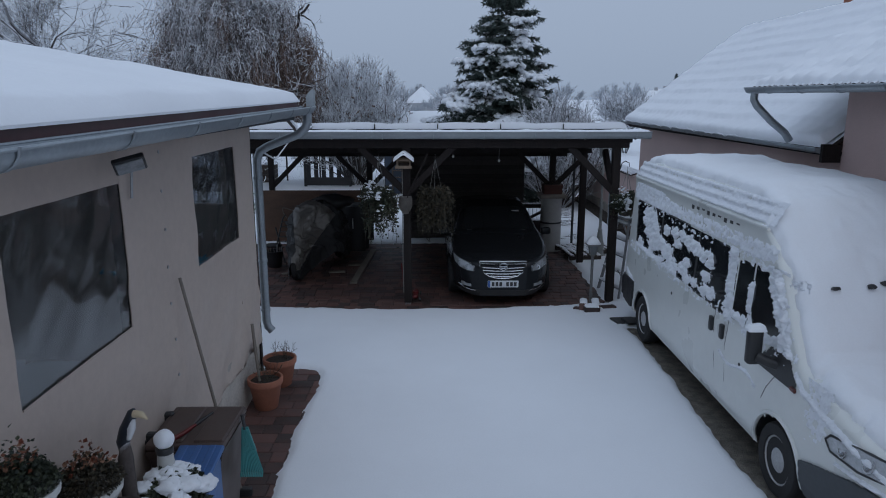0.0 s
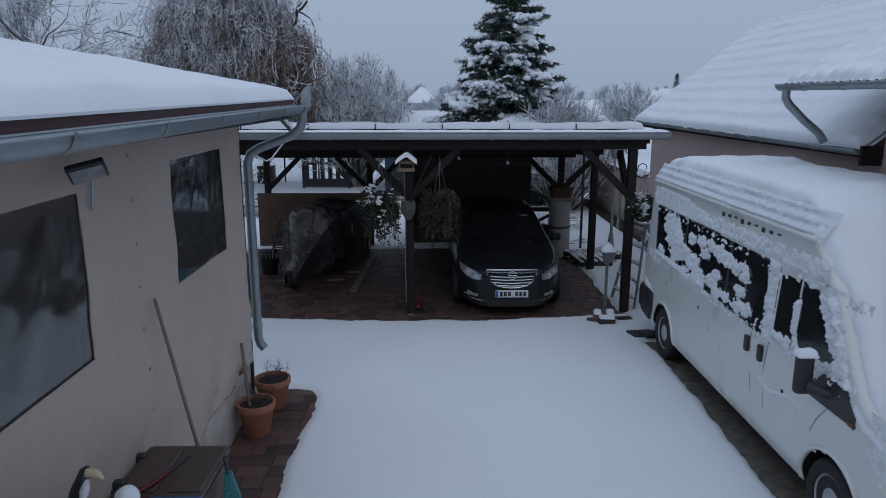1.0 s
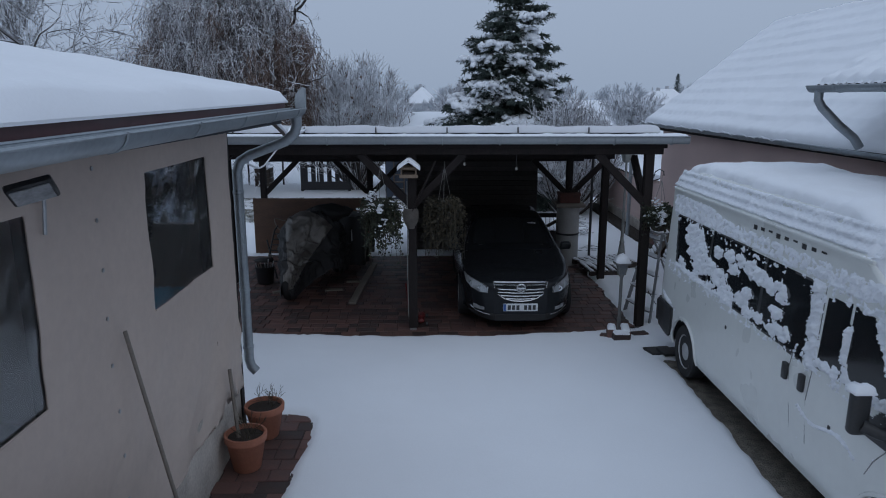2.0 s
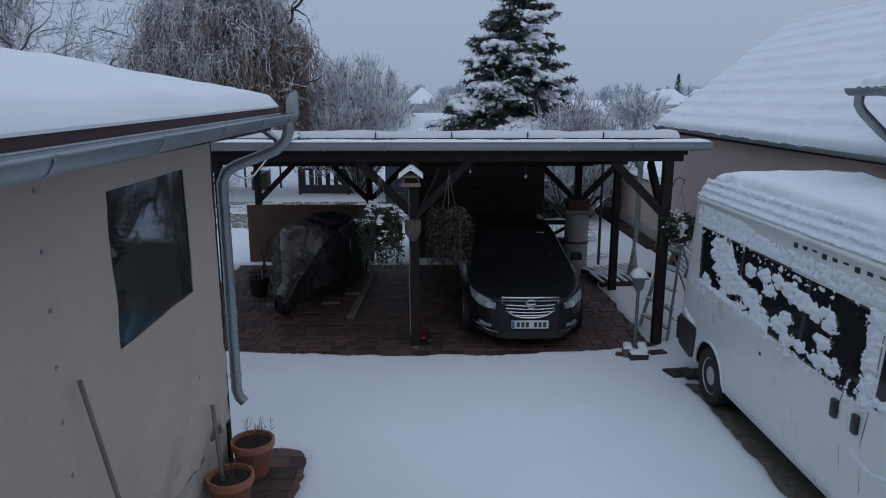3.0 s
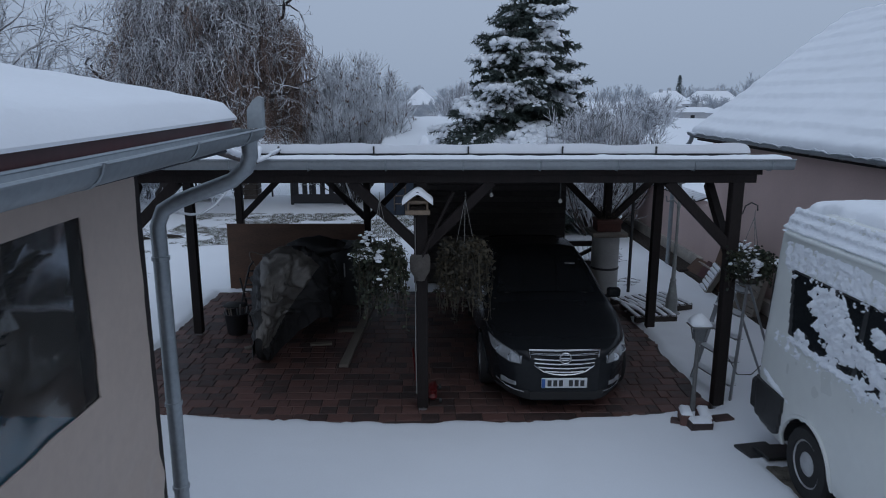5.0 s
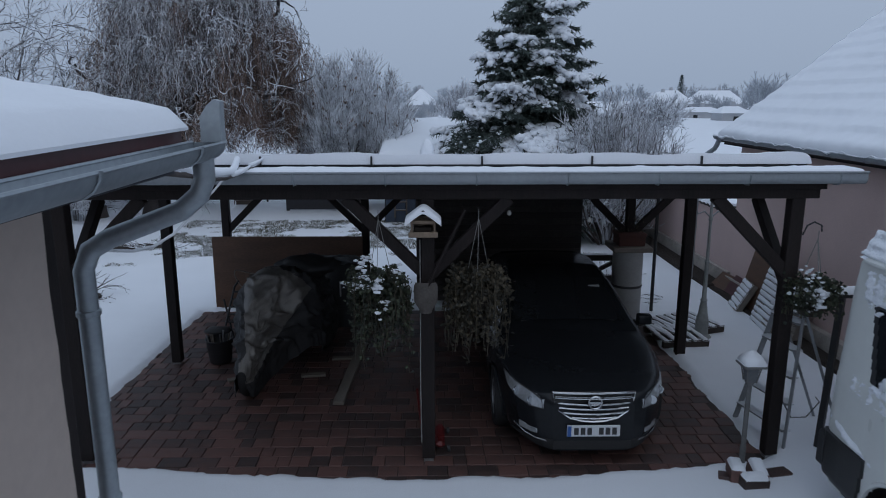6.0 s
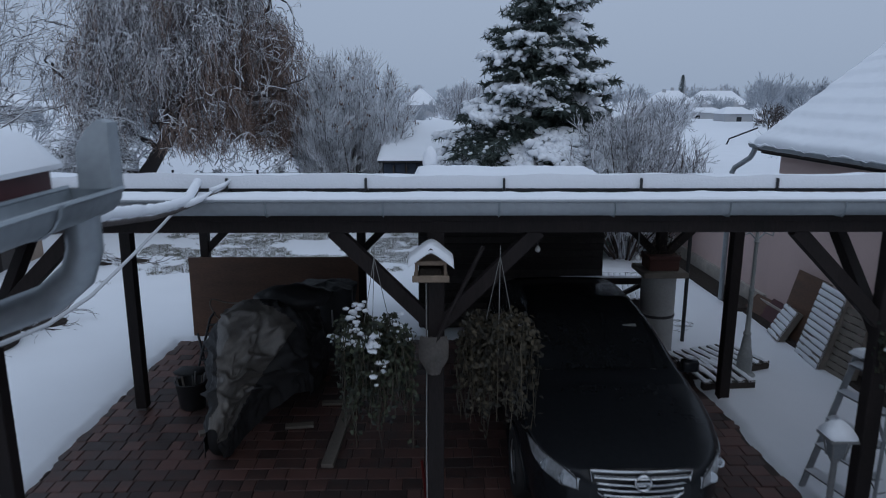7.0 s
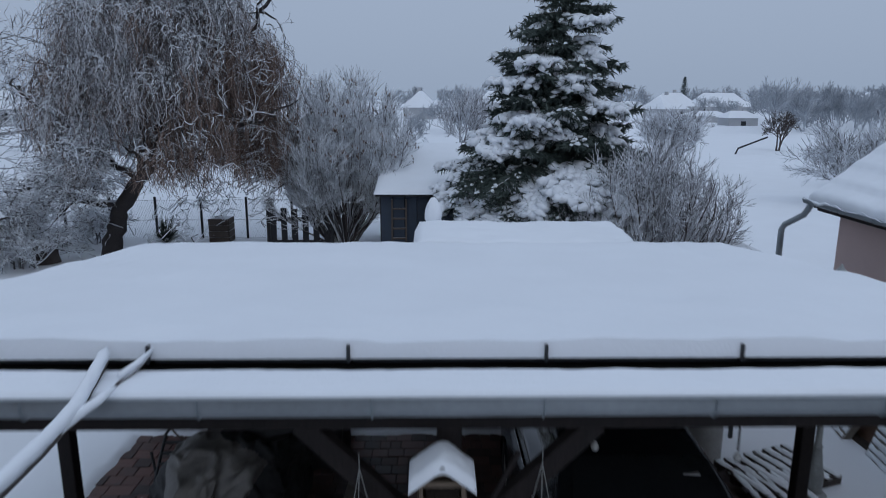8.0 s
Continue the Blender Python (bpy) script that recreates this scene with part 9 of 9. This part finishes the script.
build_bin()
bb = thing("blue_box", (-1.72, 4.06, 0.0), "blue plastic storage box with a ribbed lid", "storage box")
part("box", boxes((-1.78, -1.50, 3.86, 4.17, 0.0, 0.98), bevel=0.015), BLUE_PLASTIC, bb, world=True)
bm = bmesh.new()
bar(bm, (-1.64, 4.20, 1.045), (-1.64, 3.83, 0.99), 0.33, 0.04, 0.012)
part("lid", bm, BLUE_PLASTIC, bb, world=True)
for k in range(3):
    bm = bmesh.new()
    bar(bm, (-1.75 + 0.10 * k, 4.18, 1.065), (-1.75 + 0.10 * k, 3.85, 1.016), 0.04, 0.014, 0.004)
    part("rib", bm, BLUE_PLASTIC, bb, world=True)
rk = thing("leaf_rake", (-1.44, 4.62, 0.55), "teal plastic fan rake standing against the bin", "rake")
for k in range(13):
    f = (k - 6) / 6
    bm = bmesh.new()
    tube(bm, [(-1.45 + 0.02 * f, 4.62, 0.96), (-1.43 + 0.05 * f, 4.62, 0.80), (-1.41 + 0.085 * f, 4.61, 0.60), (-1.41 + 0.085 * f, 4.58, 0.57)], 0.007, 5)
    part("tine", bm, TEAL_PLASTIC, rk, world=True)
bm = bmesh.new()
vs = [bm.verts.new((x, 4.628 + dy, z)) for dy in (-0.008, 0.008) for x, z in ((-1.475, 0.98), (-1.425, 0.98), (-1.37, 0.78), (-1.49, 0.78))]
for q in ((3, 2, 1, 0), (4, 5, 6, 7), (0, 1, 5, 4), (1, 2, 6, 5), (2, 3, 7, 6), (3, 0, 4, 7)):
    bm.faces.new([vs[k] for k in q])
part("web", bm, TEAL_PLASTIC, rk, world=True)
bm = bmesh.new()
tube(bm, [(-1.45, 4.63, 0.96), (-1.47, 4.64, 1.08)], 0.014, 8)
part("socket", bm, BLACK_PLASTIC, rk, world=True)
tool = thing("hand_shears", (-1.78, 4.28, 1.06), "red and black hand shears lying by the bin lid", "shears")
bm = bmesh.new()
tube(bm, [(-1.90, 4.22, 1.07), (-1.80, 4.32, 1.10), (-1.74, 4.38, 1.13)], [0.02, 0.018, 0.012], 7)
part("handle", bm, RED_PAINT, tool, smooth=60, world=True)
bm = bmesh.new()
tube(bm, [(-1.74, 4.38, 1.13), (-1.64, 4.48, 1.18)], [0.016, 0.010], 7)
part("grip", bm, BLACK_PLASTIC, tool, smooth=60, world=True)


def build_toucan():
    """A garden ornament in one mesh, three colours, on its foot."""
    x, y, z = -1.80, 3.42, 1.46
    pieces = [([(x - 0.055, y + 0.03, z - 0.05), (x - 0.03, y + 0.01, z + 0.04), (x, y, z + 0.12), (x + 0.03, y, z + 0.19), (x + 0.05, y, z + 0.235), (x + 0.06, y, z + 0.258)], [0.012, 0.040, 0.042, 0.034, 0.030, 0.010]),
              ([(x + 0.06, y - 0.01, z + 0.232), (x + 0.11, y - 0.015, z + 0.228), (x + 0.145, y - 0.02, z + 0.20)], [0.024, 0.021, 0.007]),
              ([(x + 0.02, y - 0.02, z + 0.07), (x + 0.042, y - 0.02, z + 0.14), (x + 0.058, y - 0.015, z + 0.20)], [0.014, 0.025, 0.012]),
              ([(x - 0.01, y, 0.0), (x - 0.02, y, z - 0.06), (x - 0.01, y, z + 0.06)], [0.05, 0.045, 0.02])]
    bm = bmesh.new()
    for k, (pts, rad) in enumerate(pieces):
        old = set(bm.faces)
        tube(bm, pts, rad, 12)
        for f in bm.faces:
            if f not in old:
                f.material_index = k
    me = finish(bm, "toucan_ornament", mat("ornament_glaze", (0.02, 0.025, 0.035), 0.35, var=0.2, bump=0.0), smooth=80)
    me.materials.append(mat("cream_glaze", (0.55, 0.45, 0.30), 0.4, var=0.1, bump=0.0))
    me.materials.append(mat("white_glaze", (0.6, 0.62, 0.64), 0.4, var=0.1, bump=0.0))
    me.materials.append(BARK)
    solo("toucan_ornament", me, None, "glazed dark bird garden ornament with a pale beak on a stump", "ornament")


build_toucan()
po = thing("urn_ornament", (-1.70, 3.70, 1.07), "small cream lantern ornament topped with a ball of snow", "ornament")
bm = bmesh.new()
lathe(bm, [(0.05, 0.0), (0.055, 0.12), (0.05, 0.20), (0.052, 0.21), (0.05, 0.25)], 16)
part("body", bm, WHITE_POT, po, smooth=50)
bm = bmesh.new()
lathe(bm, [(0.053, 0.205), (0.056, 0.21), (0.056, 0.245), (0.052, 0.25)], 16)
part("band", bm, BLACK_PLASTIC, po, smooth=50)
bm = bmesh.new()
blob(bm, (0, 0, 0.30), 0.065, 0.065, 0.065, 3.0, 0.06, 3)
part("snow_ball", bm, SNOW, po, "ball of snow", smooth=170)


def snowy_bush():
    b = thing("box_bush", (-1.62, 3.58, 0.69), "low evergreen bush buried in clumps of snow", "shrub")
    rng = random.Random(14)
    spots = []
    for k in range(2600):
        d = Vector((rng.gauss(0, 1), rng.gauss(0, 1), rng.gauss(0.3, 1))).normalized() * rng.uniform(0.5, 1.0)
        spots.append(Vector((0.20 * d.x, 0.24 * d.y, 0.34 + 0.17 * d.z)))
    bs_ = bmesh.new()
    for k in range(34):
        a, e = rng.uniform(0, 6.283), rng.uniform(0.3, 1.5)
        s = rng.uniform(0.022, 0.052)
        blob(bs_, (0.24 * math.cos(a) * math.cos(e), 0.27 * math.sin(a) * math.cos(e), 0.33 + 0.16 * math.sin(e)), s * rng.uniform(1.1, 1.9), s * rng.uniform(1.1, 1.7), s * 0.8, rng.uniform(0, 90), 0.45, 3, 1.7)
    part("foliage", leaf_cloud("foliage", LEAF_GREEN, spots, 0.045, 2), LEAF_GREEN, b)
    part("leaf_snow", bs_, SNOW, b, "clumps of snow", smooth=170)["kind"] = "stuff"
    bm = bmesh.new()
    lathe(bm, [(0.13, -0.69), (0.15, -0.67), (0.18, 0.14), (0.19, 0.17), (0.17, 0.17)], 20)
    part("tall_pot", bm, WHITE_POT, b, smooth=50)
    V, F = [], []
    for k in range(10):
        grow(V, F, rng, Vector((rng.gauss(0, 0.05), rng.gauss(0, 0.05), 0)), Vector((rng.gauss(0, 0.4), rng.gauss(0, 0.4), 1)), 0.2, 0.01, 2, 0.6, 0.1, 2)
    part("stem_tangle", raw("stem_tangle", V, F, BARK), BARK, b)["kind"] = "stuff"


snowy_bush()

# ---- paving, piece by piece ----
floor_c = tagged(new("carport_floor", finish(boxes((-4.4, 3.15, 10.6, 17.4, -0.08, -0.012)), "carport_floor", SAND)), "red-brown concrete paving under the carport", "paving", kind="structure")
path_b = tagged(new("brick_path", finish(boxes((-2.12, -1.30, 2.0, 8.4, -0.08, -0.012)), "brick_path", SAND)), "damp red paving strip along the tarpaulin wall", "paving", kind="structure")
PLACED[floor_c] = Matrix.Identity(4)
PLACED[path_b] = Matrix.Identity(4)
STONES = {}


def stone(w, d, material):
    """A paving stone's mesh, shared by all of that size."""
    key = (round(w, 3), round(d, 3), material.name)
    if key not in STONES:
        b = 0.006
        V = [(sx * (w / 2), sy * (d / 2), -0.05) for sx, sy in ((-1, -1), (1, -1), (1, 1), (-1, 1))]
        V += [(sx * (w / 2), sy * (d / 2), -b) for sx, sy in ((-1, -1), (1, -1), (1, 1), (-1, 1))]
        V += [(sx * (w / 2 - b), sy * (d / 2 - b), 0) for sx, sy in ((-1, -1), (1, -1), (1, 1), (-1, 1))]
        F = [(8, 9, 10, 11)] + [(k, (k + 1) % 4, 4 + (k + 1) % 4, 4 + k) for k in range(4)] + [(4 + k, 4 + (k + 1) % 4, 8 + (k + 1) % 4, 8 + k) for k in range(4)]
        STONES[key] = raw("paver", V, F, material)
    return STONES[key]


def lay(parent, x0, x1, y0, y1, row, sizes, seed, limit, material, joined_material):
    """Courses of mixed pavers; those past the limit in y are joined."""
    rng = random.Random(seed)
    V, F = [], []
    y, n = y0, 0
    while y < y1 - 0.02:
        x = x0 - rng.uniform(0, 0.1)
        while x < x1:
            w = rng.choice(sizes)
            cx, cy = x + w / 2, y + row / 2
            z = rng.uniform(-0.004, 0.003)
            if x + w < x1 + 0.08:
                if cy < limit and n < 300:
                    ob = new("paver", stone(w - 0.007, row - 0.007, material))
                    ob.parent = parent
                    ob.matrix_basis = pose(cx, cy, z, rng.gauss(0, 0.35), rng.gauss(0, 0.35), rng.gauss(0, 0.3))
                    n += 1
                else:
                    me = stone(w - 0.007, row - 0.007, material)
                    k = len(V)
                    V += [(v.co.x + cx, v.co.y + cy, v.co.z + z) for v in me.vertices]
                    F += [tuple(i + k for i in p.vertices) for p in me.polygons]
            x += w
        y += row
    if V:
        part("pavers_joined", raw("pavers_joined", V, F, joined_material), joined_material, parent, "red-brown pavers")["kind"] = "stuff"


lay(floor_c, -4.4, 3.12, 10.6, 17.35, 0.20, (0.20, 0.20, 0.30, 0.135), 5, 12.3, PAVER, PAVER_JOINED)
lay(path_b, -2.1, -1.32, 2.0, 8.4, 0.2, (0.2, 0.2, 0.3, 0.15), 6, 9.0, PAVER, PAVER_JOINED)
